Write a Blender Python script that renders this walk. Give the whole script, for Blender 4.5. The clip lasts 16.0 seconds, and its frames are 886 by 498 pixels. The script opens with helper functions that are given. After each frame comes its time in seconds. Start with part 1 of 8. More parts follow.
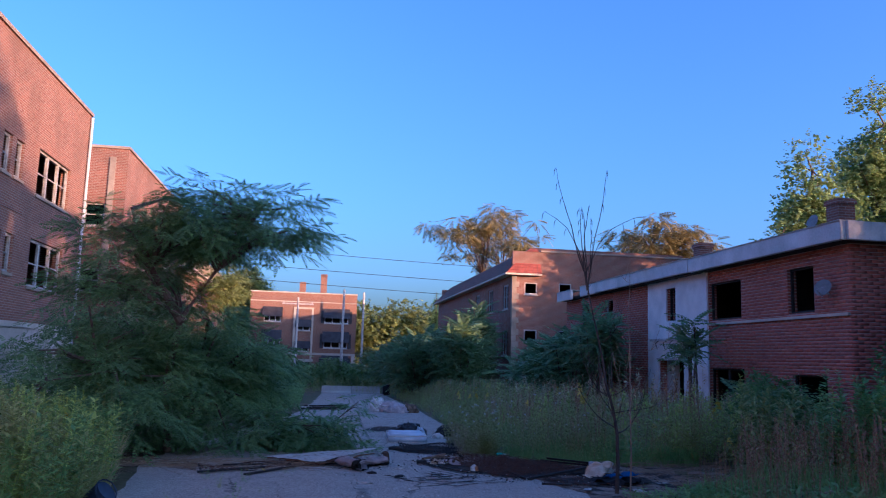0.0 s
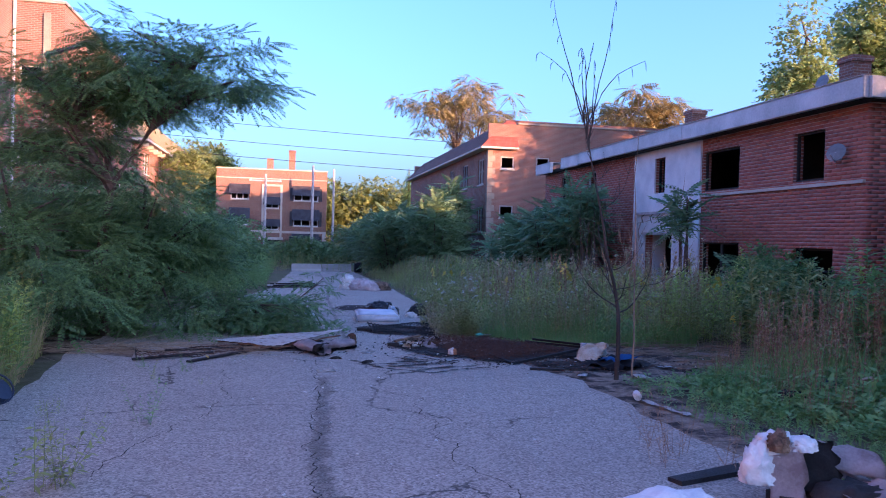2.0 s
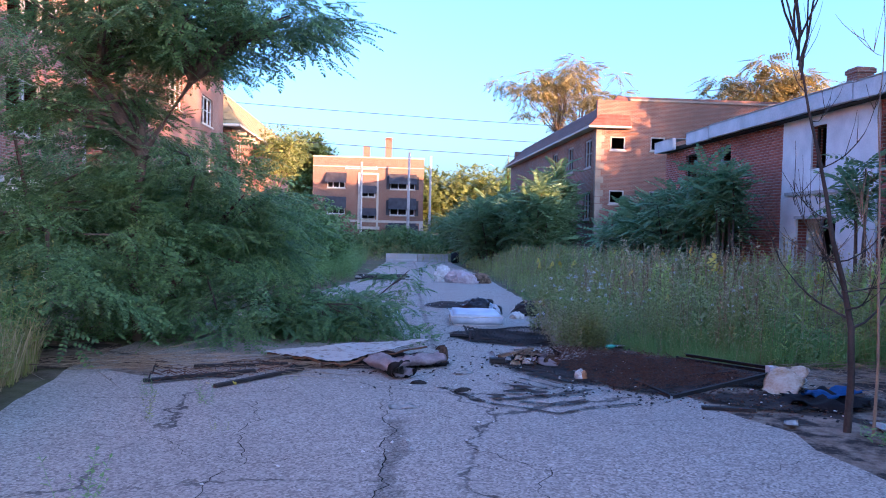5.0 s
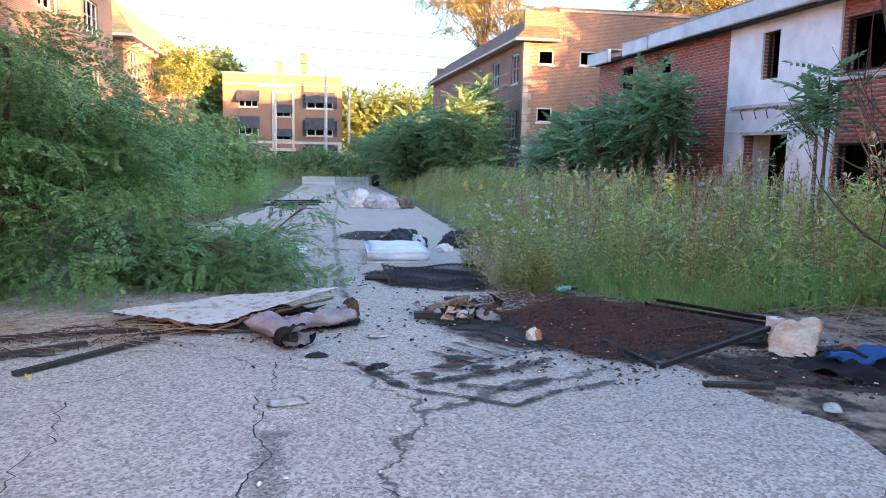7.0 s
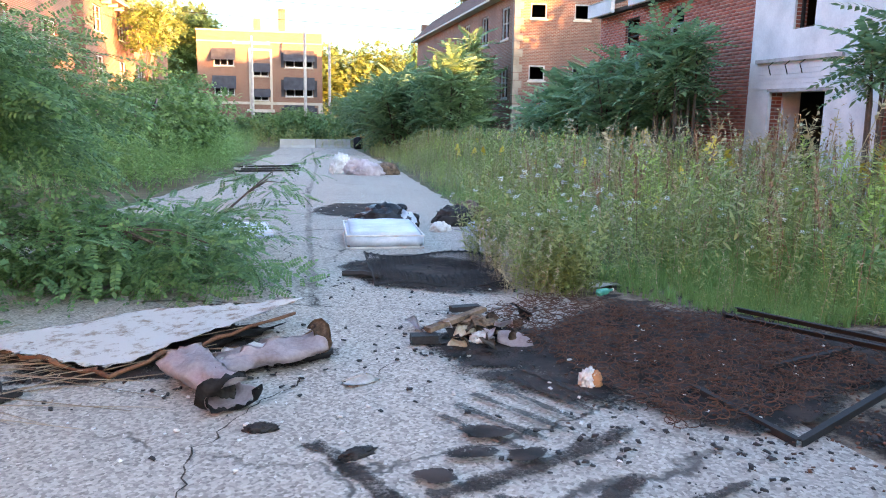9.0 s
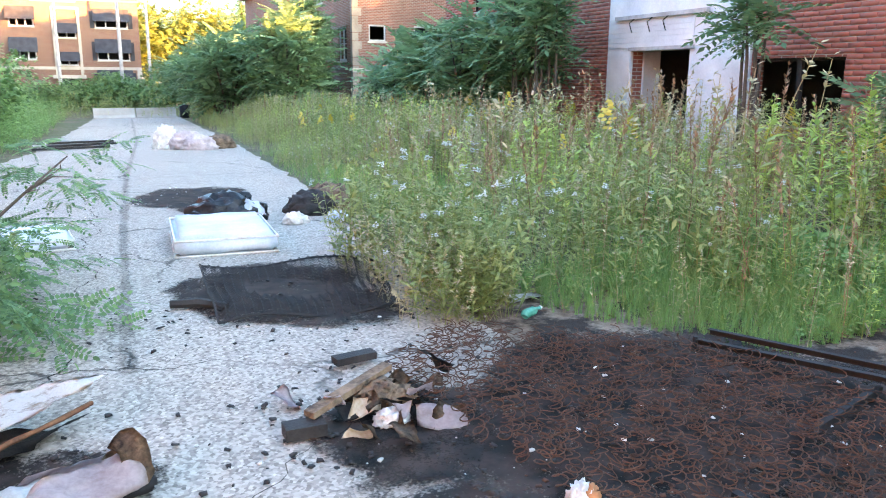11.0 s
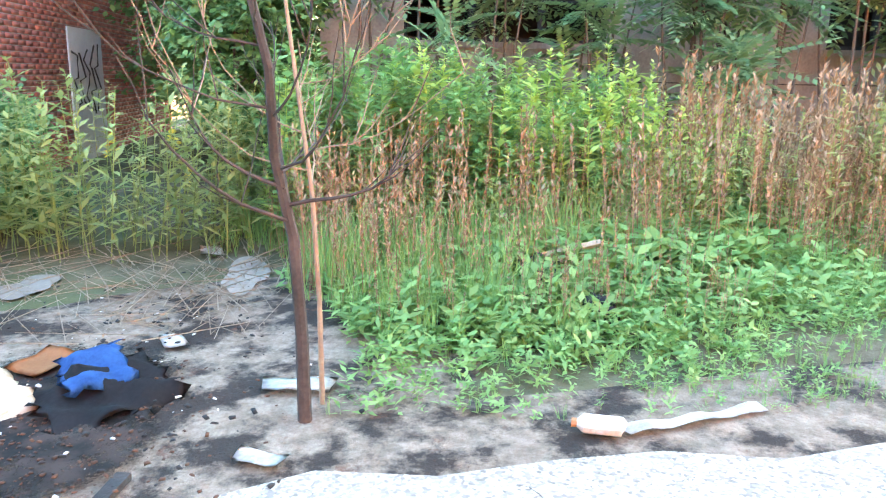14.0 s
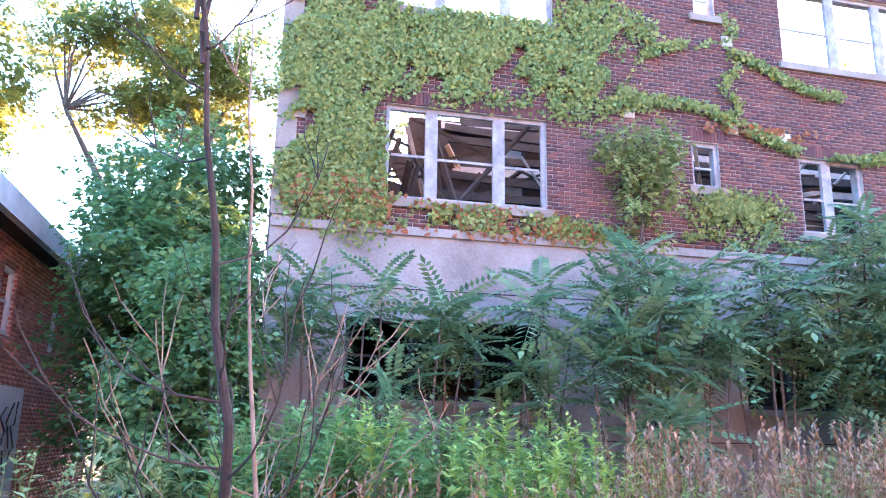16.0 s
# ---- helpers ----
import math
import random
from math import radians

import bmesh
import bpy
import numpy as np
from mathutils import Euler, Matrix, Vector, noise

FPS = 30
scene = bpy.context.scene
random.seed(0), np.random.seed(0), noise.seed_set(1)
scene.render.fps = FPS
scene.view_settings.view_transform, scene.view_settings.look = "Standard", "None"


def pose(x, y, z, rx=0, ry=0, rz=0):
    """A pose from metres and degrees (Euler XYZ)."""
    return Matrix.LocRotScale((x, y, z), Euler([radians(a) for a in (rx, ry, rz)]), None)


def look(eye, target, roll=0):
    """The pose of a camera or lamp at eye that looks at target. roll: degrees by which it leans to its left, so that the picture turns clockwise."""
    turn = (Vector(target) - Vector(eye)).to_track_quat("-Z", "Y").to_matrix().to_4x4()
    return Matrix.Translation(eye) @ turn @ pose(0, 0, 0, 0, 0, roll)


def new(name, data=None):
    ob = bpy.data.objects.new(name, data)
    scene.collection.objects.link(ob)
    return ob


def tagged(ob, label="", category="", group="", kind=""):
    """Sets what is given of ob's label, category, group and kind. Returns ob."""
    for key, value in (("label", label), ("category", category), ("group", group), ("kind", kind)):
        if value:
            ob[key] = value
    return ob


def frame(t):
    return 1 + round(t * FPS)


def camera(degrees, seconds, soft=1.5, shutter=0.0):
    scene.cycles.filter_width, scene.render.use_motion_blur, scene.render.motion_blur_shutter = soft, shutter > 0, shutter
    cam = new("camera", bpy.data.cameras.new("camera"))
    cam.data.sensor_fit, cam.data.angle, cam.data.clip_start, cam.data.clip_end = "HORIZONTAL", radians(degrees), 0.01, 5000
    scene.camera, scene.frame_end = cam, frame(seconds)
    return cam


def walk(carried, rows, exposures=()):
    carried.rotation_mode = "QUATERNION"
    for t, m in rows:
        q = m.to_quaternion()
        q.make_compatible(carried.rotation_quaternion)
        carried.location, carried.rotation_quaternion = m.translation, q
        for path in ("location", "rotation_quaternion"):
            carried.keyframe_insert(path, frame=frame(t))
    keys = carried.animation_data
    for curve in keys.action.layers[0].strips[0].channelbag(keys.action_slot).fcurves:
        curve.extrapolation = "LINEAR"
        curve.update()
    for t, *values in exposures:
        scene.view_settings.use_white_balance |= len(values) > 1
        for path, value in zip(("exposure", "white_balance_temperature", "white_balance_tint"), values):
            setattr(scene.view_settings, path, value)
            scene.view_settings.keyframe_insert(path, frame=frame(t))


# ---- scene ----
cam = camera(59.9, 16.0, soft=1.0, shutter=0.1)
PATH = [
    (0, (0.532, -5.304, 1.948), (0.848, -3.349, 2.231), 1.7),
    (0.5, (0.644, -4.884, 1.916), (1.172, -2.962, 2.079), 1.6),
    (1, (0.696, -4.476, 1.888), (1.273, -2.563, 1.981), 1.4),
    (1.5, (0.785, -3.977, 1.834), (1.309, -2.047, 1.875), 1.5),
    (2, (0.837, -3.383, 1.82), (1.235, -1.423, 1.793), 1.5),
    (2.5, (0.81, -2.797, 1.849), (1.076, -0.815, 1.796), 1.5),
    (3, (0.94, -2.258, 1.835), (1.053, -0.262, 1.779), 1.4),
    (3.2, (0.976, -2.05, 1.825), (1.057, -0.052, 1.769), 1.4),
    (5.3, (1.258, 0.207, 1.671), (1.443, 2.198, 1.613), 1.4),
    (5.5, (1.284, 0.437, 1.689), (1.521, 2.422, 1.632), 1.3),
    (6, (1.282, 0.993, 1.667), (1.618, 2.962, 1.57), 1.4),
    (6.5, (1.399, 1.525, 1.63), (1.748, 3.484, 1.431), 1.2),
    (7, (1.503, 2.091, 1.607), (1.85, 4.044, 1.352), 1.1),
    (7.5, (1.509, 2.658, 1.621), (1.85, 4.61, 1.349), 1.1),
    (8, (1.587, 3.252, 1.604), (1.921, 5.203, 1.32), 1.1),
    (8.2, (1.609, 3.457, 1.572), (1.938, 5.408, 1.278), 1.1),
    (10.3, (1.912, 5.55, 1.547), (2.509, 7.41, 1.117), 0.7),
    (10.5, (1.921, 5.731, 1.564), (2.549, 7.58, 1.131), 0.6),
    (11, (1.914, 6.087, 1.558), (2.686, 7.88, 1.121), 0.4),
    (11.5, (1.962, 6.201, 1.549), (3.043, 7.826, 1.113), 0.3),
    (12, (1.851, 6.161, 1.566), (3.269, 7.499, 1.119), 0.2),
    (12.5, (1.757, 6.088, 1.58), (3.43, 7.085, 1.124), 0.0),
    (13, (1.715, 5.983, 1.607), (3.566, 6.576, 1.136), 0.0),
    (13.5, (1.704, 5.916, 1.611), (3.64, 6.041, 1.127), 0.3),
    (14, (1.71, 5.913, 1.626), (3.639, 5.626, 1.184), 0.9),
    (14.5, (1.764, 5.881, 1.632), (3.705, 5.417, 1.5), 1.2),
    (14.6, (1.77, 5.879, 1.634), (3.713, 5.404, 1.588), 1.2),
    (14.7, (1.77, 5.883, 1.634), (3.71, 5.397, 1.678), 1.0),
    (15, (1.762, 5.907, 1.627), (3.681, 5.413, 1.893), 1.2),
    (15.5, (1.795, 5.95, 1.625), (3.678, 5.452, 2.079), 0.9),
    (16, (1.852, 6.066, 1.625), (3.744, 5.616, 2.094), 0.9),
]
EXPOSURES = [(0, 1.4, 4650, 24), (0.5, 1.6, 4700, 25), (1, 1.85, 4700, 29), (1.5, 2.1, 4900, 32), (3, 2.42, 5200, 34), (5.5, 2.75, 5150, 21), (6, 2.85, 5300, 18), (6.7, 3.35, 6400, 12), (8, 3.72, 7100, 9), (10.5, 4.12, 7600, 7), (12.5, 5.0, 8100, 0), (13.5, 5.15, 8400, -1), (14.3, 5.45, 7400, 1), (15.0, 5.3, 6300, 12), (15.4, 4.9, 5900, 15), (16, 4.75, 5700, 18)]
walk(cam, [(t, look(eye, target, roll)) for t, eye, target, roll in PATH], EXPOSURES)

# ---- world, sun ----
SUN_AZ, SUN_EL = 132.0, 8.5
world = bpy.data.worlds.new("world")
scene.world = world
world.use_nodes = True
wn, wl = world.node_tree.nodes, world.node_tree.links
sky = wn.new("ShaderNodeTexSky")
sky.sky_type, sky.sun_disc = "NISHITA", False
sky.sun_elevation, sky.sun_rotation = radians(SUN_EL), radians(SUN_AZ)
sky.air_density, sky.dust_density, sky.ozone_density = 1.0, 4.0, 3.5
wn["Background"].inputs["Strength"].default_value = 0.15
wl.new(sky.outputs[0], wn["Background"].inputs["Color"])
sun = new("sun", bpy.data.lights.new("sun", "SUN"))
sun.data.energy, sun.data.angle, sun.data.color = 5.0, radians(0.6), (1.0, 0.46, 0.16)
SA, SE = radians(SUN_AZ), radians(SUN_EL)
sun.matrix_world = look((60 * math.sin(SA) * math.cos(SE), 60 * math.cos(SA) * math.cos(SE), 60 * math.sin(SE)), (0, 0, 0))


# ---- builders ----
def mesh_ob(name, bm, mat, parent=None, label=""):
    me = bpy.data.meshes.new(name)
    bm.normal_update()
    bm.to_mesh(me)
    bm.free()
    me.materials.append(mat)
    ob = new(name, me)
    if parent:
        ob.parent = parent
    if label:
        ob["label"] = label
    return ob


def part(name, bm, mat, parent, label=""):
    return mesh_ob(name, bm, mat, parent, label)


def thing(name, label, category, at=(0, 0, 0), rz=0.0, group="", kind=""):
    ob = new(name)
    ob.empty_display_size = 0.1
    ob.matrix_world = pose(*at, 0, 0, rz)
    return tagged(ob, label, category, group, kind)


def single(name, bm, mat, label, category, at=(0, 0, 0), rz=0.0, group="", kind=""):
    ob = mesh_ob(name, bm, mat)
    ob.matrix_world = pose(*at, 0, 0, rz)
    return tagged(ob, label, category, group, kind)


def box(bm, x0, x1, y0, y1, z0, z1, m=None):
    c = bmesh.ops.create_cube(bm, size=1.0)["verts"]
    for v in c:
        v.co = Vector(((x0 + x1) / 2 + v.co.x * (x1 - x0), (y0 + y1) / 2 + v.co.y * (y1 - y0), (z0 + z1) / 2 + v.co.z * (z1 - z0)))
        if m is not None:
            v.co = m @ v.co
    return bm


def boxes(*rows):
    bm = bmesh.new()
    for r in rows:
        box(bm, *r)
    return bm


def tube(bm, pts, radii, sides=6):
    """A bent, tapered stick through pts."""
    rings = []
    pts = [Vector(p) for p in pts]
    for i, p in enumerate(pts):
        d = (pts[min(i + 1, len(pts) - 1)] - pts[max(i - 1, 0)]).normalized()
        a = d.cross(Vector((0, 0, 1)) if abs(d.z) < 0.9 else Vector((1, 0, 0))).normalized()
        b = d.cross(a)
        r = radii[i] if isinstance(radii, (list, tuple)) else radii
        rings.append([bm.verts.new(p + a * (r * math.cos(2 * math.pi * k / sides)) + b * (r * math.sin(2 * math.pi * k / sides))) for k in range(sides)])
    for r0, r1 in zip(rings, rings[1:]):
        for k in range(sides):
            bm.faces.new((r0[k], r0[(k + 1) % sides], r1[(k + 1) % sides], r1[k]))
    if len(rings[0]) > 2:
        bm.faces.new(list(reversed(rings[0])))
        bm.faces.new(rings[-1])
    return bm


def raw_mesh(name, verts, faces, mat, smooth=False):
    """A mesh from arrays: verts (n, 3) and quads (m, 4)."""
    me = bpy.data.meshes.new(name)
    verts, faces = np.asarray(verts, np.float32), np.asarray(faces, np.int32)
    k = faces.shape[1]
    me.vertices.add(len(verts))
    me.vertices.foreach_set("co", verts.ravel())
    me.loops.add(faces.size)
    me.loops.foreach_set("vertex_index", faces.ravel())
    me.polygons.add(len(faces))
    me.polygons.foreach_set("loop_start", np.arange(0, faces.size, k, dtype=np.int32))
    me.polygons.foreach_set("loop_total", np.full(len(faces), k, np.int32))
    me.update(calc_edges=True)
    me.materials.append(mat)
    if smooth:
        me.polygons.foreach_set("use_smooth", np.ones(len(faces), bool))
    return me


def ground_z(x, y):
    """The lie of the land: the road falls gently away ahead."""
    y = np.asarray(y, float)
    return np.interp(y, [-40, -8, -5, 0, 4, 8, 13, 16, 50, 82, 400], [0.75, 0.46, 0.38, 0.15, 0.035, 0.0, -0.05, -0.1, -0.7, -1.25, -2.0]) + 0 * np.asarray(x, float)


def gz(x, y):
    return float(ground_z(x, y))


def wall(axis, c, thick, u0, u1, z0, z1, openings=()):
    """A wall in the plane axis = c, thick metres deep, with openings (u0, u1, z0, z1) cut right through: one closed shell."""
    us = sorted({u0, u1, *(min(max(u, u0), u1) for o in openings for u in o[:2])})
    zs = sorted({z0, z1, *(min(max(z, z0), z1) for o in openings for z in o[2:])})
    def solid(i, k):
        if not (0 <= i < len(us) - 1 and 0 <= k < len(zs) - 1):
            return False
        u, z = (us[i] + us[i + 1]) / 2, (zs[k] + zs[k + 1]) / 2
        return not any(o[0] < u < o[1] and o[2] < z < o[3] for o in openings)
    bm = bmesh.new()
    made = {}
    def vert(i, k, d):
        if (i, k, d) not in made:
            made[i, k, d] = bm.verts.new((c + d * thick, us[i], zs[k]) if axis == "x" else (us[i], c + d * thick, zs[k]))
        return made[i, k, d]
    for i in range(len(us) - 1):
        for k in range(len(zs) - 1):
            if not solid(i, k):
                continue
            for d in (0, 1):
                bm.faces.new((vert(i, k, d), vert(i + 1, k, d), vert(i + 1, k + 1, d), vert(i, k + 1, d)))
            for di, dk, p, q in ((-1, 0, (i, k), (i, k + 1)), (1, 0, (i + 1, k), (i + 1, k + 1)), (0, -1, (i, k), (i + 1, k)), (0, 1, (i, k + 1), (i + 1, k + 1))):
                if not solid(i + di, k + dk):
                    bm.faces.new((vert(*p, 0), vert(*q, 0), vert(*q, 1), vert(*p, 1)))
    bmesh.ops.recalc_face_normals(bm, faces=bm.faces)
    return bm


def slab(bm, axis, c, thick, a, b, z0, z1):
    lo, hi = min(c, c + thick), max(c, c + thick)
    if axis == "x":
        box(bm, lo, hi, a, b, z0, z1)
    else:
        box(bm, a, b, lo, hi, z0, z1)


def place(axis, c, u, d, z):
    """The point at u along the wall, d behind its face (negative: in front), z up; d counts along +axis."""
    return (c + d, u, z) if axis == "x" else (u, c + d, z)


def bars(bm, axis, c, rows):
    """Boxes on a wall: rows of u0, u1, d0, d1, z0, z1."""
    for u0, u1, d0, d1, z0, z1 in rows:
        if axis == "x":
            box(bm, c + min(d0, d1), c + max(d0, d1), u0, u1, z0, z1)
        else:
            box(bm, u0, u1, c + min(d0, d1), c + max(d0, d1), z0, z1)
    return bm


def window(parent, axis, c, o, mat_frame, inside=1, mullions=(), rails=(0.5,), sill=None, depth=0.1, w=0.06, mw=0.09):
    """A window in the opening o: a frame with mullions (fractions across) and broken sash rails, and a sill."""
    u0, u1, z0, z1 = o
    d = depth * inside
    e = 0.07 * inside
    cuts = [u0 + w]
    for f in mullions:
        m = u0 + (u1 - u0) * f
        cuts += [m - mw / 2, m + mw / 2]
    cuts.append(u1 - w)
    panes = [(p, q, z0 + w, z1 - w) for p, q in zip(cuts[::2], cuts[1::2])]
    win = part("window", wall(axis, c + d, e, u0 + 0.003, u1 - 0.003, z0 + 0.002, z1 - 0.003, panes), mat_frame, parent)
    edges = [u0 + w] + [u0 + (u1 - u0) * f for f in mullions] + [u1 - w]
    k = 0
    for a, b in zip(edges, edges[1:]):
        for f in rails:
            zz = z0 + (z1 - z0) * f + 0.02 * ((k % 3) - 1)
            part("sash_rail", bars(bmesh.new(), axis, c, [(a + 0.04, b - 0.04, d + 0.02 * inside, d + 0.05 * inside, zz, zz + 0.04)]), mat_frame, win)
            k += 1
    if sill is not None:
        part("sill", bars(bmesh.new(), axis, c, [(u0 - 0.06, u1 + 0.06, -0.05 * inside, 0.1 * inside, z0 - 0.09, z0 - 0.004)]), sill, win)
    return win


def brick_mesh(name, axis, c, out, u0, u1, z0, z1, mat, openings=(), length=0.203, height=0.0677, joint=0.011, proud=0.008, skip=None):
    """Rows of separate bricks standing proud of the wall's bed of mortar."""
    rng = np.random.default_rng(7)
    V, n = [], 0
    rows = int((z1 - z0) / height)
    lo, hi, zz0, zz1 = [], [], [], []
    for r in range(rows):
        start = u0 - (length / 2 if r % 2 else 0)
        us = np.arange(start, u1, length)
        a = np.clip(us, u0, u1)
        b = np.clip(us + length - joint, u0, u1)
        z = z0 + r * height
        keep = b - a > 0.02
        for o in openings:
            if z + height > o[2] + 0.005 and z < o[3] - 0.005:
                inside = (a < o[1]) & (b > o[0])
                left, right = a < o[0] - 0.03, b > o[1] + 0.03
                b = np.where(inside & left, o[0], b)
                a = np.where(inside & ~left & right, o[1], a)
                keep &= ~(inside & ~left & ~right)
        keep &= b - a > 0.02
        if skip is not None:
            keep &= ~skip((a + b) / 2, z)
        lo.append(a[keep]); hi.append(b[keep])
        zz0.append(np.full(keep.sum(), z)); zz1.append(np.full(keep.sum(), z + height - joint))
    lo, hi, zz0, zz1 = map(np.concatenate, (lo, hi, zz0, zz1))
    m = len(lo)
    p = proud + rng.uniform(-0.002, 0.003, m)
    face = c + out * p
    base = np.full(m, c + out * -0.002)
    def pt(d, u, z):
        return np.stack([d, u, z], -1) if axis == "x" else np.stack([u, d, z], -1)
    v = np.stack([pt(base, lo, zz0), pt(base, hi, zz0), pt(base, hi, zz1), pt(base, lo, zz1), pt(face, lo, zz0), pt(face, hi, zz0), pt(face, hi, zz1), pt(face, lo, zz1)], 1)
    q = np.array([[4, 5, 6, 7], [0, 1, 5, 4], [1, 2, 6, 5], [2, 3, 7, 6], [3, 0, 4, 7]])
    f = (np.arange(m)[:, None, None] * 8 + q).reshape(-1, 4)
    return raw_mesh(name, v.reshape(-1, 3), f, mat)


# ---- materials ----
class Nodes:
    """Short words for building a node material."""
    def __init__(self, name, rough=0.8, metal=0.0, spec=0.35):
        self.mat = bpy.data.materials.new(name)
        self.mat.use_nodes = True
        self.t = self.mat.node_tree
        self.b = self.t.nodes["Principled BSDF"]
        self.b.inputs["Roughness"].default_value, self.b.inputs["Metallic"].default_value = rough, metal
        self.b.inputs["Specular IOR Level"].default_value = spec

    def n(self, kind, **inputs):
        node = self.t.nodes.new("ShaderNode" + kind)
        for key, value in inputs.items():
            self.put(node.inputs[key.replace("_", " ")], value)
        return node

    def put(self, socket, value):
        if hasattr(value, "is_output"):
            self.t.links.new(value, socket)
        elif isinstance(value, bpy.types.Node):
            self.t.links.new(value.outputs[0], socket)
        else:
            socket.default_value = value

    def coords(self):
        return self.n("TexCoord").outputs["Object"]

    def world(self):
        return self.n("NewGeometry").outputs["Position"]

    def noise(self, vec, scale, detail=4.0, rough=0.6, dist=0.0):
        return self.n("TexNoise", Vector=vec, Scale=scale, Detail=detail, Roughness=rough, Distortion=dist).outputs["Fac"]

    def ramp(self, fac, *stops):
        node = self.n("ValToRGB", Fac=fac)
        el = node.color_ramp.elements
        while len(el) < len(stops):
            el.new(0.5)
        for e, (p, c) in zip(el, stops):
            e.position = p
            e.color = (*c, 1) if isinstance(c, (tuple, list)) else (c, c, c, 1)
        return node.outputs[0]

    def mix(self, fac, a, b, how="MIX"):
        node = self.t.nodes.new("ShaderNodeMix")
        node.data_type, node.blend_type = "RGBA", how
        self.put(node.inputs[0], fac)
        self.put(node.inputs[6], (*a, 1) if isinstance(a, tuple) and len(a) == 3 else a)
        self.put(node.inputs[7], (*b, 1) if isinstance(b, tuple) and len(b) == 3 else b)
        return node.outputs[2]

    def math(self, how, a, b=0.0):
        node = self.t.nodes.new("ShaderNodeMath")
        node.operation = how
        self.put(node.inputs[0], a)
        self.put(node.inputs[1], b)
        return node.outputs[0]

    def color(self, c):
        self.put(self.b.inputs["Base Color"], (*c, 1) if isinstance(c, tuple) and len(c) == 3 else c)
        return self

    def bump(self, height, strength=0.4, distance=0.01):
        self.put(self.b.inputs["Normal"], self.n("Bump", Strength=strength, Distance=distance, Height=height).outputs[0])
        return self


def plain(name, a, b, scale=6.0, rough=0.75, metal=0.0, fine=60.0, bump=0.25, dist=0.004):
    """Two tones broken by noise at two scales, with fine relief."""
    k = Nodes(name, rough, metal)
    v = k.coords()
    big, small = k.noise(v, scale, 5), k.noise(v, fine, 3)
    k.color(k.mix(k.ramp(k.math("ADD", k.math("MULTIPLY", big, 0.7), k.math("MULTIPLY", small, 0.3)), (0.36, 0.0), (0.64, 1.0)), a, b))
    k.bump(small, bump, dist)
    k.put(k.b.inputs["Roughness"], k.math("ADD", k.math("MULTIPLY", big, 0.2), rough - 0.1))
    return k.mat


def brick_wall(name, a, b, mortar, length=0.21, height=0.0677, joint=0.01, dirt=(0.05, 0.04, 0.035)):
    """Brickwork for walls that stay far off."""
    k = Nodes(name, 0.85)
    p = k.world()
    s = k.n("SeparateXYZ", Vector=p)
    u = k.math("ADD", s.outputs[0], s.outputs[1])
    vec = k.n("CombineXYZ", X=u, Y=s.outputs[2]).outputs[0]
    br = k.n("TexBrick", Vector=vec, Color1=(*a, 1), Color2=(*b, 1), Mortar=(*mortar, 1), Scale=1.0)
    br.inputs["Mortar Size"].default_value, br.inputs["Brick Width"].default_value, br.inputs["Row Height"].default_value = joint, length, height
    br.inputs["Bias"].default_value = -0.1
    stain = k.ramp(k.noise(p, 0.7, 6, 0.65), (0.42, 0.0), (0.72, 0.55))
    fine = k.noise(p, 14.0, 4)
    c = k.mix(k.math("MULTIPLY", fine, 0.35), br.outputs["Color"], tuple(x * 0.55 for x in a))
    k.color(k.mix(stain, c, dirt))
    k.bump(k.math("SUBTRACT", fine, k.math("MULTIPLY", br.outputs["Fac"], 1.5)), 0.4, 0.008)
    return k.mat


def brick_piece(name, tones, soot=(0.05, 0.04, 0.04), stain=0.45):
    """Single bricks, each with its own tone."""
    k = Nodes(name, 0.82)
    p = k.world()
    r = k.n("NewGeometry").outputs["Random Per Island"]
    c = k.ramp(r, *[(i / max(1, len(tones) - 1), t) for i, t in enumerate(tones)])
    big, fine = k.noise(p, 0.9, 6, 0.65), k.noise(p, 45.0, 4)
    c = k.mix(k.ramp(big, (0.45, 0.0), (0.75, stain)), c, soot)
    k.color(k.mix(k.math("MULTIPLY", fine, 0.3), c, tuple(x * 0.5 for x in tones[0])))
    k.bump(fine, 0.5, 0.004)
    return k.mat


def leaf_mat(name, dark, mid, light, glow=0.3):
    """Leaves: each with its own green, letting some light through."""
    k = Nodes(name, 0.55, 0.0, 0.4)
    r = k.n("NewGeometry").outputs["Random Per Island"]
    big = k.noise(k.world(), 0.8, 3)
    f = k.math("ADD", k.math("MULTIPLY", r, 0.6), k.math("MULTIPLY", big, 0.45))
    c = k.ramp(f, (0.15, dark), (0.5, mid), (0.9, light))
    k.color(c)
    tr = k.n("BsdfTranslucent", Color=k.mix(0.5, c, tuple(min(1, x * 1.5) for x in light)))
    m = k.n("MixShader", Fac=glow)
    k.t.links.new(k.b.outputs[0], m.inputs[1])
    k.t.links.new(tr.outputs[0], m.inputs[2])
    k.t.links.new(m.outputs[0], k.t.nodes["Material Output"].inputs[0])
    return k.mat


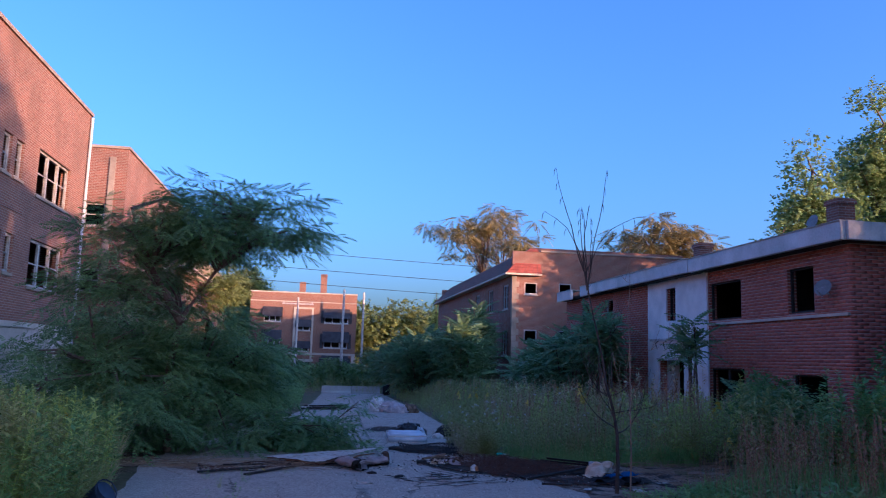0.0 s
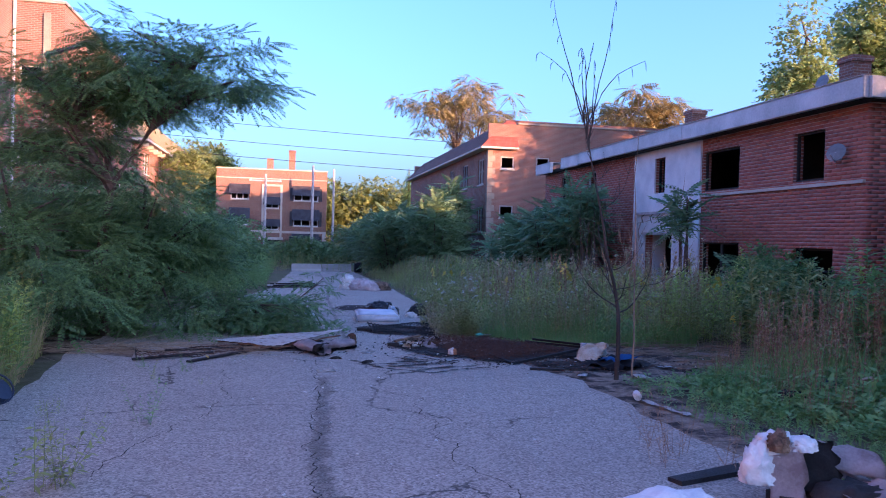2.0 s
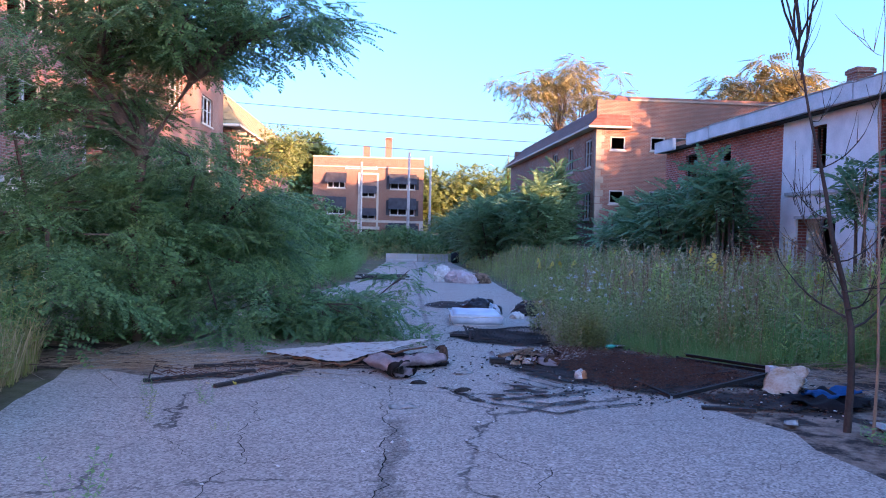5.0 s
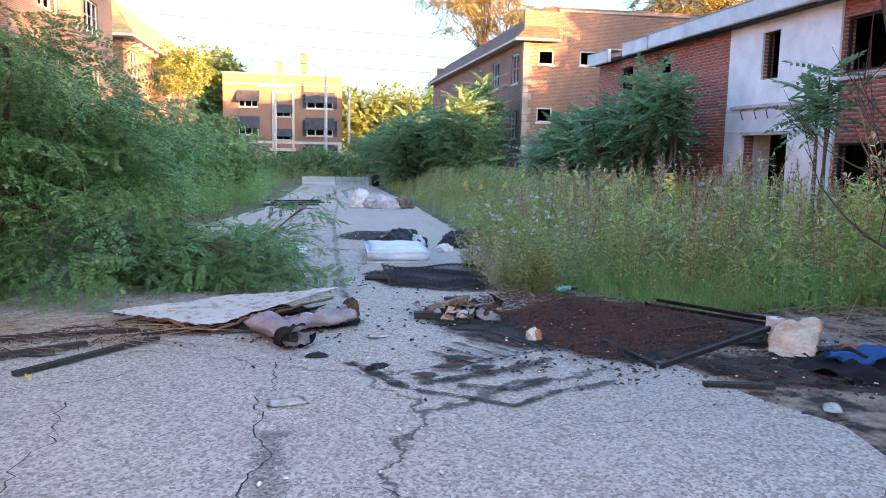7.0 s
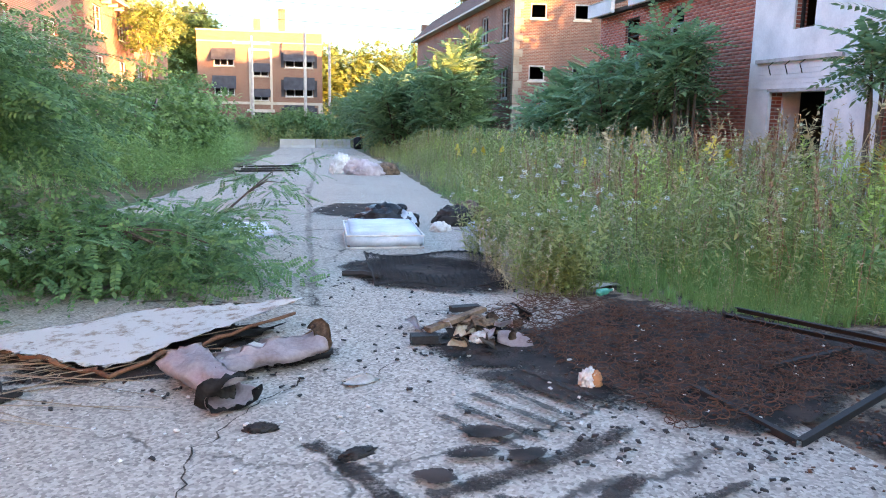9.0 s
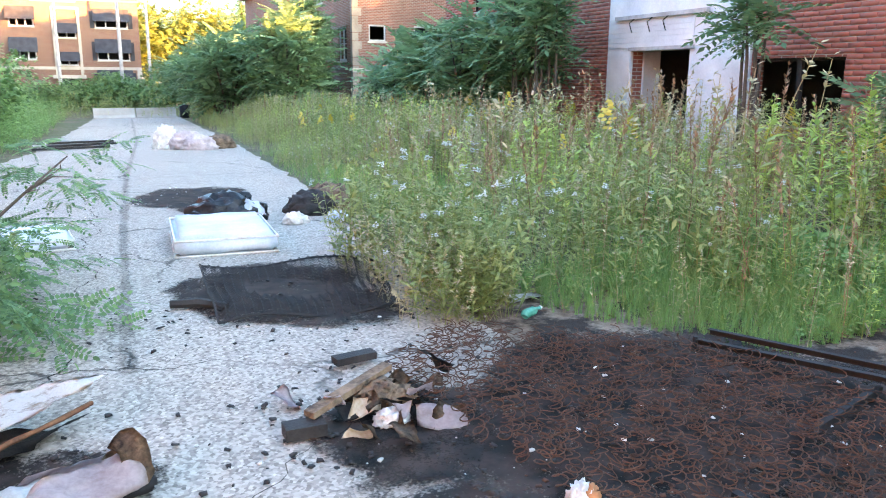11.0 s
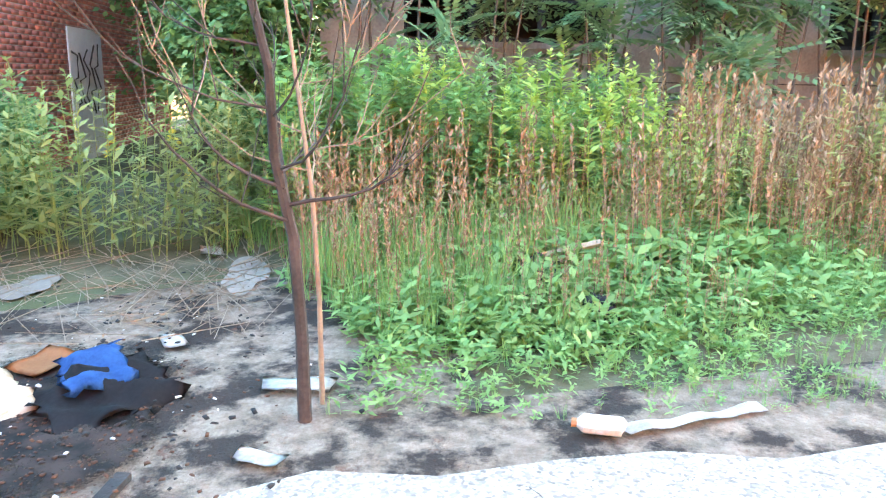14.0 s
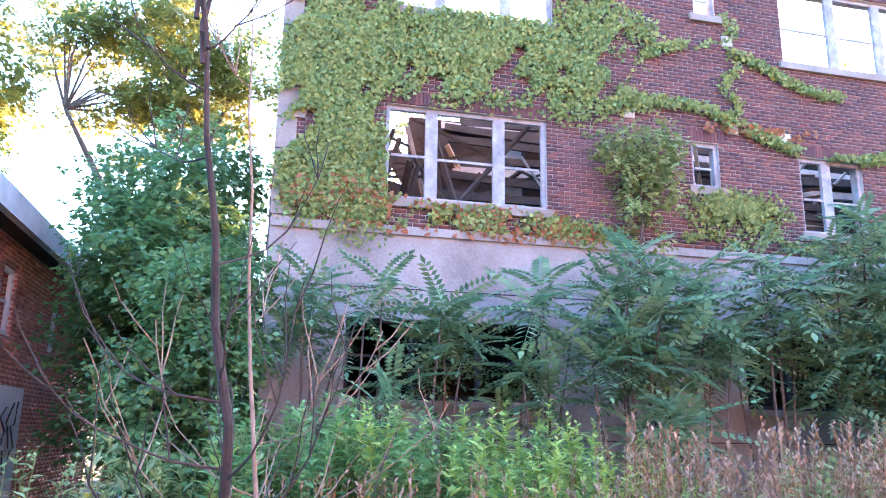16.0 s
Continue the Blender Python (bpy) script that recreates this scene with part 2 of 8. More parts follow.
LEAF_DARK = leaf_mat("leaf_locust", (0.045, 0.105, 0.045), (0.1, 0.195, 0.075), (0.19, 0.31, 0.105))
LEAF_AILANTHUS = leaf_mat("leaf_ailanthus", (0.06, 0.12, 0.06), (0.13, 0.22, 0.1), (0.24, 0.36, 0.17))
LEAF_MID = leaf_mat("leaf_shrub", (0.06, 0.12, 0.045), (0.11, 0.2, 0.065), (0.2, 0.32, 0.1))
LEAF_FAR = leaf_mat("leaf_poplar", (0.08, 0.12, 0.035), (0.15, 0.2, 0.05), (0.27, 0.3, 0.08))
LEAF_POPLAR = leaf_mat("leaf_poplar_light", (0.1, 0.17, 0.06), (0.18, 0.27, 0.09), (0.32, 0.4, 0.13))
LEAF_AUTUMN = leaf_mat("leaf_pods", (0.1, 0.1, 0.035), (0.19, 0.17, 0.055), (0.32, 0.25, 0.08))
LEAF_IVY = leaf_mat("leaf_ivy", (0.08, 0.14, 0.04), (0.18, 0.25, 0.065), (0.34, 0.37, 0.1), 0.2)
LEAF_IVY_RED = leaf_mat("leaf_ivy_red", (0.2, 0.12, 0.04), (0.3, 0.14, 0.05), (0.36, 0.1, 0.05), 0.2)
WEED_GREEN = leaf_mat("weed_green", (0.13, 0.17, 0.06), (0.24, 0.28, 0.09), (0.38, 0.4, 0.14))
WEED_BRIGHT = leaf_mat("weed_bright", (0.09, 0.19, 0.055), (0.17, 0.31, 0.09), (0.29, 0.43, 0.15))
WEED_BROWN = leaf_mat("weed_brown", (0.16, 0.09, 0.055), (0.32, 0.19, 0.11), (0.48, 0.32, 0.19), 0.1)
WEED_STRAW = leaf_mat("weed_straw", (0.26, 0.22, 0.12), (0.4, 0.34, 0.19), (0.58, 0.5, 0.31), 0.15)
WEED_LIME = leaf_mat("weed_lime", (0.2, 0.3, 0.06), (0.36, 0.46, 0.1), (0.5, 0.58, 0.16))
STEM_DEAD = leaf_mat("dead_stems", (0.14, 0.1, 0.07), (0.26, 0.19, 0.13), (0.4, 0.32, 0.23), 0.05)
FLOWER_YELLOW = leaf_mat("flower_yellow", (0.45, 0.3, 0.03), (0.6, 0.45, 0.05), (0.7, 0.55, 0.1), 0.2)
FLOWER_WHITE = leaf_mat("flower_white", (0.5, 0.52, 0.45), (0.65, 0.65, 0.6), (0.75, 0.75, 0.72), 0.2)
BARK = plain("bark", (0.07, 0.05, 0.04), (0.16, 0.12, 0.095), 5, 0.9, 0, 40, 0.6, 0.01)
BARK_DEAD = plain("bark_dead", (0.028, 0.022, 0.02), (0.075, 0.056, 0.048), 5, 0.85, 0, 50, 0.6, 0.006)
BARK_PALE = plain("bark_pale", (0.2, 0.13, 0.09), (0.33, 0.24, 0.17), 5, 0.85, 0, 50, 0.5, 0.006)
RED_BRICK = brick_piece("red_brick", [(0.35, 0.105, 0.08), (0.40, 0.13, 0.095), (0.44, 0.15, 0.11), (0.38, 0.115, 0.085)], (0.16, 0.07, 0.06), 0.3)
RED_WALL = brick_wall("red_brickwork", (0.34, 0.10, 0.07), (0.38, 0.12, 0.085), (0.55, 0.47, 0.42), 0.30, 0.085, 0.012)
DARK_BRICK = brick_piece("dark_brick", [(0.10, 0.045, 0.045), (0.15, 0.06, 0.055), (0.20, 0.08, 0.065), (0.085, 0.045, 0.05), (0.17, 0.07, 0.065)], (0.06, 0.04, 0.04), 0.35)
MORTAR = plain("mortar", (0.34, 0.30, 0.27), (0.46, 0.42, 0.38), 3, 0.95, 0, 90, 0.3)
OLD_WALL = brick_wall("old_brickwork", (0.20, 0.082, 0.056), (0.30, 0.125, 0.085), (0.33, 0.265, 0.22), 0.21, 0.072, 0.01, (0.10, 0.065, 0.05))
FAR_WALL = brick_wall("tan_brickwork", (0.21, 0.095, 0.065), (0.27, 0.125, 0.085), (0.31, 0.24, 0.19), 0.21, 0.072, 0.01, (0.2, 0.12, 0.09))
WHITE_PAINT = plain("white_paint", (0.55, 0.56, 0.58), (0.76, 0.76, 0.77), 1.6, 0.7, 0, 30, 0.2)
OLD_WOOD = plain("grey_wood", (0.30, 0.29, 0.28), (0.55, 0.53, 0.52), 4, 0.85, 0, 70, 0.4)
CONCRETE = plain("concrete", (0.2, 0.175, 0.155), (0.36, 0.325, 0.29), 1.2, 0.9, 0, 25, 0.3)
STONE = plain("limestone", (0.40, 0.36, 0.30), (0.55, 0.50, 0.43), 1.5, 0.85, 0, 30, 0.3)
FRAME_GREY = plain("peeled_frame_paint", (0.2, 0.19, 0.185), (0.42, 0.41, 0.41), 5, 0.8, 0, 70, 0.4)
SOOTY_STONE = plain("sooty_stone", (0.2, 0.165, 0.135), (0.34, 0.29, 0.24), 1.5, 0.9, 0, 30, 0.3)
DISH_GREY = plain("dish_grey", (0.13, 0.13, 0.14), (0.24, 0.24, 0.25), 3, 0.6, 0, 20)
FASCIA = plain("grey_fascia", (0.36, 0.38, 0.40), (0.60, 0.61, 0.63), 1.2, 0.55, 0.0, 18, 0.2)
# near-black colour that stands in for the shade indoors
SHADE_IN = plain("interior_shade", (0.035, 0.03, 0.028), (0.07, 0.062, 0.055), 2, 0.95, 0, 20)
CHARRED = plain("charred", (0.012, 0.011, 0.011), (0.04, 0.036, 0.035), 7, 0.75, 0, 70, 0.5, 0.01)
RUST = plain("rusty_wire", (0.055, 0.03, 0.022), (0.16, 0.075, 0.045), 9, 0.8, 0.3, 60)
ROOF_RED = plain("red_shingle", (0.22, 0.055, 0.04), (0.36, 0.10, 0.07), 2.5, 0.8, 0, 25, 0.5, 0.02)
ROOF_DARK = plain("dark_red_roofing", (0.12, 0.06, 0.05), (0.25, 0.13, 0.10), 2.5, 0.8, 0, 25, 0.5, 0.02)
ROOF_OCHRE = plain("ochre_tile", (0.20, 0.17, 0.10), (0.36, 0.28, 0.14), 2.5, 0.8, 0, 25, 0.5, 0.02)
AWNING = plain("black_awning", (0.02, 0.02, 0.025), (0.05, 0.05, 0.06), 2, 0.6, 0, 20)
WOOD_TAN = plain("tan_board", (0.50, 0.30, 0.13), (0.62, 0.40, 0.19), 3, 0.6, 0, 40, 0.15)
WOOD_RAW = plain("raw_timber", (0.30, 0.23, 0.16), (0.50, 0.41, 0.30), 4, 0.8, 0, 50, 0.3)


def asphalt_mat():
    k = Nodes("old_asphalt", 0.9, 0.0, 0.3)
    p = k.world()
    peb = k.n("TexVoronoi", Vector=p, Scale=62.0)
    speck = k.ramp(peb.outputs["Color"], (0.0, (0.13, 0.115, 0.1)), (0.3, (0.25, 0.222, 0.192)), (0.6, (0.40, 0.355, 0.305)), (0.85, (0.49, 0.44, 0.38)), (1.0, (0.6, 0.545, 0.475)))
    big = k.noise(p, 0.35, 6, 0.6)
    mid = k.noise(p, 2.2, 5, 0.6)
    c = k.mix(k.ramp(big, (0.38, 0.0), (0.7, 0.4)), speck, (0.25, 0.222, 0.192))
    c = k.mix(k.ramp(mid, (0.55, 0.0), (0.75, 0.25)), c, (0.44, 0.395, 0.34))
    warp = k.n("VectorMath", Vector=p)
    warp.operation = "ADD"
    wob = k.n("TexNoise", Vector=p, Scale=1.3, Detail=5.0, Roughness=0.65)
    sc = k.n("VectorMath", Vector=wob.outputs["Color"])
    sc.operation = "MULTIPLY"
    sc.inputs[1].default_value = (0.9, 0.9, 0.0)
    k.t.links.new(sc.outputs[0], warp.inputs[1])
    vor = k.n("TexVoronoi", Vector=warp.outputs[0], Scale=0.34)
    vor.feature = "DISTANCE_TO_EDGE"
    wide = k.math("MULTIPLY", k.noise(p, 0.9, 4), 0.016)
    crack = k.ramp(k.math("DIVIDE", vor.outputs["Distance"], k.math("ADD", wide, 0.0015)), (0.25, 1.0), (0.8, 0.0))
    crack = k.math("MULTIPLY", crack, k.ramp(k.noise(p, 0.55, 3), (0.42, 0.0), (0.55, 1.0)))
    c = k.mix(k.math("MULTIPLY", crack, 0.85), c, (0.045, 0.04, 0.035))
    k.color(c)
    h = k.math("SUBTRACT", k.math("ADD", k.math("MULTIPLY", peb.outputs["Distance"], -0.6), mid), k.math("MULTIPLY", crack, 3.0))
    k.bump(h, 0.55, 0.006)
    return k.mat


def soil_mat():
    k = Nodes("soil", 0.95, 0.0, 0.2)
    p = k.world()
    big, mid, fine = k.noise(p, 0.5, 5), k.noise(p, 3.0, 6, 0.7), k.noise(p, 40.0, 4)
    c = k.mix(k.ramp(mid, (0.35, 0.0), (0.65, 1.0)), (0.08, 0.07, 0.04), (0.22, 0.18, 0.12))
    c = k.mix(k.ramp(big, (0.4, 0.0), (0.6, 0.7)), c, (0.09, 0.12, 0.045))
    k.color(k.mix(k.math("MULTIPLY", fine, 0.4), c, (0.03, 0.025, 0.02)))
    k.bump(k.math("ADD", mid, fine), 0.6, 0.03)
    return k.mat


def dirt_mat():
    k = Nodes("sandy_dirt", 0.95, 0.0, 0.2)
    p = k.world()
    mid, fine, lump = k.noise(p, 1.7, 7, 0.7), k.noise(p, 55.0, 4), k.noise(p, 9.0, 6, 0.7)
    c = k.mix(k.ramp(lump, (0.35, 0.0), (0.65, 1.0)), (0.19, 0.145, 0.108), (0.42, 0.335, 0.26))
    c = k.mix(k.ramp(mid, (0.47, 0.0), (0.56, 0.95)), c, (0.03, 0.025, 0.023))
    c = k.mix(k.ramp(k.noise(p, 5.0, 6, 0.7), (0.60, 0.0), (0.68, 0.7)), c, (0.15, 0.07, 0.045))
    k.color(k.mix(k.math("MULTIPLY", fine, 0.35), c, (0.05, 0.04, 0.035)))
    k.bump(k.math("ADD", k.math("MULTIPLY", lump, 2.0), fine), 0.8, 0.03)
    return k.mat


def soot_mat(name="soot", most=0.94, start=0.375):
    """Soot that thins out in flecks over what it lies on."""
    k = Nodes(name, 0.9, 0.0, 0.2)
    p = k.world()
    k.color(k.mix(k.ramp(k.noise(p, 6.0, 5), (0.4, 0.0), (0.6, 1.0)), (0.012, 0.011, 0.011), (0.05, 0.035, 0.03)))
    f = k.math("ADD", k.math("MULTIPLY", k.noise(p, 5.0, 6, 0.75), 0.6), k.math("MULTIPLY", k.noise(p, 60.0, 3), 0.4))
    cover = k.n("Attribute")
    cover.attribute_name = "cover"
    f = k.math("ADD", f, k.math("MULTIPLY", k.math("SUBTRACT", cover.outputs["Fac"], 0.8), 0.24))
    k.put(k.b.inputs["Alpha"], k.ramp(f, (start, 0.0), (start + 0.12, most)))
    return k.mat


ASPHALT, SOIL, DIRT, SOOT = asphalt_mat(), soil_mat(), dirt_mat(), soot_mat()


# ---- ground and road ----
def sheet(name, xs, ys, mat, lift, wob=0.0, edge=None):
    """A strip of ground: left and right edges by y."""
    rng = random.Random(3)
    bm = bmesh.new()
    rows = []
    for y, a, b in zip(ys, *xs):
        row = []
        for i in range(9):
            f = i / 8
            x = a + (b - a) * f + (rng.uniform(-wob, wob) if i in (0, 8) else 0)
            row.append(bm.verts.new((x, y, gz(x, y) + lift + 0.02 * (1 - (2 * f - 1) ** 2))))
        rows.append(row)
    for r0, r1 in zip(rows, rows[1:]):
        for i in range(8):
            bm.faces.new((r0[i], r0[i + 1], r1[i + 1], r1[i]))
    return mesh_ob(name, bm, mat)


gy = [-900, -300, -100, -40, -20, -8, -5, 0, 4, 8, 13, 16, 30, 50, 82, 120, 200, 400, 1500]
gx = [-1200, -300, -80, -20, -8, 0, 8, 20, 80, 300, 1200]
bm = bmesh.new()
grid = [[bm.verts.new((x, y, gz(x, y))) for x in gx] for y in gy]
for r0, r1 in zip(grid, grid[1:]):
    for i in range(len(gx) - 1):
        bm.faces.new((r0[i], r0[i + 1], r1[i + 1], r1[i]))
tagged(mesh_ob("ground", bm, SOIL), "dark weedy soil stretching away under the estate", "ground", kind="structure")

ry = list(np.arange(-12, 60.1, 0.5))
right = np.interp(ry, [-12, 0, 2, 5, 6, 7.5, 9, 10.5, 13, 16, 27, 50, 60], [4.6, 4.6, 4.5, 4.55, 4.6, 4.3, 4.0, 4.1, 4.2, 4.6, 5.1, 5.5, 5.6])
left = np.interp(ry, [-12, 0, 4, 5.5, 8.7, 11, 18, 27, 50, 60], [-2.4, -2.0, -1.8, -1.95, -2.3, -2.2, -1.0, 0.2, 1.2, 1.3])
tagged(sheet("road", (left, right), ry, ASPHALT, 0.012, 0.07), "cracked grey asphalt lane strewn with rubbish", "road", kind="structure")

# sandy patch beside the lane and bits of broken pavement
def blob(cx, cy, rx, ry_, lift, mat, name, label, category, seed=1, n=40, rough=0.25, kind="", dome=0.0, rz=0.0):
    rng = random.Random(seed)
    ph = [rng.uniform(0, 6.28) for _ in range(5)]
    bm = bmesh.new()
    cover = bm.verts.layers.float.new("cover")
    rings = []
    for k, s in enumerate((0.33, 0.66, 0.88, 1.0)):
        ring = []
        for i in range(n):
            a = 2 * math.pi * i / n
            w = 1 + rough * sum(math.sin((j + 2) * a + ph[j]) / (j + 1.5) for j in range(5)) * s + rng.uniform(-0.03, 0.03) * s
            px, py = s * w * rx * math.cos(a), s * w * ry_ * math.sin(a)
            c, q = math.cos(rz), math.sin(rz)
            x, y = cx + px * c - py * q, cy + px * q + py * c
            ring.append(bm.verts.new((x, y, gz(x, y) + lift + dome * (1 - s * s))))
            ring[-1][cover] = 1.0 if s < 0.8 else 0.7 if s < 0.95 else 0.0
        rings.append(ring)
    mid = bm.verts.new((cx, cy, gz(cx, cy) + lift + dome))
    mid[cover] = 1.0
    for i in range(n):
        bm.faces.new((mid, rings[0][i], rings[0][(i + 1) % n]))
        for r0, r1 in zip(rings, rings[1:]):
            bm.faces.new((r0[i], r1[i], r1[(i + 1) % n], r0[(i + 1) % n]))
    return tagged(mesh_ob(name, bm, mat), label, category, kind=kind)


blob(5.5, 8.2, 2.4, 2.9, 0.008, DIRT, "dirt_patch", "bare sandy dirt flecked with ash and char", "dirt", 5, kind="structure")
blob(7.9, 6.6, 0.5, 0.2, 0.02, SOOTY_STONE, "broken_slab", "pale broken concrete slab half lost in weeds", "slab", 8, kind="structure")
blob(7.7, 8.2, 0.33, 0.2, 0.02, SOOTY_STONE, "broken_slab", "pale broken concrete slab half lost in weeds", "slab", 9, kind="structure")
blob(4.85, 2.2, 0.6, 4.6, 0.006, DIRT, "dirt_patch", "strip of dirt along the asphalt edge", "dirt", 26, kind="structure", rough=0.12)
blob(-0.6, 8.7, 1.4, 0.6, 0.022, DIRT, "dirt_patch", "strip of dirt and dead vines across the lane", "dirt", 6, kind="structure")
blob(-3.2, 9.6, 1.6, 1.2, 0.01, DIRT, "dirt_patch", "bare dirt under the locust shrubs", "dirt", 16, kind="structure")


# ---- long red brick building with a white entrance ----
red = thing("apartment_building", "long two-storey red brick building with grey roof edge and white entrance", "building", (12.48, 10.4, 0))
def local(ob, *, keep=True):
    """Parts are drawn in world metres, so they hang under their thing by its inverse."""
    for c in ob.children:
        c.matrix_parent_inverse = ob.matrix_world.inverted()


FX, SY = 12.48, 10.4
near_w, mid_w = (11.69, 12.75, 3.35, 4.49), (14.97, 16.77, 3.35, 4.48)
low_w, low2_w = (14.9, 16.79, 0.78, 1.91), (11.33, 12.68, 0.8, 1.82)
white_w, left_w = (18.94, 19.64, 3.45, 4.57), (24.6, 25.5, 3.5, 4.6)
far_low, far_w2 = (23.6, 25.2, 0.6, 1.9), (27.4, 28.4, 3.5, 4.6)
door_o = (18.4, 20.26, -0.3, 2.12)
front = [near_w, mid_w, low_w, low2_w, white_w, left_w, far_low, far_w2, door_o]
part("wall", wall("x", FX, 0.25, SY, 30.5, -0.8, 4.87, front), RED_WALL, red)
side_o = [(16.2, 17.0, 3.2, 4.4), (19.7, 20.3, 3.2, 4.3), (16.3, 18.3, -0.3, 2.35)]
part("wall", wall("y", SY, 0.25, FX + 0.25, 25.0, -0.8, 4.87, side_o), RED_WALL, red)
part("wall", wall("x", 25.0, -0.25, SY + 0.25, 30.5, -0.8, 4.87), RED_WALL, red)
part("wall", wall("y", 30.5, -0.25, FX + 0.25, 24.75, -0.8, 4.87), RED_WALL, red)
# backing walls and floors in shade colour, so the openings read dark
part("partition", boxes((16.5, 16.6, SY + 0.25, 30.25, -0.4, 4.8), (FX + 0.25, 16.5, 13.6, 13.7, -0.4, 4.8), (FX + 0.25, 16.5, 21.4, 21.5, -0.4, 4.8)), SHADE_IN, red)
part("floor_slab", boxes((FX + 0.25, 24.75, SY + 0.25, 30.25, 2.35, 2.55), (FX + 0.25, 24.75, SY + 0.25, 30.25, -0.3, -0.15)), SHADE_IN, red)
part("roof", boxes((12.15, 25.3, 10.1, 27.4, 4.88, 5.02), (12.3, 25.3, 27.4, 30.7, 4.88, 5.0)), CHARRED, red)
for a, b, d in ((10.0, 17.2, 0), (17.22, 25.3, 0.02), (25.34, 27.3, 0.0), (28.6, 30.6, -0.03)):
    bm = bmesh.new()
    box(bm, 12.0, 12.14, a, b, 4.86 + d, 5.28 + d)
    box(bm, 11.97, 12.6, a, b, 5.28 + d, 5.31 + d)
    bmesh.ops.bevel(bm, geom=bm.edges[:], offset=0.015, segments=2, affect="EDGES")
    part("fascia", bm, FASCIA, red)
bm = bmesh.new()
box(bm, 12.14, 25.3, 9.92, 10.06, 4.86, 5.28)
part("fascia", bm, FASCIA, red)
part("soffit", boxes((12.14, FX, 10.06, 27.3, 4.85, 4.878)), CHARRED, red)
# courses of brick on the faces that are seen
me = brick_mesh("brickwork", "x", FX, -1, SY, 16.83, 0.0, 4.85, RED_BRICK, front, 0.30, 0.085, 0.012, 0.003)
bo = new("brickwork", me); bo.parent = red; tagged(bo, kind="stuff")
me = brick_mesh("brickwork", "x", FX, -1, 21.15, 30.5, 0.0, 4.85, RED_BRICK, front, 0.30, 0.085, 0.012, 0.003)
bo = new("brickwork", me); bo.parent = red; tagged(bo, kind="stuff")
me = brick_mesh("brickwork", "y", SY, -1, FX, 25.0, 0.0, 4.85, RED_BRICK, side_o, 0.30, 0.085, 0.012, 0.003)
bo = new("brickwork", me); bo.parent = red; tagged(bo, kind="stuff")
part("ledge", boxes((FX - 0.06, FX + 0.02, SY + 0.02, 16.82, 3.2, 3.27)), STONE, red)
for o in (near_w, mid_w, low_w, low2_w, left_w, far_low, far_w2):
    window(red, "x", FX, o, OLD_WOOD if o is left_w else CHARRED, 1, (0.5,) if o is low_w else (), () if o in (near_w, mid_w, low_w) else (0.5,), None, 0.08, 0.05)
for o in side_o[:2]:
    window(red, "y", SY, o, WHITE_PAINT, 1, (), (0.5,), None, 0.06, 0.09)
part("panel", boxes((16.3, 18.3, SY - 0.03, SY + 0.1, -0.3, 2.35)), WHITE_PAINT, red, "white board daubed with dark graffiti")
bm = bmesh.new()
rng = random.Random(4)
for i in range(5):
    pts = [(16.6 + 0.32 * i + 0.2 * math.sin(2.2 * j + i), SY - 0.034, 0.9 + 0.22 * j + 0.1 * math.cos(3 * j + i)) for j in range(6)]
    tube(bm, pts, 0.022, 4)
part("graffiti", bm, CHARRED, red)
# white entrance bay, a little proud of the brick
wx = FX - 0.06
bay_o = [white_w, door_o]
part("entrance_wall", wall("x", wx, 0.055, 16.83, 21.12, -0.8, 4.87, bay_o), WHITE_PAINT, red, "white painted entrance wall")
bm = bmesh.new()
z = 0.0
while z < 2.1:
    box(bm, wx - 0.022, wx - 0.002, 20.28, 21.1, z, z + 0.098)
    z += 0.105
z = 2.2
while z < 2.75:
    box(bm, wx - 0.022, wx - 0.002, 18.3, 21.1, z, z + 0.098)
    z += 0.105
part("siding", bm, WHITE_PAINT, red)
part("lintel", boxes((wx - 0.06, wx - 0.023, 18.25, 20.3, 2.13, 2.2), (wx - 0.09, wx - 0.024, 17.9, 20.8, 2.78, 2.86)), OLD_WOOD, red)
part("porch_wall", boxes((FX + 0.26, FX + 0.7, 20.22, 20.34, -0.4, 2.3)), WHITE_PAINT, red)
part("porch_wall", boxes((FX + 0.26, FX + 0.7, 18.3, 18.4, -0.4, 2.3)), WHITE_PAINT, red)
window(red, "x", FX, white_w, CHARRED, 1, (), (), None, 0.1, 0.05)
for a in (0.0, 0.5, 1.1):
    part("loose_cable", tube(bmesh.new(), [(wx - 0.07, 19.0 + a, 2.8), (wx - 0.14, 19.1 + a, 2.7), (wx - 0.1, 19.05 + a, 2.5)], 0.015, 4), CHARRED, red)
for (x, y, s, h) in ((14.5, 13.3, 0.5, 6.58), (14.5, 20.9, 0.5, 6.45)):
    bm = boxes((x - s / 2, x + s / 2, y - s / 2, y + s / 2, 5.0, h), (x - s / 2 - 0.04, x + s / 2 + 0.04, y - s / 2 - 0.04, y + s / 2 + 0.04, h - 0.16, h - 0.04))
    part("chimney", bm, OLD_WALL, red)
local(red)


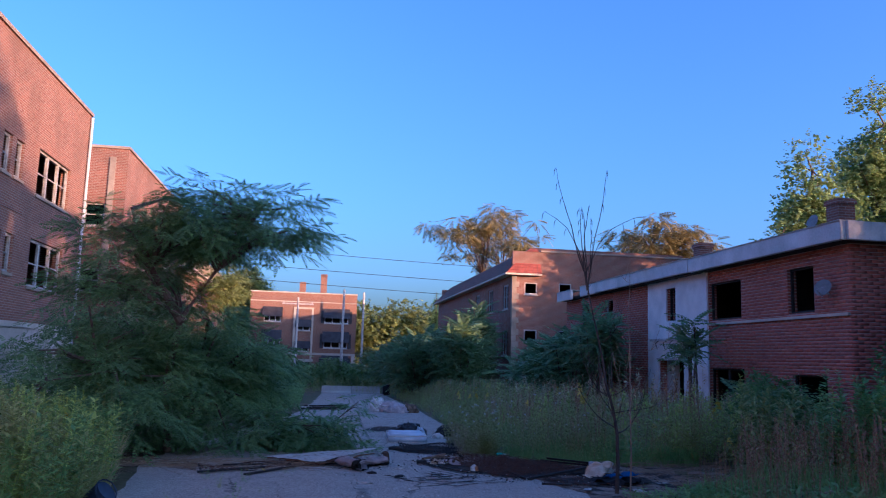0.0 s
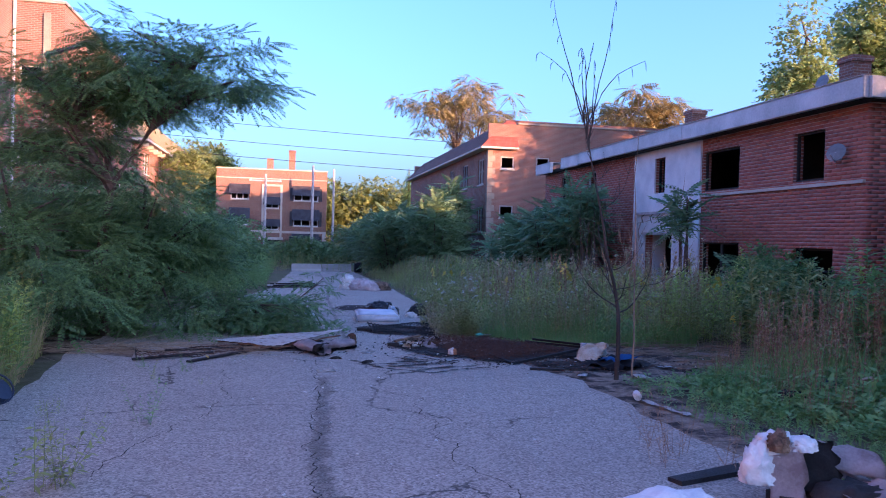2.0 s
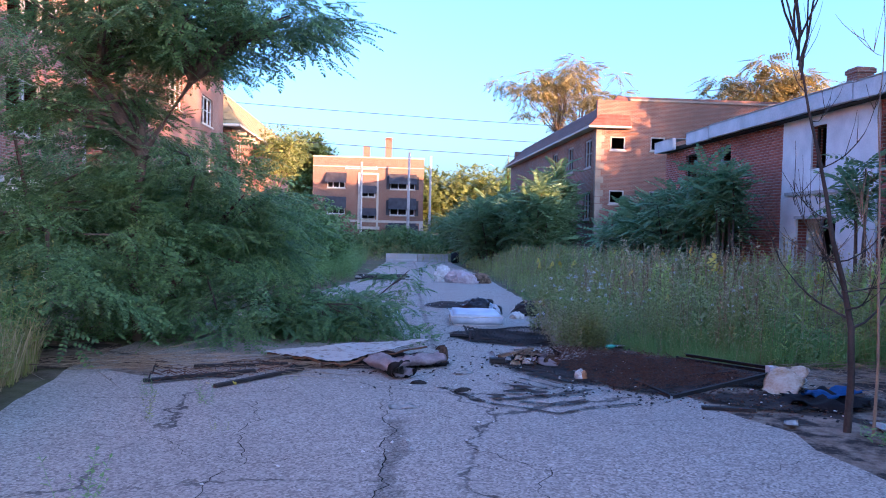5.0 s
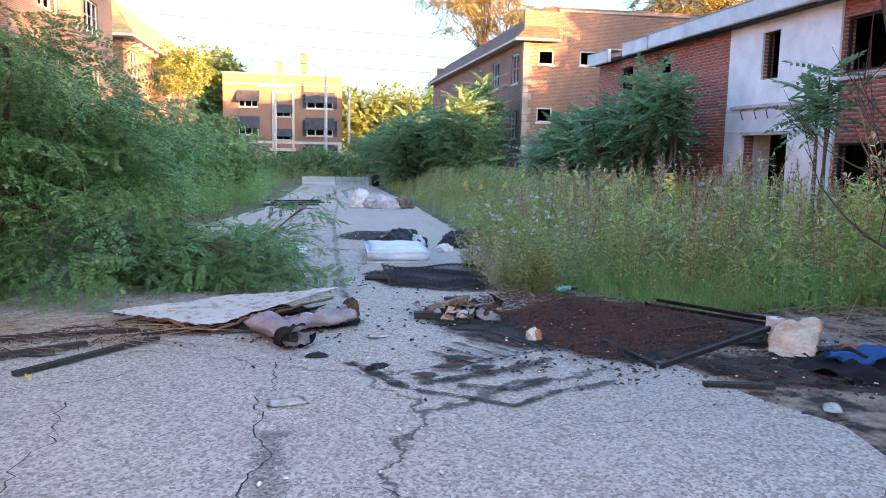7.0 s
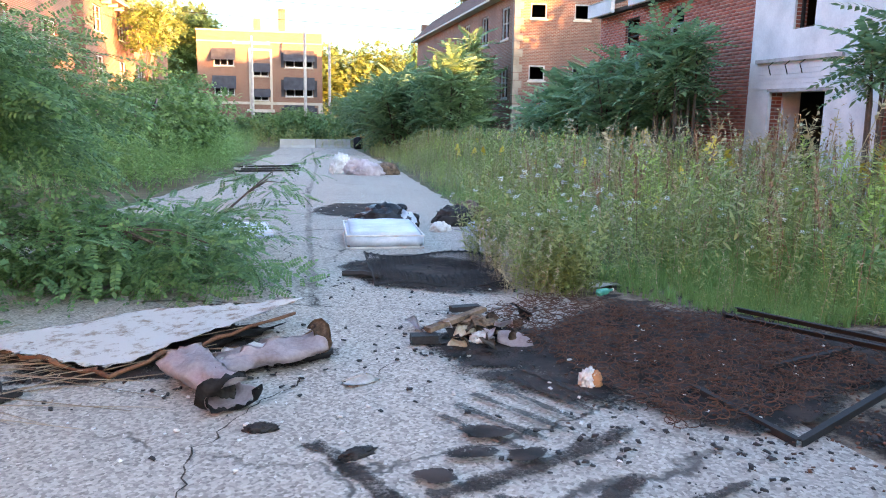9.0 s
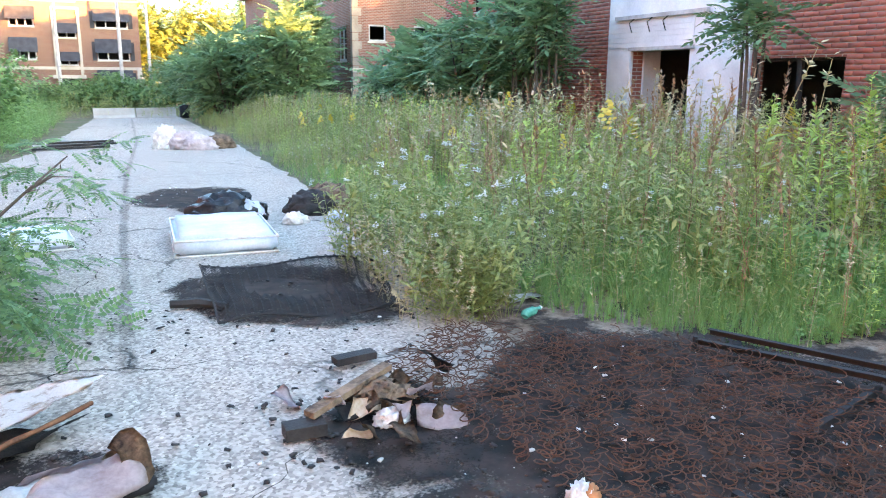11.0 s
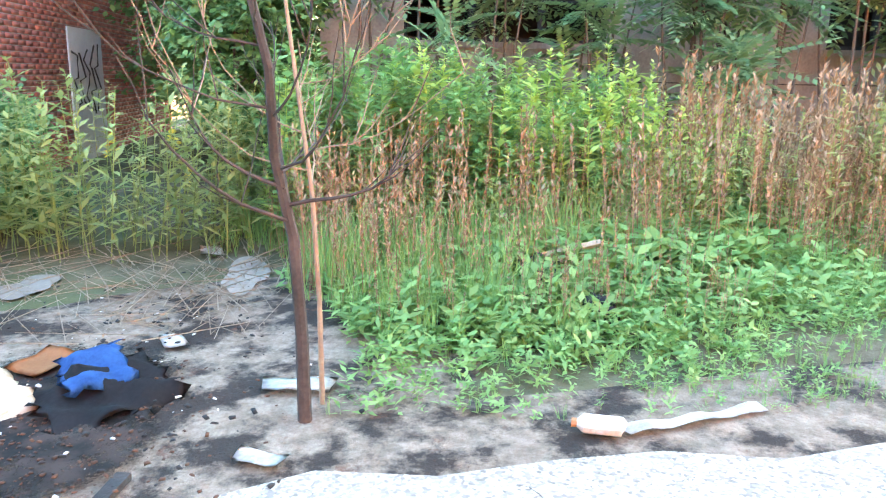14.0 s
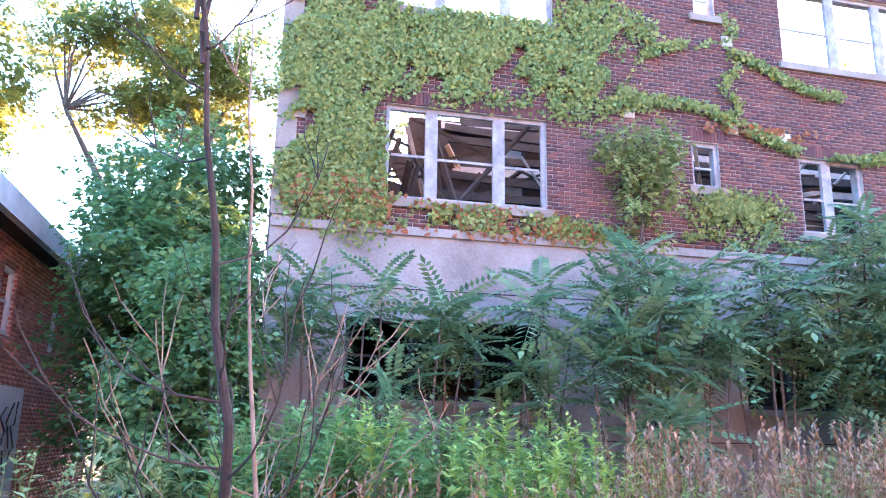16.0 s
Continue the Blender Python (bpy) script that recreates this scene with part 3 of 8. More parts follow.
def dish(at, rz, tilt, pole):
    """A satellite dish on a bent arm."""
    t = thing("satellite_dish", "small grey satellite dish on a bent arm", "satellite dish", at, rz)
    bm = bmesh.new()
    rows = []
    for i in range(5):
        r = 0.2 * i / 4
        rows.append([bm.verts.new((r * math.cos(a * math.pi / 8), 0.35 * r * r - 0.02, 1.1 * r * math.sin(a * math.pi / 8))) for a in range(16)] if i else [bm.verts.new((0, -0.02, 0))])
    for a in range(16):
        bm.faces.new((rows[0][0], rows[1][a], rows[1][(a + 1) % 16]))
        for r0, r1 in zip(rows[1:], rows[2:]):
            bm.faces.new((r0[a], r1[a], r1[(a + 1) % 16], r0[(a + 1) % 16]))
    d = part("reflector", bm, DISH_GREY, t)
    mod = d.modifiers.new("thick", "SOLIDIFY")
    mod.thickness = 0.015
    d.matrix_basis = pose(0, -0.3, 0.12, tilt, 0, 0)
    part("arm", tube(bmesh.new(), pole, 0.018, 6), FASCIA, t)
    part("feed", tube(bmesh.new(), [(0, -0.32, -0.1), (0, -0.6, 0.05)], 0.012, 5), FASCIA, t)
    return t


dish((FX, 11.15, 3.75), -60, -25, [(0, 0, 0), (0, -0.2, 0.02), (0, -0.32, 0.12)])
dish((14.6, 14.3, 6.0), -80, -20, [(0, 0, -0.98), (0, 0, -0.1), (0, -0.3, 0.1)])


# ---- brick building with a red mansard corner ----
man = thing("apartment_building", "three-storey brick building with a red mansard corner, windows burnt out", "building", (12.75, 42.19, -0.6))
BX, BY = 12.75, 42.19
bo_s = [(13.55, 14.4, 6.2, 6.95), (15.84, 16.68, 6.22, 6.98), (13.55, 14.4, 3.2, 3.95), (13.6, 14.45, 0.3, 1.33), (15.84, 16.68, 3.2, 3.95), (19.0, 19.9, 6.2, 6.95)]
bo_w = [(43.2, 44.6, 5.3, 6.9), (43.2, 44.6, 2.3, 3.9), (47.5, 49, 5.3, 6.9), (52, 53.4, 5.3, 6.9)]
part("wall", wall("y", BY, 0.3, BX, 25.0, -1.2, 8.95, bo_s), OLD_WALL, man)
# the run beyond y=60 is added to shade the far building's lower front
part("wall", wall("x", BX, 0.3, BY + 0.3, 72, -1.2, 7.5, bo_w), OLD_WALL, man)
part("wall", wall("x", 25.0, -0.3, BY + 0.3, 72, -1.2, 8.9), OLD_WALL, man)
part("wall", wall("y", 72, -0.3, BX + 0.3, 24.7, -1.2, 8.9), OLD_WALL, man)
# floors and one inner sheet, coloured as indoor shade
part("floor_slab", boxes((BX + 0.3, 24.7, BY + 0.3, 71.7, 7.55, 7.7), (BX + 0.3, 24.7, BY + 0.3, 71.7, 4.6, 4.8), (BX + 0.3, 24.7, BY + 0.3, 71.7, 1.7, 1.9), (BX + 2.5, BX + 2.6, BY + 0.3, 71.7, -1, 7.5)), SHADE_IN, man)
for o in bo_s:
    window(man, "y", BY, o, OLD_WOOD, 1, (), (), STONE, 0.03, 0.07)
for o in bo_w:
    window(man, "x", BX, o, OLD_WOOD, 1, (0.5,), (0.5,), STONE, 0.05, 0.08)
part("coping", boxes((14.6, 25.1, BY - 0.08, BY + 0.36, 8.954, 9.06)), SOOTY_STONE, man)
z, k = -0.6, 0
while z < 7.2:
    w = 0.45 if k % 2 else 0.28
    part("quoin", boxes((BX - 0.015, BX + w, BY - 0.015, BY + 0.3, z, z + 0.36)), SOOTY_STONE, man)
    z += 0.38
    k += 1
part("belt_course", boxes((BX - 0.03, 25.0, BY - 0.03, BY, 1.75, 1.95)), STONE, man)
# mansard: eave overhang, sloping shingled faces to a flat top
def hip(e0, e1, z0, z1):
    bm = bmesh.new()
    a = [bm.verts.new((x, y, z0)) for x, y in e0]
    b = [bm.verts.new((x, y, z1)) for x, y in e1]
    for i in range(len(a) - 1):
        bm.faces.new((a[i], a[i + 1], b[i + 1], b[i]))
    return bm
def shingles(bm, p0, p1, q0, q1, rows, cols):
    """Overlapping shingles between a lower edge p0-p1 and an upper edge q0-q1."""
    p0, p1, q0, q1 = map(Vector, (p0, p1, q0, q1))
    nrm = (p1 - p0).cross(q0 - p0).normalized()
    for r in range(rows):
        for c in range(cols):
            s0, s1 = (c + 0.04) / cols, (c + 0.96) / cols
            t0, t1 = r / rows, min(1.0, (r + 1.15) / rows)
            lo = [p0.lerp(p1, s).lerp(q0.lerp(q1, s), t0) + nrm * 0.035 for s in (s0, s1)]
            hi = [p0.lerp(p1, s).lerp(q0.lerp(q1, s), t1) + nrm * 0.012 for s in (s1, s0)]
            v = [bm.verts.new(x) for x in (*lo, *hi)]
            w = [bm.verts.new(x - nrm * 0.02) for x in lo]
            bm.faces.new(v)
            bm.faces.new((w[0], w[1], v[1], v[0]))
    return bm
ex = BX - 0.5
core = hip([(ex, 72), (ex, BY - 0.35), (14.6, BY - 0.35)], [(14.0, 72), (14.0, BY + 0.6), (14.6, BY + 0.6)], 7.5, 9.2)
part("roof", core, ROOF_DARK, man)
bm = shingles(bmesh.new(), (ex, BY - 0.35, 7.5), (14.6, BY - 0.35, 7.5), (14.0, BY + 0.6, 9.2), (14.6, BY + 0.6, 9.2), 9, 8)
part("shingles", bm, ROOF_RED, man, "red shingles on the corner slope")
bm = shingles(bmesh.new(), (ex, 72, 7.5), (ex, BY - 0.35, 7.5), (14.0, 72, 9.2), (14.0, BY + 0.6, 9.2), 9, 80)
part("shingles", bm, ROOF_DARK, man, "dark red shingles on the west slope")
part("eave", boxes((ex - 0.03, BX + 0.05, BY - 0.38, 72, 7.38, 7.498), (BX + 0.05, 14.6, BY - 0.38, BY - 0.002, 7.38, 7.498)), STONE, man)
part("parapet", boxes((14.02, 24.7, BY + 0.61, BY + 0.9, 7.7, 9.3)), ROOF_DARK, man)
part("roof_deck", boxes((14.02, 24.7, BY + 0.92, 71.7, 8.7, 8.85)), CHARRED, man)
local(man)


# ---- building at the end of the lane ----
far = thing("apartment_building", "three-storey tan brick building with black window awnings and chimneys", "building", (-6.7, 82, -1.25))
fo = [(1.45, 4.1, 5.5, 6.9), (1.45, 4.1, 2.75, 4.35), (1.45, 4.1, 0.1, 1.7), (-1.6, -0.1, 4.6, 5.6), (-1.6, -0.1, 2.3, 3.2), (-5.2, -3.3, 5.5, 6.9), (-5.2, -3.3, 2.75, 4.35), (-1.7, 0.0, -1.2, 1.2)]
part("wall", wall("y", 82, 0.3, -6.7, 5.0, -2.0, 8.75, fo), FAR_WALL, far)
part("wall", wall("x", 5.0, -0.3, 82.3, 95, -2.0, 8.75), FAR_WALL, far)
part("wall", wall("x", -6.7, 0.3, 82.3, 95, -2.0, 8.75), FAR_WALL, far)
# roof plus a near-black sheet behind the windows in place of shade
part("roof", boxes((-6.4, 4.7, 82.3, 95, 8.3, 8.5), (-6.4, 4.7, 84, 84.1, -1.2, 8.3)), SHADE_IN, far)
part("coping", boxes((-6.75, 5.05, 81.94, 82.34, 8.754, 8.87), (-6.7, 5.02, 81.95, 81.997, 7.75, 7.85)), STONE, far)
part("belt_course", boxes((-6.7, 5.0, 81.95, 81.997, 1.95, 2.2), (4.6, 5.02, 81.95, 81.997, -1.3, 1.945)), STONE, far)
part("stair_surround", boxes((-1.95, -1.72, 81.9, 81.997, 1.2, 7.2), (0.02, 0.25, 81.9, 81.997, 1.2, 7.2), (-1.72, 0.02, 81.9, 81.997, 7.0, 7.2), (-2.2, 0.4, 81.6, 81.997, 1.2, 1.5)), STONE, far)
part("chimney", boxes((0.85, 1.55, 83, 83.7, 8.4, 11.1), (0.8, 1.6, 82.95, 83.75, 10.9, 11.02)), FAR_WALL, far)
part("chimney", boxes((-1.5, -0.8, 83, 83.7, 8.4, 10.1)), FAR_WALL, far)
for i, o in enumerate(fo[:7]):
    window(far, "y", 82, o, WHITE_PAINT, 1, (0.33, 0.67) if o[1] - o[0] > 1.7 else (0.5,), (0.55,), STONE, 0.08, 0.1, 0.12)
    u0, u1, z0, z1 = o
    bm = hip([(u0 - 0.15, 81.4), (u1 + 0.15, 81.4)], [(u0 - 0.15, 81.98), (u1 + 0.15, 81.98)], z1 - 0.75 * (z1 - z0) * 0.8, z1 + 0.25)
    aw = part("awning", bm, AWNING, far)
    m = aw.modifiers.new("thick", "SOLIDIFY")
    m.thickness = 0.03
    if u1 - u0 > 2:
        part("shutter", boxes((u0 - 0.4, u0 - 0.05, 81.94, 81.995, z0, z1)), AWNING, far)
        part("shutter", boxes((u1 + 0.05, u1 + 0.4, 81.94, 81.995, z0, z1)), AWNING, far)
local(far)


# ---- three-storey brick buildings along the other side ----
LX = -8.1
lb = thing("apartment_building", "three-storey red-brown brick building on a pale stone base, sashes broken", "building", (LX, -10, 0))
lo3 = [(19.4, 22.4, 6.55, 8.0), (19.4, 22.4, 3.75, 5.2), (16.7, 17.3, 6.7, 7.8), (17.6, 18.2, 6.7, 7.8), (16.6, 17.2, 4.0, 5.1), (17.5, 18.1, 4.0, 5.1), (11, 13.8, 6.55, 8.0), (11, 13.8, 3.75, 5.2), (17.2, 17.9, 1.2, 1.9)]
part("wall", wall("x", LX, -0.3, -10, 24.2, 2.6, 10.5, lo3[:8]), OLD_WALL, lb)
part("wall", wall("x", LX, -0.3, -10, 24.2, -1.0, 2.596, lo3[8:]), STONE, lb, "pale block foundation wall")
part("wall", wall("y", 24.2, -0.3, -20, LX - 0.3, -1, 10.5), OLD_WALL, lb)
part("wall", wall("y", -10, 0.3, -20, LX - 0.3, -1, 10.5), OLD_WALL, lb)
part("wall", wall("x", -20, 0.3, -9.7, 23.9, -1, 10.5), OLD_WALL, lb)
# storey floors and a sheet behind the windows, shade put into their colour
part("floor_slab", boxes((-19.7, LX - 0.3, -9.7, 23.9, 9.6, 9.8), (-19.7, LX - 0.3, -9.7, 23.9, 5.9, 6.1), (-19.7, LX - 0.3, -9.7, 23.9, 2.7, 2.9), (LX - 4, LX - 3.9, -9.7, 23.9, 0, 9.6)), SHADE_IN, lb)
part("coping", boxes((-20.05, LX + 0.06, -10.05, 24.26, 10.504, 10.62)), SOOTY_STONE, lb)
part("belt_course", boxes((LX + 0.002, LX + 0.05, -10, 24.2, 2.5, 2.66)), STONE, lb)
for o in lo3[:8]:
    window(lb, "x", LX, o, FRAME_GREY, -1, (0.34, 0.67) if o[1] - o[0] > 1 else (), (0.5,), SOOTY_STONE, 0.08, 0.08, 0.14)
part("recessed_panel", boxes((LX + 0.002, LX + 0.03, 16.4, 18.5, 5.75, 6.3)), OLD_WALL, lb)
part("downpipe", tube(bmesh.new(), [(LX + 0.08, 24.05, 10.4), (LX + 0.08, 24.05, 0.2)], 0.05, 8), FASCIA, lb)
local(lb)

lb2 = thing("apartment_building", "brick building with a stone-trimmed corner, sun on its upper storey", "building", (LX, 30, 0))
l2s, l2e = [(-9.75, -8.9, 7.3, 8.3), (-9.75, -8.9, 4.4, 5.4)], [(33, 35.4, 6.6, 8.0), (33, 35.4, 3.7, 5.1), (39, 41.4, 6.6, 8.0), (39, 41.4, 3.7, 5.1)]
part("wall", wall("y", 30, 0.3, -20, LX, -1, 10.8, l2s), OLD_WALL, lb2)
part("wall", wall("x", LX, -0.3, 30.3, 44, -1, 10.8, l2e), OLD_WALL, lb2)
part("wall", wall("y", 44, -0.3, -20, LX - 0.3, -1, 10.8), OLD_WALL, lb2)
part("coping", boxes((-20, LX + 0.06, 29.94, 44.06, 10.804, 10.92)), SOOTY_STONE, lb2)
# floors and rear sheet coloured as dark as the shade inside
part("floor_slab", boxes((-20, LX - 0.3, 30.3, 43.7, 9.8, 10.0), (-20, LX - 0.3, 30.3, 43.7, 5.8, 6.0), (LX - 4, LX - 3.9, 30.3, 43.7, -1, 9.8)), SHADE_IN, lb2)
part("pilaster", boxes((LX - 0.75, LX - 0.5, 29.93, 29.997, 5.0, 10.4)), SOOTY_STONE, lb2)
for o in l2s:
    window(lb2, "y", 30, o, OLD_WOOD, 1, (), (0.5,), STONE, 0.08)
for o in l2e:
    window(lb2, "x", LX, o, OLD_WOOD, -1, (0.34, 0.67), (0.5,), STONE, 0.08)
local(lb2)

lb3 = thing("apartment_building", "brick building under an ochre tiled mansard roof with deep eaves", "building", (LX, 48, 0))
l3o = [(50 + 6 * i, 52 + 6 * i, z, z + 1.4) for i in range(4) for z in (2.9, 5.6)]
part("wall", wall("x", LX - 0.4, -0.3, 48, 76, -1.5, 7.6, l3o), OLD_WALL, lb3)
part("wall", wall("y", 48, 0.3, -20, LX - 0.7, -1.5, 7.6), OLD_WALL, lb3)
# slab and sheet behind these windows, near-black for indoor shade
part("floor_slab", boxes((-20, LX - 0.7, 48.3, 76, 7.2, 7.4), (LX - 5, LX - 4.9, 48.3, 76, -1.5, 7.2)), SHADE_IN, lb3)
e = LX + 0.3
part("roof", hip([(-20, 47.3), (e, 47.3), (e, 76.5)], [(-20, 48.8), (e - 1.6, 48.8), (e - 1.6, 76.5)], 7.6, 9.9), ROOF_OCHRE, lb3)
bm = shingles(bmesh.new(), (e, 47.3, 7.6), (e, 76.5, 7.6), (e - 1.6, 48.8, 9.9), (e - 1.6, 76.5, 9.9), 10, 70)
part("tiles", bm, ROOF_OCHRE, lb3)
bm = shingles(bmesh.new(), (-20, 47.3, 7.6), (e, 47.3, 7.6), (-20, 48.8, 9.9), (e - 1.6, 48.8, 9.9), 10, 30)
part("tiles", bm, ROOF_OCHRE, lb3)
part("eave", boxes((-20, e + 0.02, 47.28, 47.9, 7.45, 7.59), (LX - 0.5, e + 0.02, 47.9, 76.5, 7.45, 7.59)), STONE, lb3)
for i in range(16):
    part("bracket", boxes((LX - 0.38, LX + 0.15, 48.5 + 1.7 * i, 48.65 + 1.7 * i, 7.2, 7.445)), STONE, lb3)
for o in l3o:
    window(lb3, "x", LX - 0.4, o, OLD_WOOD, -1, (0.5,), (0.5,), STONE, 0.08)
local(lb3)


# ---- ivy-grown building, roofless ----
ivy_b = thing("apartment_building", "roofless dark brick building on a concrete ground storey, overgrown with ivy", "building", (13.2, 6.0, 0))
IX = 13.2
BRICK_Y = (-0.9, 1.4)   # the stretch where every brick is a part of its own
io = [(1.62, 4.33, 5.2, 6.78), (-1.62, -1.08, 5.87, 6.71), (-4.6, -3.25, 5.2, 6.64), (1.47, 4.24, 8.54, 10.1), (-1.75, -1.3, 9.22, 10.0), (-6.3, -3.12, 8.5, 10.1), (-7.6, -6.3, 5.2, 6.64)]
ic = [(1.76, 4.83, 2.11, 3.3), (-4.5, -1.8, 2.1, 3.3)]
part("wall", wall("x", IX, 0.3, -14, 6.0, 4.744, 10.9, io), MORTAR, ivy_b, "dark brick wall with pale joints")
part("wall", wall("x", IX - 0.05, 0.35, -14, 6.02, -0.6, 4.74, ic), CONCRETE, ivy_b, "rendered concrete ground-storey wall")
io_n = [(15, 17.2, 5.2, 6.8), (15, 17.2, 8.5, 10.1)]
# the run beyond x=22 is added, unseen, to shade the red side wall
part("wall", wall("y", 6.0, -0.3, IX + 0.3, 36, -0.6, 10.9, io_n), OLD_WALL, ivy_b)
part("wall", wall("x", 36, -0.3, -14, 6.0, -0.6, 8.6), OLD_WALL, ivy_b)
part("wall", wall("y", -14, 0.3, IX + 0.3, 35.7, -0.6, 10.0), OLD_WALL, ivy_b)
# walls added behind the windows, near-black, to shut out sky and mimic shade
part("partition", boxes((IX + 3, IX + 3.1, -13.7, 3.4, -0.4, 7.9), (IX + 0.3, 35.7, -2.6, -2.5, -0.4, 6.9)), SHADE_IN, ivy_b)
part("floor_slab", boxes((IX + 0.3, 35.7, -13.7, 5.7, 4.5, 4.7), (IX + 0.3, 35.7, -13.7, 5.7, -0.4, -0.2)), SHADE_IN, ivy_b)
me = brick_mesh("brickwork", "x", IX, -1, -14, 5.75, 4.76, 10.85, DARK_BRICK, io, skip=lambda y, z: (y > BRICK_Y[0]) & (y < BRICK_Y[1]) & (4.95 < z < 6.5))
bo = new("brickwork", me); bo.parent = ivy_b; tagged(bo, kind="stuff")
for o, m in zip(io, ((0.30, 0.72), (), (0.55,), (0.30, 0.72), (), (0.28, 0.62), (0.5,))):
    window(ivy_b, "x", IX, o, FRAME_GREY, 1, m, (0.45,), None, 0.06, 0.07, 0.2 if m else 0.09)
    part("sill", boxes((IX - 0.07, IX + 0.06, o[0] - 0.1, o[1] + 0.1, o[2] - 0.14, o[2] - 0.004)), SOOTY_STONE, ivy_b)
    # soldier course above
    bm = bmesh.new()
    u = o[0] - 0.12
    while u < o[1] + 0.08:
        box(bm, IX - 0.016, IX + 0.01, u, u + 0.057, o[3] + 0.02, o[3] + 0.22)
        u += 0.068
    tagged(part("soldier_course", bm, DARK_BRICK, ivy_b), kind="stuff")
for o in ic:
    window(ivy_b, "x", IX - 0.05, o, CHARRED, 1, (0.33, 0.67), (0.5,), CONCRETE, 0.1)
z, k = 4.8, 0
while z < 10.5:
    part("quoin", boxes((IX - 0.035, IX + 0.28, 5.6 if k % 2 else 5.72, 6.03, z, z + 0.5)), SOOTY_STONE, ivy_b)
    z += 0.52
    k += 1
for y, z in ((0.12, 8.85), (-1.95, 8.75), (-1.92, 7.02), (0.1, 7.1), (-3.0, 6.95)):
    bm = boxes((IX - 0.04, IX + 0.02, y - 0.11, y + 0.11, z - 0.1, z + 0.1))
    bmesh.ops.bevel(bm, geom=bm.edges[:], offset=0.01, segments=1, affect="EDGES")
    part("stone_block", bm, STONE, ivy_b)
part("band", boxes((IX - 0.09, IX - 0.052, -14, 6.02, 4.6, 4.735)), CONCRETE, ivy_b)
for zz in (1.55, 3.75):
    part("render_joint", boxes((IX - 0.056, IX - 0.048, -14, 6.0, zz, zz + 0.015)), CHARRED, ivy_b)
# fallen roof timbers behind the windows, many in the near-black of indoor shade
rng = random.Random(11)
for i in range(70):
    y0 = rng.uniform(-9, 5.2)
    top = rng.choice((6.3, 6.9, 7.4))
    a = Vector((IX + rng.uniform(0.5, 3.0), y0, 4.75))
    b = Vector((IX + rng.uniform(0.6, 4.0), min(5.6, max(-13, y0 + rng.uniform(-2.6, 2.6))), top + rng.uniform(-0.8, 0.3)))
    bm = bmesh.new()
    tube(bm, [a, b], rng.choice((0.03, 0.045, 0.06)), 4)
    part("fallen_rafter", bm, rng.choice((OLD_WOOD, SHADE_IN, WOOD_RAW, SHADE_IN)), ivy_b)
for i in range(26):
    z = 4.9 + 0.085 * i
    part("lath", boxes((IX + 2.85 + 0.01 * i, IX + 2.9 + 0.01 * i, -2.4, 0.4 + 0.03 * (i % 5), z, z + 0.05)), SHADE_IN if i % 3 else OLD_WOOD, ivy_b)
# boards mostly in shade colour, closing off the sky behind the windows
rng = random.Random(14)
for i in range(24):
    o_ = part("roof_board", boxes((-0.02, 0.02, -6.6 + rng.uniform(-0.4, 0.4), (5.3 if i < 10 else 4.7) + rng.uniform(-0.7, 0.3), 0, 0.175)), SHADE_IN if i % 5 else OLD_WOOD, ivy_b)
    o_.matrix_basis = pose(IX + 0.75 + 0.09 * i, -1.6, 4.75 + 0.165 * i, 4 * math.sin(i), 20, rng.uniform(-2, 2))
# the roof deck fallen in behind the second-storey windows, mostly coloured as indoor shade
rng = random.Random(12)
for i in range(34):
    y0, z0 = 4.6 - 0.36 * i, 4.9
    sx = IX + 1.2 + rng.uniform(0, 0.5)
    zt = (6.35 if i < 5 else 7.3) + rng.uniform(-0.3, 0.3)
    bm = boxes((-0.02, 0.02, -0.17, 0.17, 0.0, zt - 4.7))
    o_ = part("deck_board", bm, SHADE_IN if i % 4 else OLD_WOOD, ivy_b)
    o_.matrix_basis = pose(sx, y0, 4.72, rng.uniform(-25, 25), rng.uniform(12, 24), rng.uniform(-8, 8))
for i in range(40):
    o_ = part("lath", boxes((-0.01, 0.01, -1.3, 1.3, 0.0, 0.045)), OLD_WOOD if i % 3 == 0 else SHADE_IN, ivy_b)
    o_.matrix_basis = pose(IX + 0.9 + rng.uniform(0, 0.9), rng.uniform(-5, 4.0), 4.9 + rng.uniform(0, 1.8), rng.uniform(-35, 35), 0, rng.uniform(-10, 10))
local(ivy_b)


# ---- plants: shapes repeated by arrays ----
def turns(yaw, pitch, roll):
    """Turn matrices for arrays of angles in radians: roll about x, pitch about y, then yaw about z."""
    cy, sy, cp, sp, cr, sr = np.cos(yaw), np.sin(yaw), np.cos(pitch), np.sin(pitch), np.cos(roll), np.sin(roll)
    m = np.empty((len(yaw), 3, 3))
    m[:, 0] = np.stack([cy * cp, cy * sp * sr - sy * cr, cy * sp * cr + sy * sr], -1)
    m[:, 1] = np.stack([sy * cp, sy * sp * sr + cy * cr, sy * sp * cr - cy * sr], -1)
    m[:, 2] = np.stack([-sp, cp * sr, cp * cr], -1)
    return m


def scatter(tv, tf, at, rot, size):
    """The template (tv, tf) set down at every place with its turn and size."""
    tv = np.asarray(tv, float)
    v = np.einsum("nij,vj->nvi", rot, tv) * np.asarray(size)[:, None, None] + np.asarray(at)[:, None]
    f = np.arange(len(at))[:, None, None] * len(tv) + np.asarray(tf)
    return v.reshape(-1, 3), f.reshape(-1, np.asarray(tf).shape[1])


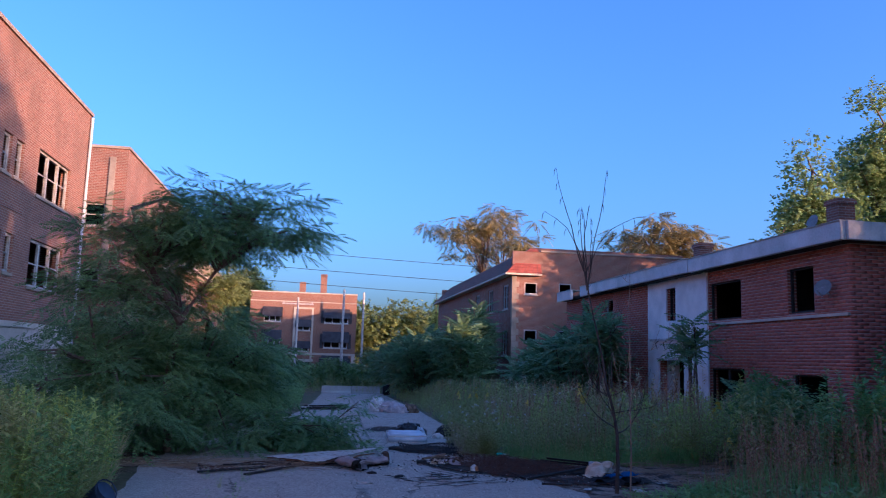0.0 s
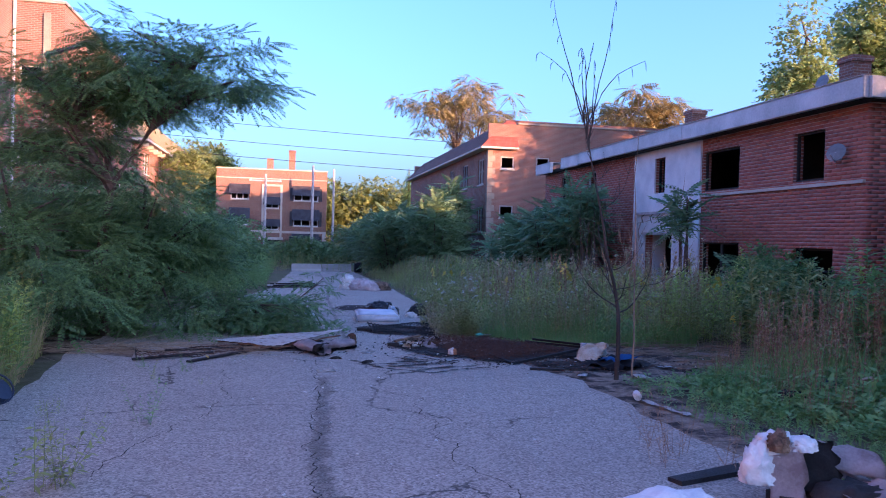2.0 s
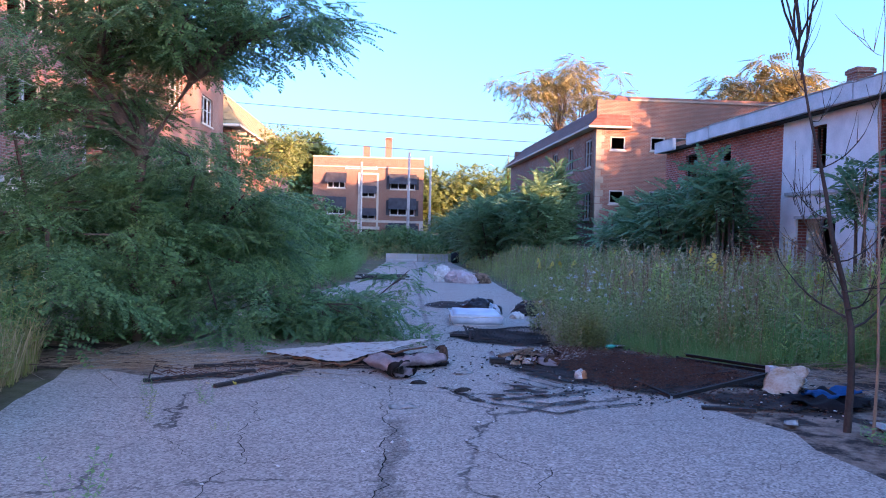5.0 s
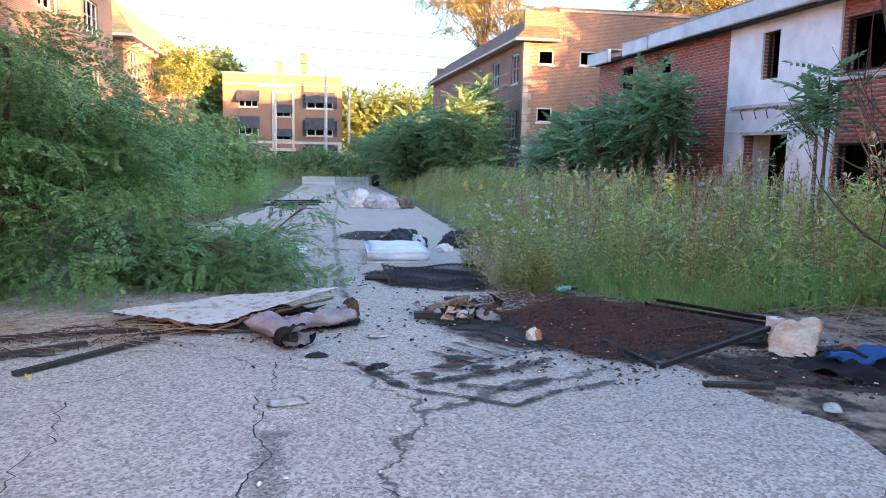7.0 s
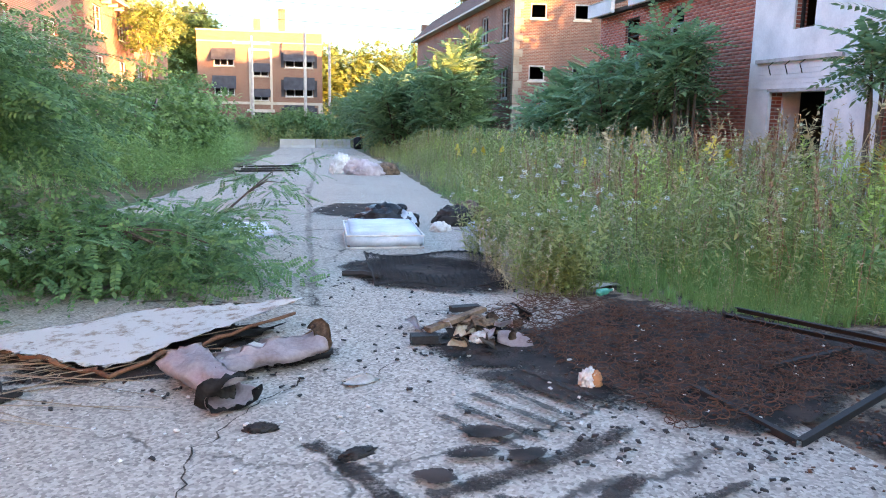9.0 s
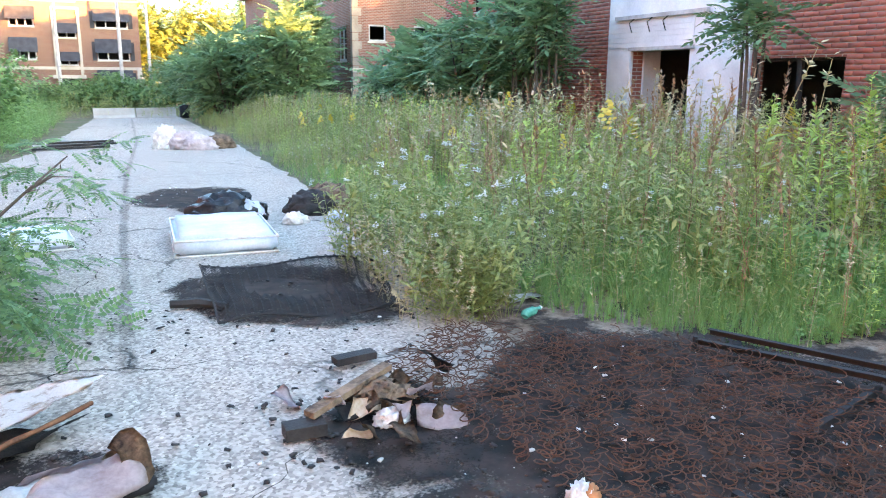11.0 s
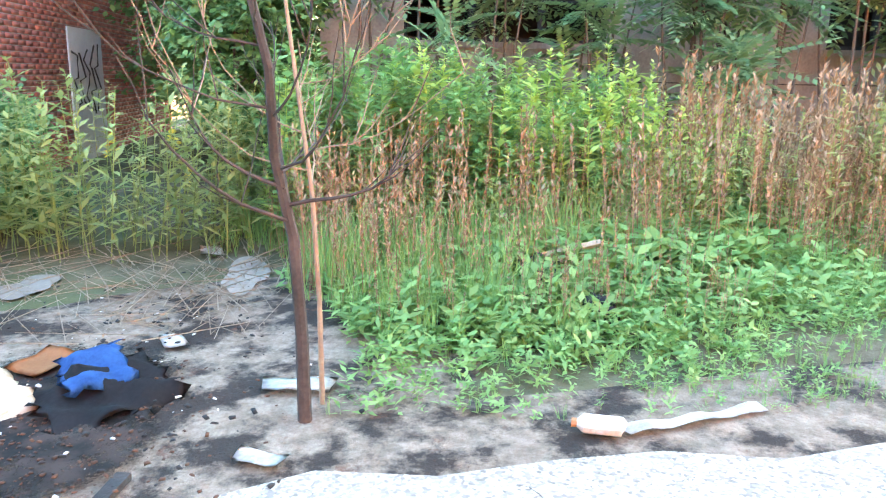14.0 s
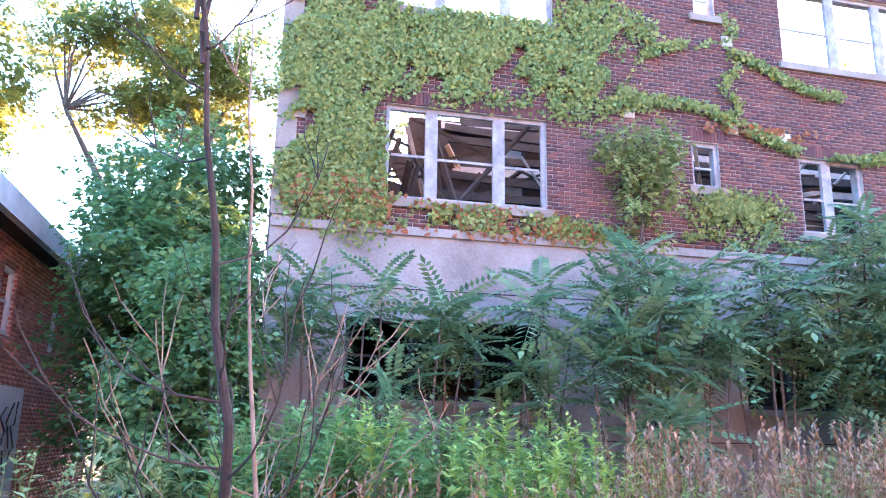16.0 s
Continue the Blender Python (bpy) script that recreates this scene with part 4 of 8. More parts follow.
def join(pieces):
    V, F, n = [], [], 0
    for v, f in pieces:
        V.append(v)
        F.append(f + n)
        n += len(v)
    return np.concatenate(V), np.concatenate(F)


def quad_leaf(p, d, side, length, width):
    """A folded leaf as one quad: stem end, one side, tip, other side."""
    p, d, side = map(np.asarray, (p, d, side))
    return [p, p + d * length * 0.45 + side * width, p + d * length + np.array([0, 0, -0.12 * length]), p + d * length * 0.45 - side * width]


def frond_template(pairs=6, droop=0.25, width=0.072, leaf=0.21):
    """A compound leaf one metre long along +x, with paired leaflets."""
    V, F = [], []
    for i in range(pairs):
        t = (i + 0.7) / pairs
        p = np.array([t, 0, -droop * t * t])
        s = 1.0 - 0.45 * abs(t - 0.45)
        for q in (1, -1):
            d = np.array([0.45, 0.88 * q, -0.18])
            side = np.array([0.88, -0.45 * q, 0.1])
            n = len(V)
            V += quad_leaf(p, d, side, leaf * s, width * s)
            F.append([n, n + 1, n + 2, n + 3])
    n = len(V)
    V += quad_leaf(np.array([1, 0, -droop]), np.array([1.0, 0, -0.3]), np.array([0, 1.0, 0]), leaf, width)
    F.append([n, n + 1, n + 2, n + 3])
    n = len(V)
    V += [np.array([0, 0.008, 0]), np.array([1, 0.004, -droop]), np.array([1, -0.004, -droop]), np.array([0, -0.008, 0])]
    F.append([n, n + 1, n + 2, n + 3])
    return np.array(V), np.array(F)


def turn_one(v, yaw=0.0, pitch=0.0, roll=0.0, size=1.0, at=(0, 0, 0)):
    """One template turned, scaled and moved."""
    m = turns(np.array([yaw]), np.array([pitch]), np.array([roll]))[0]
    return np.asarray(v) @ m.T * size + np.asarray(at)


def oval_frond(pairs=7, droop=0.2, width=0.06, leaf=0.19):
    """A locust leaf one metre long: paired oval leaflets, each folded along its rib."""
    V, F = [], []
    def leaflet(p, d, side, s):
        n = len(V)
        up = np.array([0, 0, 0.16 * width])
        for t, w in ((0, 0), (0.28, 0.95), (0.72, 0.85), (1.0, 0), (0.72, -0.85), (0.28, -0.95)):
            V.append(p + d * leaf * s * t + side * width * s * w + up * abs(w) + np.array([0, 0, -0.1 * leaf * t * t]))
        F.extend([[n, n + 1, n + 2, n + 3], [n, n + 3, n + 4, n + 5]])
    for i in range(pairs):
        t = 0.12 + 0.85 * i / pairs
        p = np.array([t, 0, -droop * t * t])
        s = 1.0 - 0.4 * abs(t - 0.5)
        for q in (1, -1):
            leaflet(p, np.array([0.35, 0.92 * q, -0.12]), np.array([0.92, -0.35 * q, 0.05 * q]), s)
    leaflet(np.array([1, 0, -droop]), np.array([1.0, 0, -0.3]), np.array([0, 1.0, 0]), 1.0)
    n = len(V)
    V += [np.array([0, 0.008, 0]), np.array([1, 0.004, -droop]), np.array([1, -0.004, -droop]), np.array([0, -0.008, 0])]
    F.append([n, n + 1, n + 2, n + 3])
    return np.array(V), np.array(F)


def twig_spray(leaf, seed, count=7, size=0.44):
    """A flat spray: compound leaves set left and right along a twig one metre long."""
    r = random.Random(seed)
    pieces = []
    for i in range(count):
        t = 0.15 + 0.85 * i / (count - 1)
        side = 0.0 if i == count - 1 else (0.95 if i % 2 else -0.95) + r.uniform(-0.25, 0.25)
        pieces.append((turn_one(leaf[0], side, r.uniform(-0.1, 0.4), r.uniform(-0.45, 0.45), size * r.uniform(0.8, 1.15), (t, 0, -0.12 * t * t)), leaf[1]))
    pieces.append((np.array([[0, 0.006, 0], [1, 0.003, -0.12], [1, -0.003, -0.12], [0, -0.006, 0]]), np.array([[0, 1, 2, 3]])))
    return join(pieces)


def rosette(leaf, seed, count=11):
    """Long compound leaves standing round a shoot's tip, the outer ones hanging."""
    r = random.Random(seed)
    return join([(turn_one(leaf[0], 2.4 * i + r.uniform(-0.3, 0.3), -0.75 + 1.25 * i / count + r.uniform(-0.15, 0.15), r.uniform(-0.3, 0.3), r.uniform(0.75, 1.1), (0, 0, 0.16 - 0.3 * i / count)), leaf[1]) for i in range(count)])


FROND = frond_template()
FROND_FINE = frond_template(9, 0.22, 0.05, 0.17)
LOCUST_NEAR = twig_spray(oval_frond(), 1)
LOCUST = twig_spray(frond_template(6, 0.2, 0.075, 0.2), 2)
ROSETTE = rosette(frond_template(9, 0.35, 0.052, 0.24), 3, 11)
ROSETTE_FAR = rosette(frond_template(7, 0.3, 0.072, 0.27), 4, 12)
SPRAY = (lambda r: (np.concatenate([np.array(quad_leaf(np.array([r.uniform(0, 0.8), r.uniform(-0.15, 0.15), r.uniform(-0.1, 0.1)]), np.array([math.cos(a), math.sin(a), r.uniform(-0.5, 0.2)]), np.array([-math.sin(a), math.cos(a), 0.2]), 0.26, 0.1)) for a in [r.uniform(-2.2, 2.2) for _ in range(9)]]), np.arange(36).reshape(9, 4)))(random.Random(5))


def crown(rng, clumps, count, template, size, spread=0.32, droop=(0.1, 0.7)):
    """Leaves in clumps (x, y, z, rx, ry, rz): tips outward, hollows left between clumps."""
    clumps = np.asarray(clumps, float)
    vol = np.cbrt(clumps[:, 3] * clumps[:, 4] * clumps[:, 5]) ** 2
    k = rng.choice(len(clumps), count, p=vol / vol.sum())
    d = rng.normal(size=(count, 3))
    d /= np.linalg.norm(d, axis=1)[:, None]
    r = rng.uniform(0.25, 1.0, count) ** 0.5
    at = clumps[k, :3] + d * r[:, None] * clumps[k, 3:]
    yaw = np.arctan2(d[:, 1], d[:, 0]) + rng.normal(0, 0.6, count)
    pitch = rng.uniform(*droop, count) - 0.5 * np.clip(d[:, 2], -0.2, 1)
    return scatter(*template, at, turns(yaw, pitch, rng.normal(0, 0.4, count)), size * rng.uniform(0.65, 1.25, count))


def clumps_in(rng, n, centre, radii, clump, flat=0.7):
    """n clumps spread through an uneven ellipsoid."""
    out = []
    for _ in range(n):
        d = rng.normal(size=3)
        d /= np.linalg.norm(d)
        p = np.asarray(centre) + d * np.asarray(radii) * rng.uniform(0.35, 1.0)
        c = clump * rng.uniform(0.6, 1.35)
        out.append((*p, c, c, c * flat))
    return out


def tree(name, label, base, stems, clumps, leaves, template, size, mat, bark=BARK, seed=1, droop=(0.1, 0.7), limb=0.05, trunk=0.12):
    """A tree: trunk and limbs to its clumps of leaves, and a crown of leaves."""
    t = thing(name, label, "tree", base)
    rng = np.random.default_rng(seed)
    rr = random.Random(seed)
    b = Vector(base)
    tops = []
    for s in stems:
        pts = [Vector(p) for p in s]
        n = len(pts)
        part("trunk", tube(bmesh.new(), pts, [trunk * (1 - 0.7 * i / (n - 1)) for i in range(n)], 8), bark, t)
        tops += pts[1:]
    for c in clumps:
        p = Vector(c[:3])
        s = min(tops, key=lambda q: (q - p).length + (2.0 if q.z > p.z else 0))
        mid = s.lerp(p, 0.5) + Vector((rr.uniform(-0.2, 0.2), rr.uniform(-0.2, 0.2), 0.12 * (p - s).length))
        part("limb", tube(bmesh.new(), [s, mid, p], [limb, limb * 0.6, limb * 0.2], 5), bark, t)
    v, f = crown(rng, clumps, leaves, template, size, droop=droop)
    v[:, 2] = np.maximum(v[:, 2], ground_z(v[:, 0], v[:, 1]) + 0.02)
    ob = new("crown", raw_mesh("crown", v, f, mat))
    ob.parent = t
    local(t)
    return t


R = np.random.default_rng(21)
# the big locust beside the lane, branching low and leaning over it
cl = clumps_in(R, 34, (-2.1, 11.0, 4.5), (2.3, 1.5, 0.95), 0.5, 0.3) + clumps_in(R, 12, (-2.9, 11.0, 3.3), (1.2, 1.0, 0.5), 0.45, 0.35) + clumps_in(R, 14, (-0.7, 10.8, 4.5), (1.2, 1.0, 0.7), 0.45, 0.3)
tree("locust_tree", "dark green locust tree with feathery compound leaves over the lane", (-2.2, 10.8, 0), [[(-2.2, 10.8, 0), (-2.3, 10.7, 1.4), (-2.1, 10.6, 2.6), (-1.5, 10.7, 3.6), (-0.9, 10.8, 4.6)], [(-2.1, 10.6, 2.5), (-2.8, 10.8, 3.6), (-3.3, 11, 4.8)]], cl, 1150, LOCUST, 0.56, LEAF_DARK, seed=3, trunk=0.09, droop=(-0.15, 0.45))
cl = clumps_in(R, 46, (-2.1, 11.4, 1.45), (2.2, 1.5, 1.5), 0.65, 0.4) + clumps_in(R, 14, (-3.9, 10.2, 1.3), (1.6, 1.4, 1.4), 0.65, 0.45)
tree("locust_shrub", "dense dark green locust thicket spilling over the lane edge", (-2.0, 11.6, 0), [[(-2.0, 11.6, 0), (-1.9, 11.5, 1.0), (-1.7, 11.4, 2.4)], [(-3.6, 10.8, 0), (-3.6, 10.7, 1.6), (-3.9, 10.8, 2.8)]], cl, 1600, LOCUST, 0.6, LEAF_DARK, seed=4, trunk=0.06, droop=(-0.1, 0.6))
cl = clumps_in(R, 30, (0.1, 11.3, 0.3), (1.5, 0.8, 0.3), 0.36, 0.5)
tree("locust_shrub", "low green locust shoots sprawling onto the asphalt", (-0.6, 11.5, 0), [[(-0.6, 11.5, 0), (-0.2, 11.4, 0.4), (0.3, 11.3, 0.5)]], cl, 300, LOCUST_NEAR, 0.52, LEAF_DARK, seed=5, trunk=0.025, limb=0.015, droop=(-0.1, 0.5))
cl = [(1.55, 12.6, 0.92, 0.2, 0.22, 0.1), (1.4, 12.5, 0.72, 0.2, 0.2, 0.1), (1.0, 12.4, 0.42, 0.28, 0.3, 0.14), (1.68, 12.65, 0.78, 0.14, 0.16, 0.1), (0.7, 12.3, 0.25, 0.25, 0.25, 0.12)]
tree("locust_shrub", "single arching locust sapling leaning over the lane", (0.4, 12.2, -0.04), [[(0.4, 12.2, -0.04), (0.9, 12.4, 0.35), (1.3, 12.5, 0.7), (1.6, 12.6, 0.95)]], cl, 50, LOCUST_NEAR, 0.42, LEAF_DARK, seed=6, trunk=0.02, limb=0.01, droop=(-0.2, 0.4))
# further greenery along that side
cl = clumps_in(R, 30, (-4.5, 17.5, 2.0), (2.6, 3.0, 1.9), 1.0)
tree("locust_tree", "mid-green locust thicket further down the lane", (-4.4, 17.5, -0.15), [[(-4.4, 17.5, -0.15), (-4.3, 17.5, 1.8), (-4.2, 17.3, 3.4)]], cl, 420, LOCUST, 0.85, LEAF_DARK, seed=7)
cl = clumps_in(R, 26, (-2.6, 30, 1.1), (2.0, 5.0, 1.3), 0.9)
tree("shrub", "sunlit shrubs beside the lane's far stretch", (-2.6, 30, -0.4), [[(-2.6, 30, -0.4), (-2.6, 30, 1.2)]], cl, 1800, SPRAY, 0.45, LEAF_MID, seed=8, trunk=0.05)
cl = clumps_in(R, 22, (-4.5, 44, 1.6), (2.6, 4.5, 2.2), 1.2)
tree("tree", "dark green shrubby trees near the lane's end", (-4.5, 44, -0.6), [[(-4.5, 44, -0.6), (-4.5, 44, 2)]], cl, 1500, SPRAY, 0.6, LEAF_DARK, seed=9, trunk=0.07)
cl = clumps_in(R, 18, (-6.5, 56, 6.5), (1.4, 3.0, 2.0), 1.0)
tree("vine", "yellow-green vine grown up under the ochre eaves", (-6.9, 56, -0.8), [[(-6.9, 56, -0.8), (-6.9, 56, 3), (-6.8, 56, 6)]], cl, 900, SPRAY, 0.6, LEAF_FAR, seed=10, trunk=0.06)
def shoots(name, label, base, h, spread, stems, low, size, template, mat, seed, trunk=0.03):
    """A clump of slim stems, each ending in a whorl of long leaves, with side whorls from the height low upward."""
    t = thing(name, label, "tree", base)
    rr_ = random.Random(seed)
    b = Vector(base)
    at = []
    for k in range(stems):
        a = 2.4 * k + rr_.uniform(-0.4, 0.4)
        out = spread * (k + 0.5) / stems
        top = b + Vector((0.8 * out * math.cos(a), out * math.sin(a), h * (1.0 - 0.3 * (k / stems)) * rr_.uniform(0.88, 1.0)))
        foot = b + Vector((0.15 * math.cos(a), 0.2 * math.sin(a), 0))
        foot.z = gz(foot.x, foot.y)
        bend = Vector((rr_.uniform(-0.1, 0.1), rr_.uniform(-0.15, 0.15), 0))
        pts = [foot, foot.lerp(top, 0.35) + bend * 1.3, foot.lerp(top, 0.7) + bend, top]
        part("trunk", tube(bmesh.new(), pts, [trunk, trunk * 0.8, trunk * 0.6, trunk * 0.3], 6), BARK, t)
        at.append(top)
        z = low + rr_.uniform(0, 0.4)
        while z < top.z - 0.35:
            o = foot.lerp(top, (z - foot.z) / (top.z - foot.z)) + bend
            q = rr_.uniform(0, 6.28)
            e = o + Vector((math.cos(q), math.sin(q), 0.35)) * rr_.uniform(0.25, 0.55) * size
            part("limb", tube(bmesh.new(), [o, o.lerp(e, 0.5) + Vector((0, 0, 0.03)), e], [trunk * 0.4, trunk * 0.3, trunk * 0.2], 5), BARK, t)
            at.append(e)
            z += rr_.uniform(0.4, 0.75)
    n = len(at)
    rng_ = np.random.default_rng(seed)
    v, f = scatter(*template, np.array(at), turns(rng_.uniform(0, 6.28, n), rng_.normal(0, 0.2, n), rng_.normal(0, 0.2, n)), size * rng_.uniform(0.75, 1.15, n))
    v[:, 2] = np.maximum(v[:, 2], ground_z(v[:, 0], v[:, 1]) + 0.02)
    ob = new("crown", raw_mesh("crown", v, f, mat))
    ob.parent = t
    local(t)
    return t


# in front of the long red building
for bx, by, h, w, n, lo_, big_, sd in ((10.9, 22.4, 3.9, 0.9, 6, 1.5, 0.85, 31), (10.9, 21.2, 3.9, 0.6, 5, 1.9, 0.72, 37), (10.8, 24.8, 3.5, 1.7, 9, 0.8, 0.95, 32), (11.0, 27.8, 3.2, 1.9, 9, 0.6, 0.95, 33), (10.8, 31.0, 2.5, 1.8, 8, 0.4, 0.95, 35), (11.3, 15.6, 3.4, 0.5, 4, 2.0, 0.72, 34), (11.8, 13.6, 1.4, 0.4, 3, 0.4, 0.6, 36)):
    shoots("ailanthus_tree", "dark green ailanthus growing against the brick wall", (bx, by, gz(bx, by)), h, w, n, lo_, big_, ROSETTE_FAR, LEAF_AILANTHUS, sd, 0.045)
for bx, by, h, w, n, sd in ((8.9, 39.2, 4.6, 1.9, 10, 41), (6.9, 42.5, 3.8, 2.2, 10, 42), (10.9, 43.5, 5.7, 1.3, 9, 43), (14.8, 38.8, 2.2, 1.6, 7, 44), (8.6, 48, 4.2, 2.6, 10, 45), (7.6, 56, 4.2, 2.8, 10, 46)):
    shoots("ailanthus_tree", "dark green tree crowding the mansard building", (bx, by, gz(bx, by)), h, w, n, 0.3, 1.15, ROSETTE_FAR, LEAF_AILANTHUS, sd, 0.07)
# tall locusts behind the roofs, tan with seed pods
for bx, by, zc, w, hh, n, sd in ((18.8, 76, 15.4, 7.2, 3.0, 1700, 51), (26.6, 51, 11.5, 4.6, 1.9, 1100, 52)):
    cl = clumps_in(R, 46, (bx, by, zc), (w, w, hh), 0.16 * w, 0.42)
    tree("honey_locust", "tall open locust tree, leaves tan with pods in the low sun", (bx, by, gz(bx, by)), [[(bx, by, gz(bx, by)), (bx, by, 5), (bx - 0.3, by, 8.5), (bx - 0.6, by, 11)], [(bx, by, 6), (bx + 0.8, by, 9), (bx + 1.4, by, 11)]], cl, n, FROND, 1.05, LEAF_AUTUMN, seed=sd, trunk=0.2, limb=0.06)
# poplars behind the red building and beyond the ivy building
for bx, by, h, w, n, sd in ((28.0, 33.5, 15.5, 1.7, 2600, 61), (33.6, 34.5, 19.6, 2.3, 4200, 62), (37, 33, 18, 2.6, 3400, 63), (25.8, 33.2, 11.0, 1.3, 1200, 64)):
    cl = clumps_in(R, 44, (bx, by, h * 0.56), (w, w, h * 0.42), 1.0, 1.0)
    tree("poplar_tree", "tall poplar with sunlit yellow-green leaves", (bx, by, gz(bx, by)), [[(bx, by, gz(bx, by)), (bx, by, h * 0.5), (bx, by, h * 0.85)]], cl, n, SPRAY, 0.72, LEAF_POPLAR, seed=sd, trunk=0.22, limb=0.06)
# row added, mostly hidden, to keep sun off the mansard's lower wall
for bx, by, h, sd in ((28.5, 27.5, 9.6, 69), (32.0, 27.9, 10.3, 70), (35.5, 27.2, 9.8, 78), (39, 27.6, 10.4, 79), (42.5, 27.0, 10.0, 57)):
    cl = clumps_in(R, 40, (bx, by, h * 0.5), (2.2, 2.2, h * 0.42), 1.2, 0.9)
    tree("tree", "leafy tree added behind the red building to shade the mansard wall", (bx, by, gz(bx, by)), [[(bx, by, gz(bx, by)), (bx, by, h * 0.5), (bx, by, h * 0.85)]], cl, 2000, SPRAY, 1.0, LEAF_POPLAR, seed=sd, trunk=0.2, limb=0.06)
# the last two are unseen, added to shade the left brick building
for bx, by, h, w, n, sd in ((27, 16.5, 15.5, 3.2, 2600, 65), (40, -4, 20, 4.5, 2600, 66), (41, -14, 20, 4.5, 2200, 67), (24.5, -18, 19, 4.5, 2600, 68), (40, -21.5, 18, 4.0, 2200, 58), (42, -28, 17, 4.0, 2200, 59)):
    cl = clumps_in(R, 34, (bx, by, h * 0.62), (w, w, h * 0.36), 1.15, 0.8)
    tree("tree", "tall tree behind the buildings, amber where the sun strikes, the last two added for shade", (bx, by, gz(bx, by)), [[(bx, by, gz(bx, by)), (bx, by, h * 0.45), (bx - 0.5, by + 0.5, h * 0.8)], [(bx, by, h * 0.4), (bx - 1.5, by + 1, h * 0.75)]], cl, n, SPRAY, 0.75, LEAF_FAR, seed=sd, trunk=0.25, limb=0.08)
# the tall amber tree seen through that gap, its limbs open
cl = clumps_in(R, 70, (29.5, 10.2, 14.6), (3.0, 4.6, 3.8), 0.8, 0.5)
tree("tree", "tall open-crowned tree, amber leaves lit by the low sun", (29.5, 10.5, gz(29.5, 10.5)), [[(29.5, 10.5, gz(29.5, 10.5)), (29.5, 10.4, 5), (29.5, 10.0, 9.5), (29.6, 9.4, 13.5)], [(29.5, 10.4, 7), (29.4, 11.8, 10), (29.3, 13.2, 12.5)], [(29.5, 10.4, 8), (29.6, 8.6, 11), (29.6, 7.6, 14)]], cl, 4600, SPRAY, 0.55, LEAF_FAR, seed=77, trunk=0.2, limb=0.05)
# between the red and the ivy-grown building
cl = clumps_in(R, 54, (16.4, 7.7, 4.1), (2.2, 1.45, 3.5), 0.9)
tree("elm_tree", "leafy dark green tree filling the gap between two buildings", (16.4, 7.7, 0), [[(16.4, 7.7, 0), (16.4, 7.7, 2), (16.6, 7.7, 6)]], cl, 6000, SPRAY, 0.47, LEAF_MID, seed=71, trunk=0.08, limb=0.03)
cl = clumps_in(R, 40, (23.5, 8.0, 5.2), (2.4, 1.7, 4.6), 1.1)
tree("elm_tree", "tall dark green tree deep in the gap between two buildings", (23.5, 8.0, 0), [[(23.5, 8, 0), (23.5, 8, 3), (23.7, 8, 8)]], cl, 3600, SPRAY, 0.6, LEAF_MID, seed=75, trunk=0.1, limb=0.03)
cl = clumps_in(R, 22, (13.9, 6.85, 2.6), (0.7, 0.6, 2.3), 0.55)
tree("elm_tree", "slim green elm beside the building's corner", (13.9, 6.85, 0), [[(13.9, 6.85, 0), (13.9, 6.85, 1.8), (13.9, 6.85, 4.2)]], cl, 1900, SPRAY, 0.36, LEAF_MID, seed=76, trunk=0.05, limb=0.02)
cl = clumps_in(R, 26, (11.7, 6.75, 2.2), (0.8, 0.85, 1.9), 0.5)
tree("elm_tree", "bushy green elm with bright leaves near the wall", (11.7, 6.75, 0), [[(11.7, 6.75, 0), (11.6, 6.8, 1.6), (11.8, 6.7, 3.2)], [(11.3, 7.0, 0), (11.2, 7.0, 1.6)]], cl, 2300, SPRAY, 0.33, LEAF_MID, seed=74, trunk=0.05, limb=0.02)
cl = clumps_in(R, 16, (10.2, 9.9, 0.95), (0.9, 1.2, 0.8), 0.5)
tree("shrub", "bright green elm shrub at the wall's foot", (10.4, 10, 0), [[(10.4, 10, 0), (10.3, 10, 1.0)]], cl, 1300, SPRAY, 0.3, LEAF_MID, seed=72, trunk=0.04, limb=0.02)
cl = clumps_in(R, 12, (11.6, 12.4, 0.9), (0.6, 1.3, 0.8), 0.45)
tree("shrub", "green shrub in front of the low window", (11.6, 12.4, 0), [[(11.6, 12.4, 0), (11.6, 12.4, 1.0)]], cl, 900, SPRAY, 0.3, LEAF_MID, seed=73, trunk=0.04, limb=0.02)
# ailanthus in front of the ivy-grown building
for bx, by, h, w, n, lo_, sd in ((12.1, 5.4, 3.7, 0.5, 3, 2.6, 81), (12.0, 4.5, 3.9, 0.4, 2, 3.3, 87), (11.4, 4.4, 2.3, 0.35, 2, 1.9, 80), (12.0, 3.6, 3.5, 0.45, 4, 2.7, 86), (11.6, 2.6, 2.6, 0.4, 4, 1.9, 88), (12.0, 2.2, 3.7, 0.45, 3, 2.9, 89), (11.6, 1.0, 4.2, 0.8, 7, 2.2, 82), (10.9, 0.9, 2.0, 0.5, 4, 1.0, 90), (11.7, -0.1, 3.8, 0.7, 5, 2.5, 83), (11.8, -1.3, 4.1, 0.7, 4, 2.7, 84), (11.5, -2.9, 4.9, 1.0, 7, 1.8, 85), (11.0, -3.6, 2.9, 0.8, 5, 1.0, 92), (11.4, -5.2, 5.0, 1.2, 7, 1.6, 93), (11.2, -7.6, 4.9, 1.4, 8, 1.4, 94)):
    shoots("ailanthus_tree", "young ailanthus with long drooping compound leaves by the wall", (bx, by, gz(bx, by)), h, w, n, lo_, 0.72, ROSETTE, LEAF_AILANTHUS, sd)
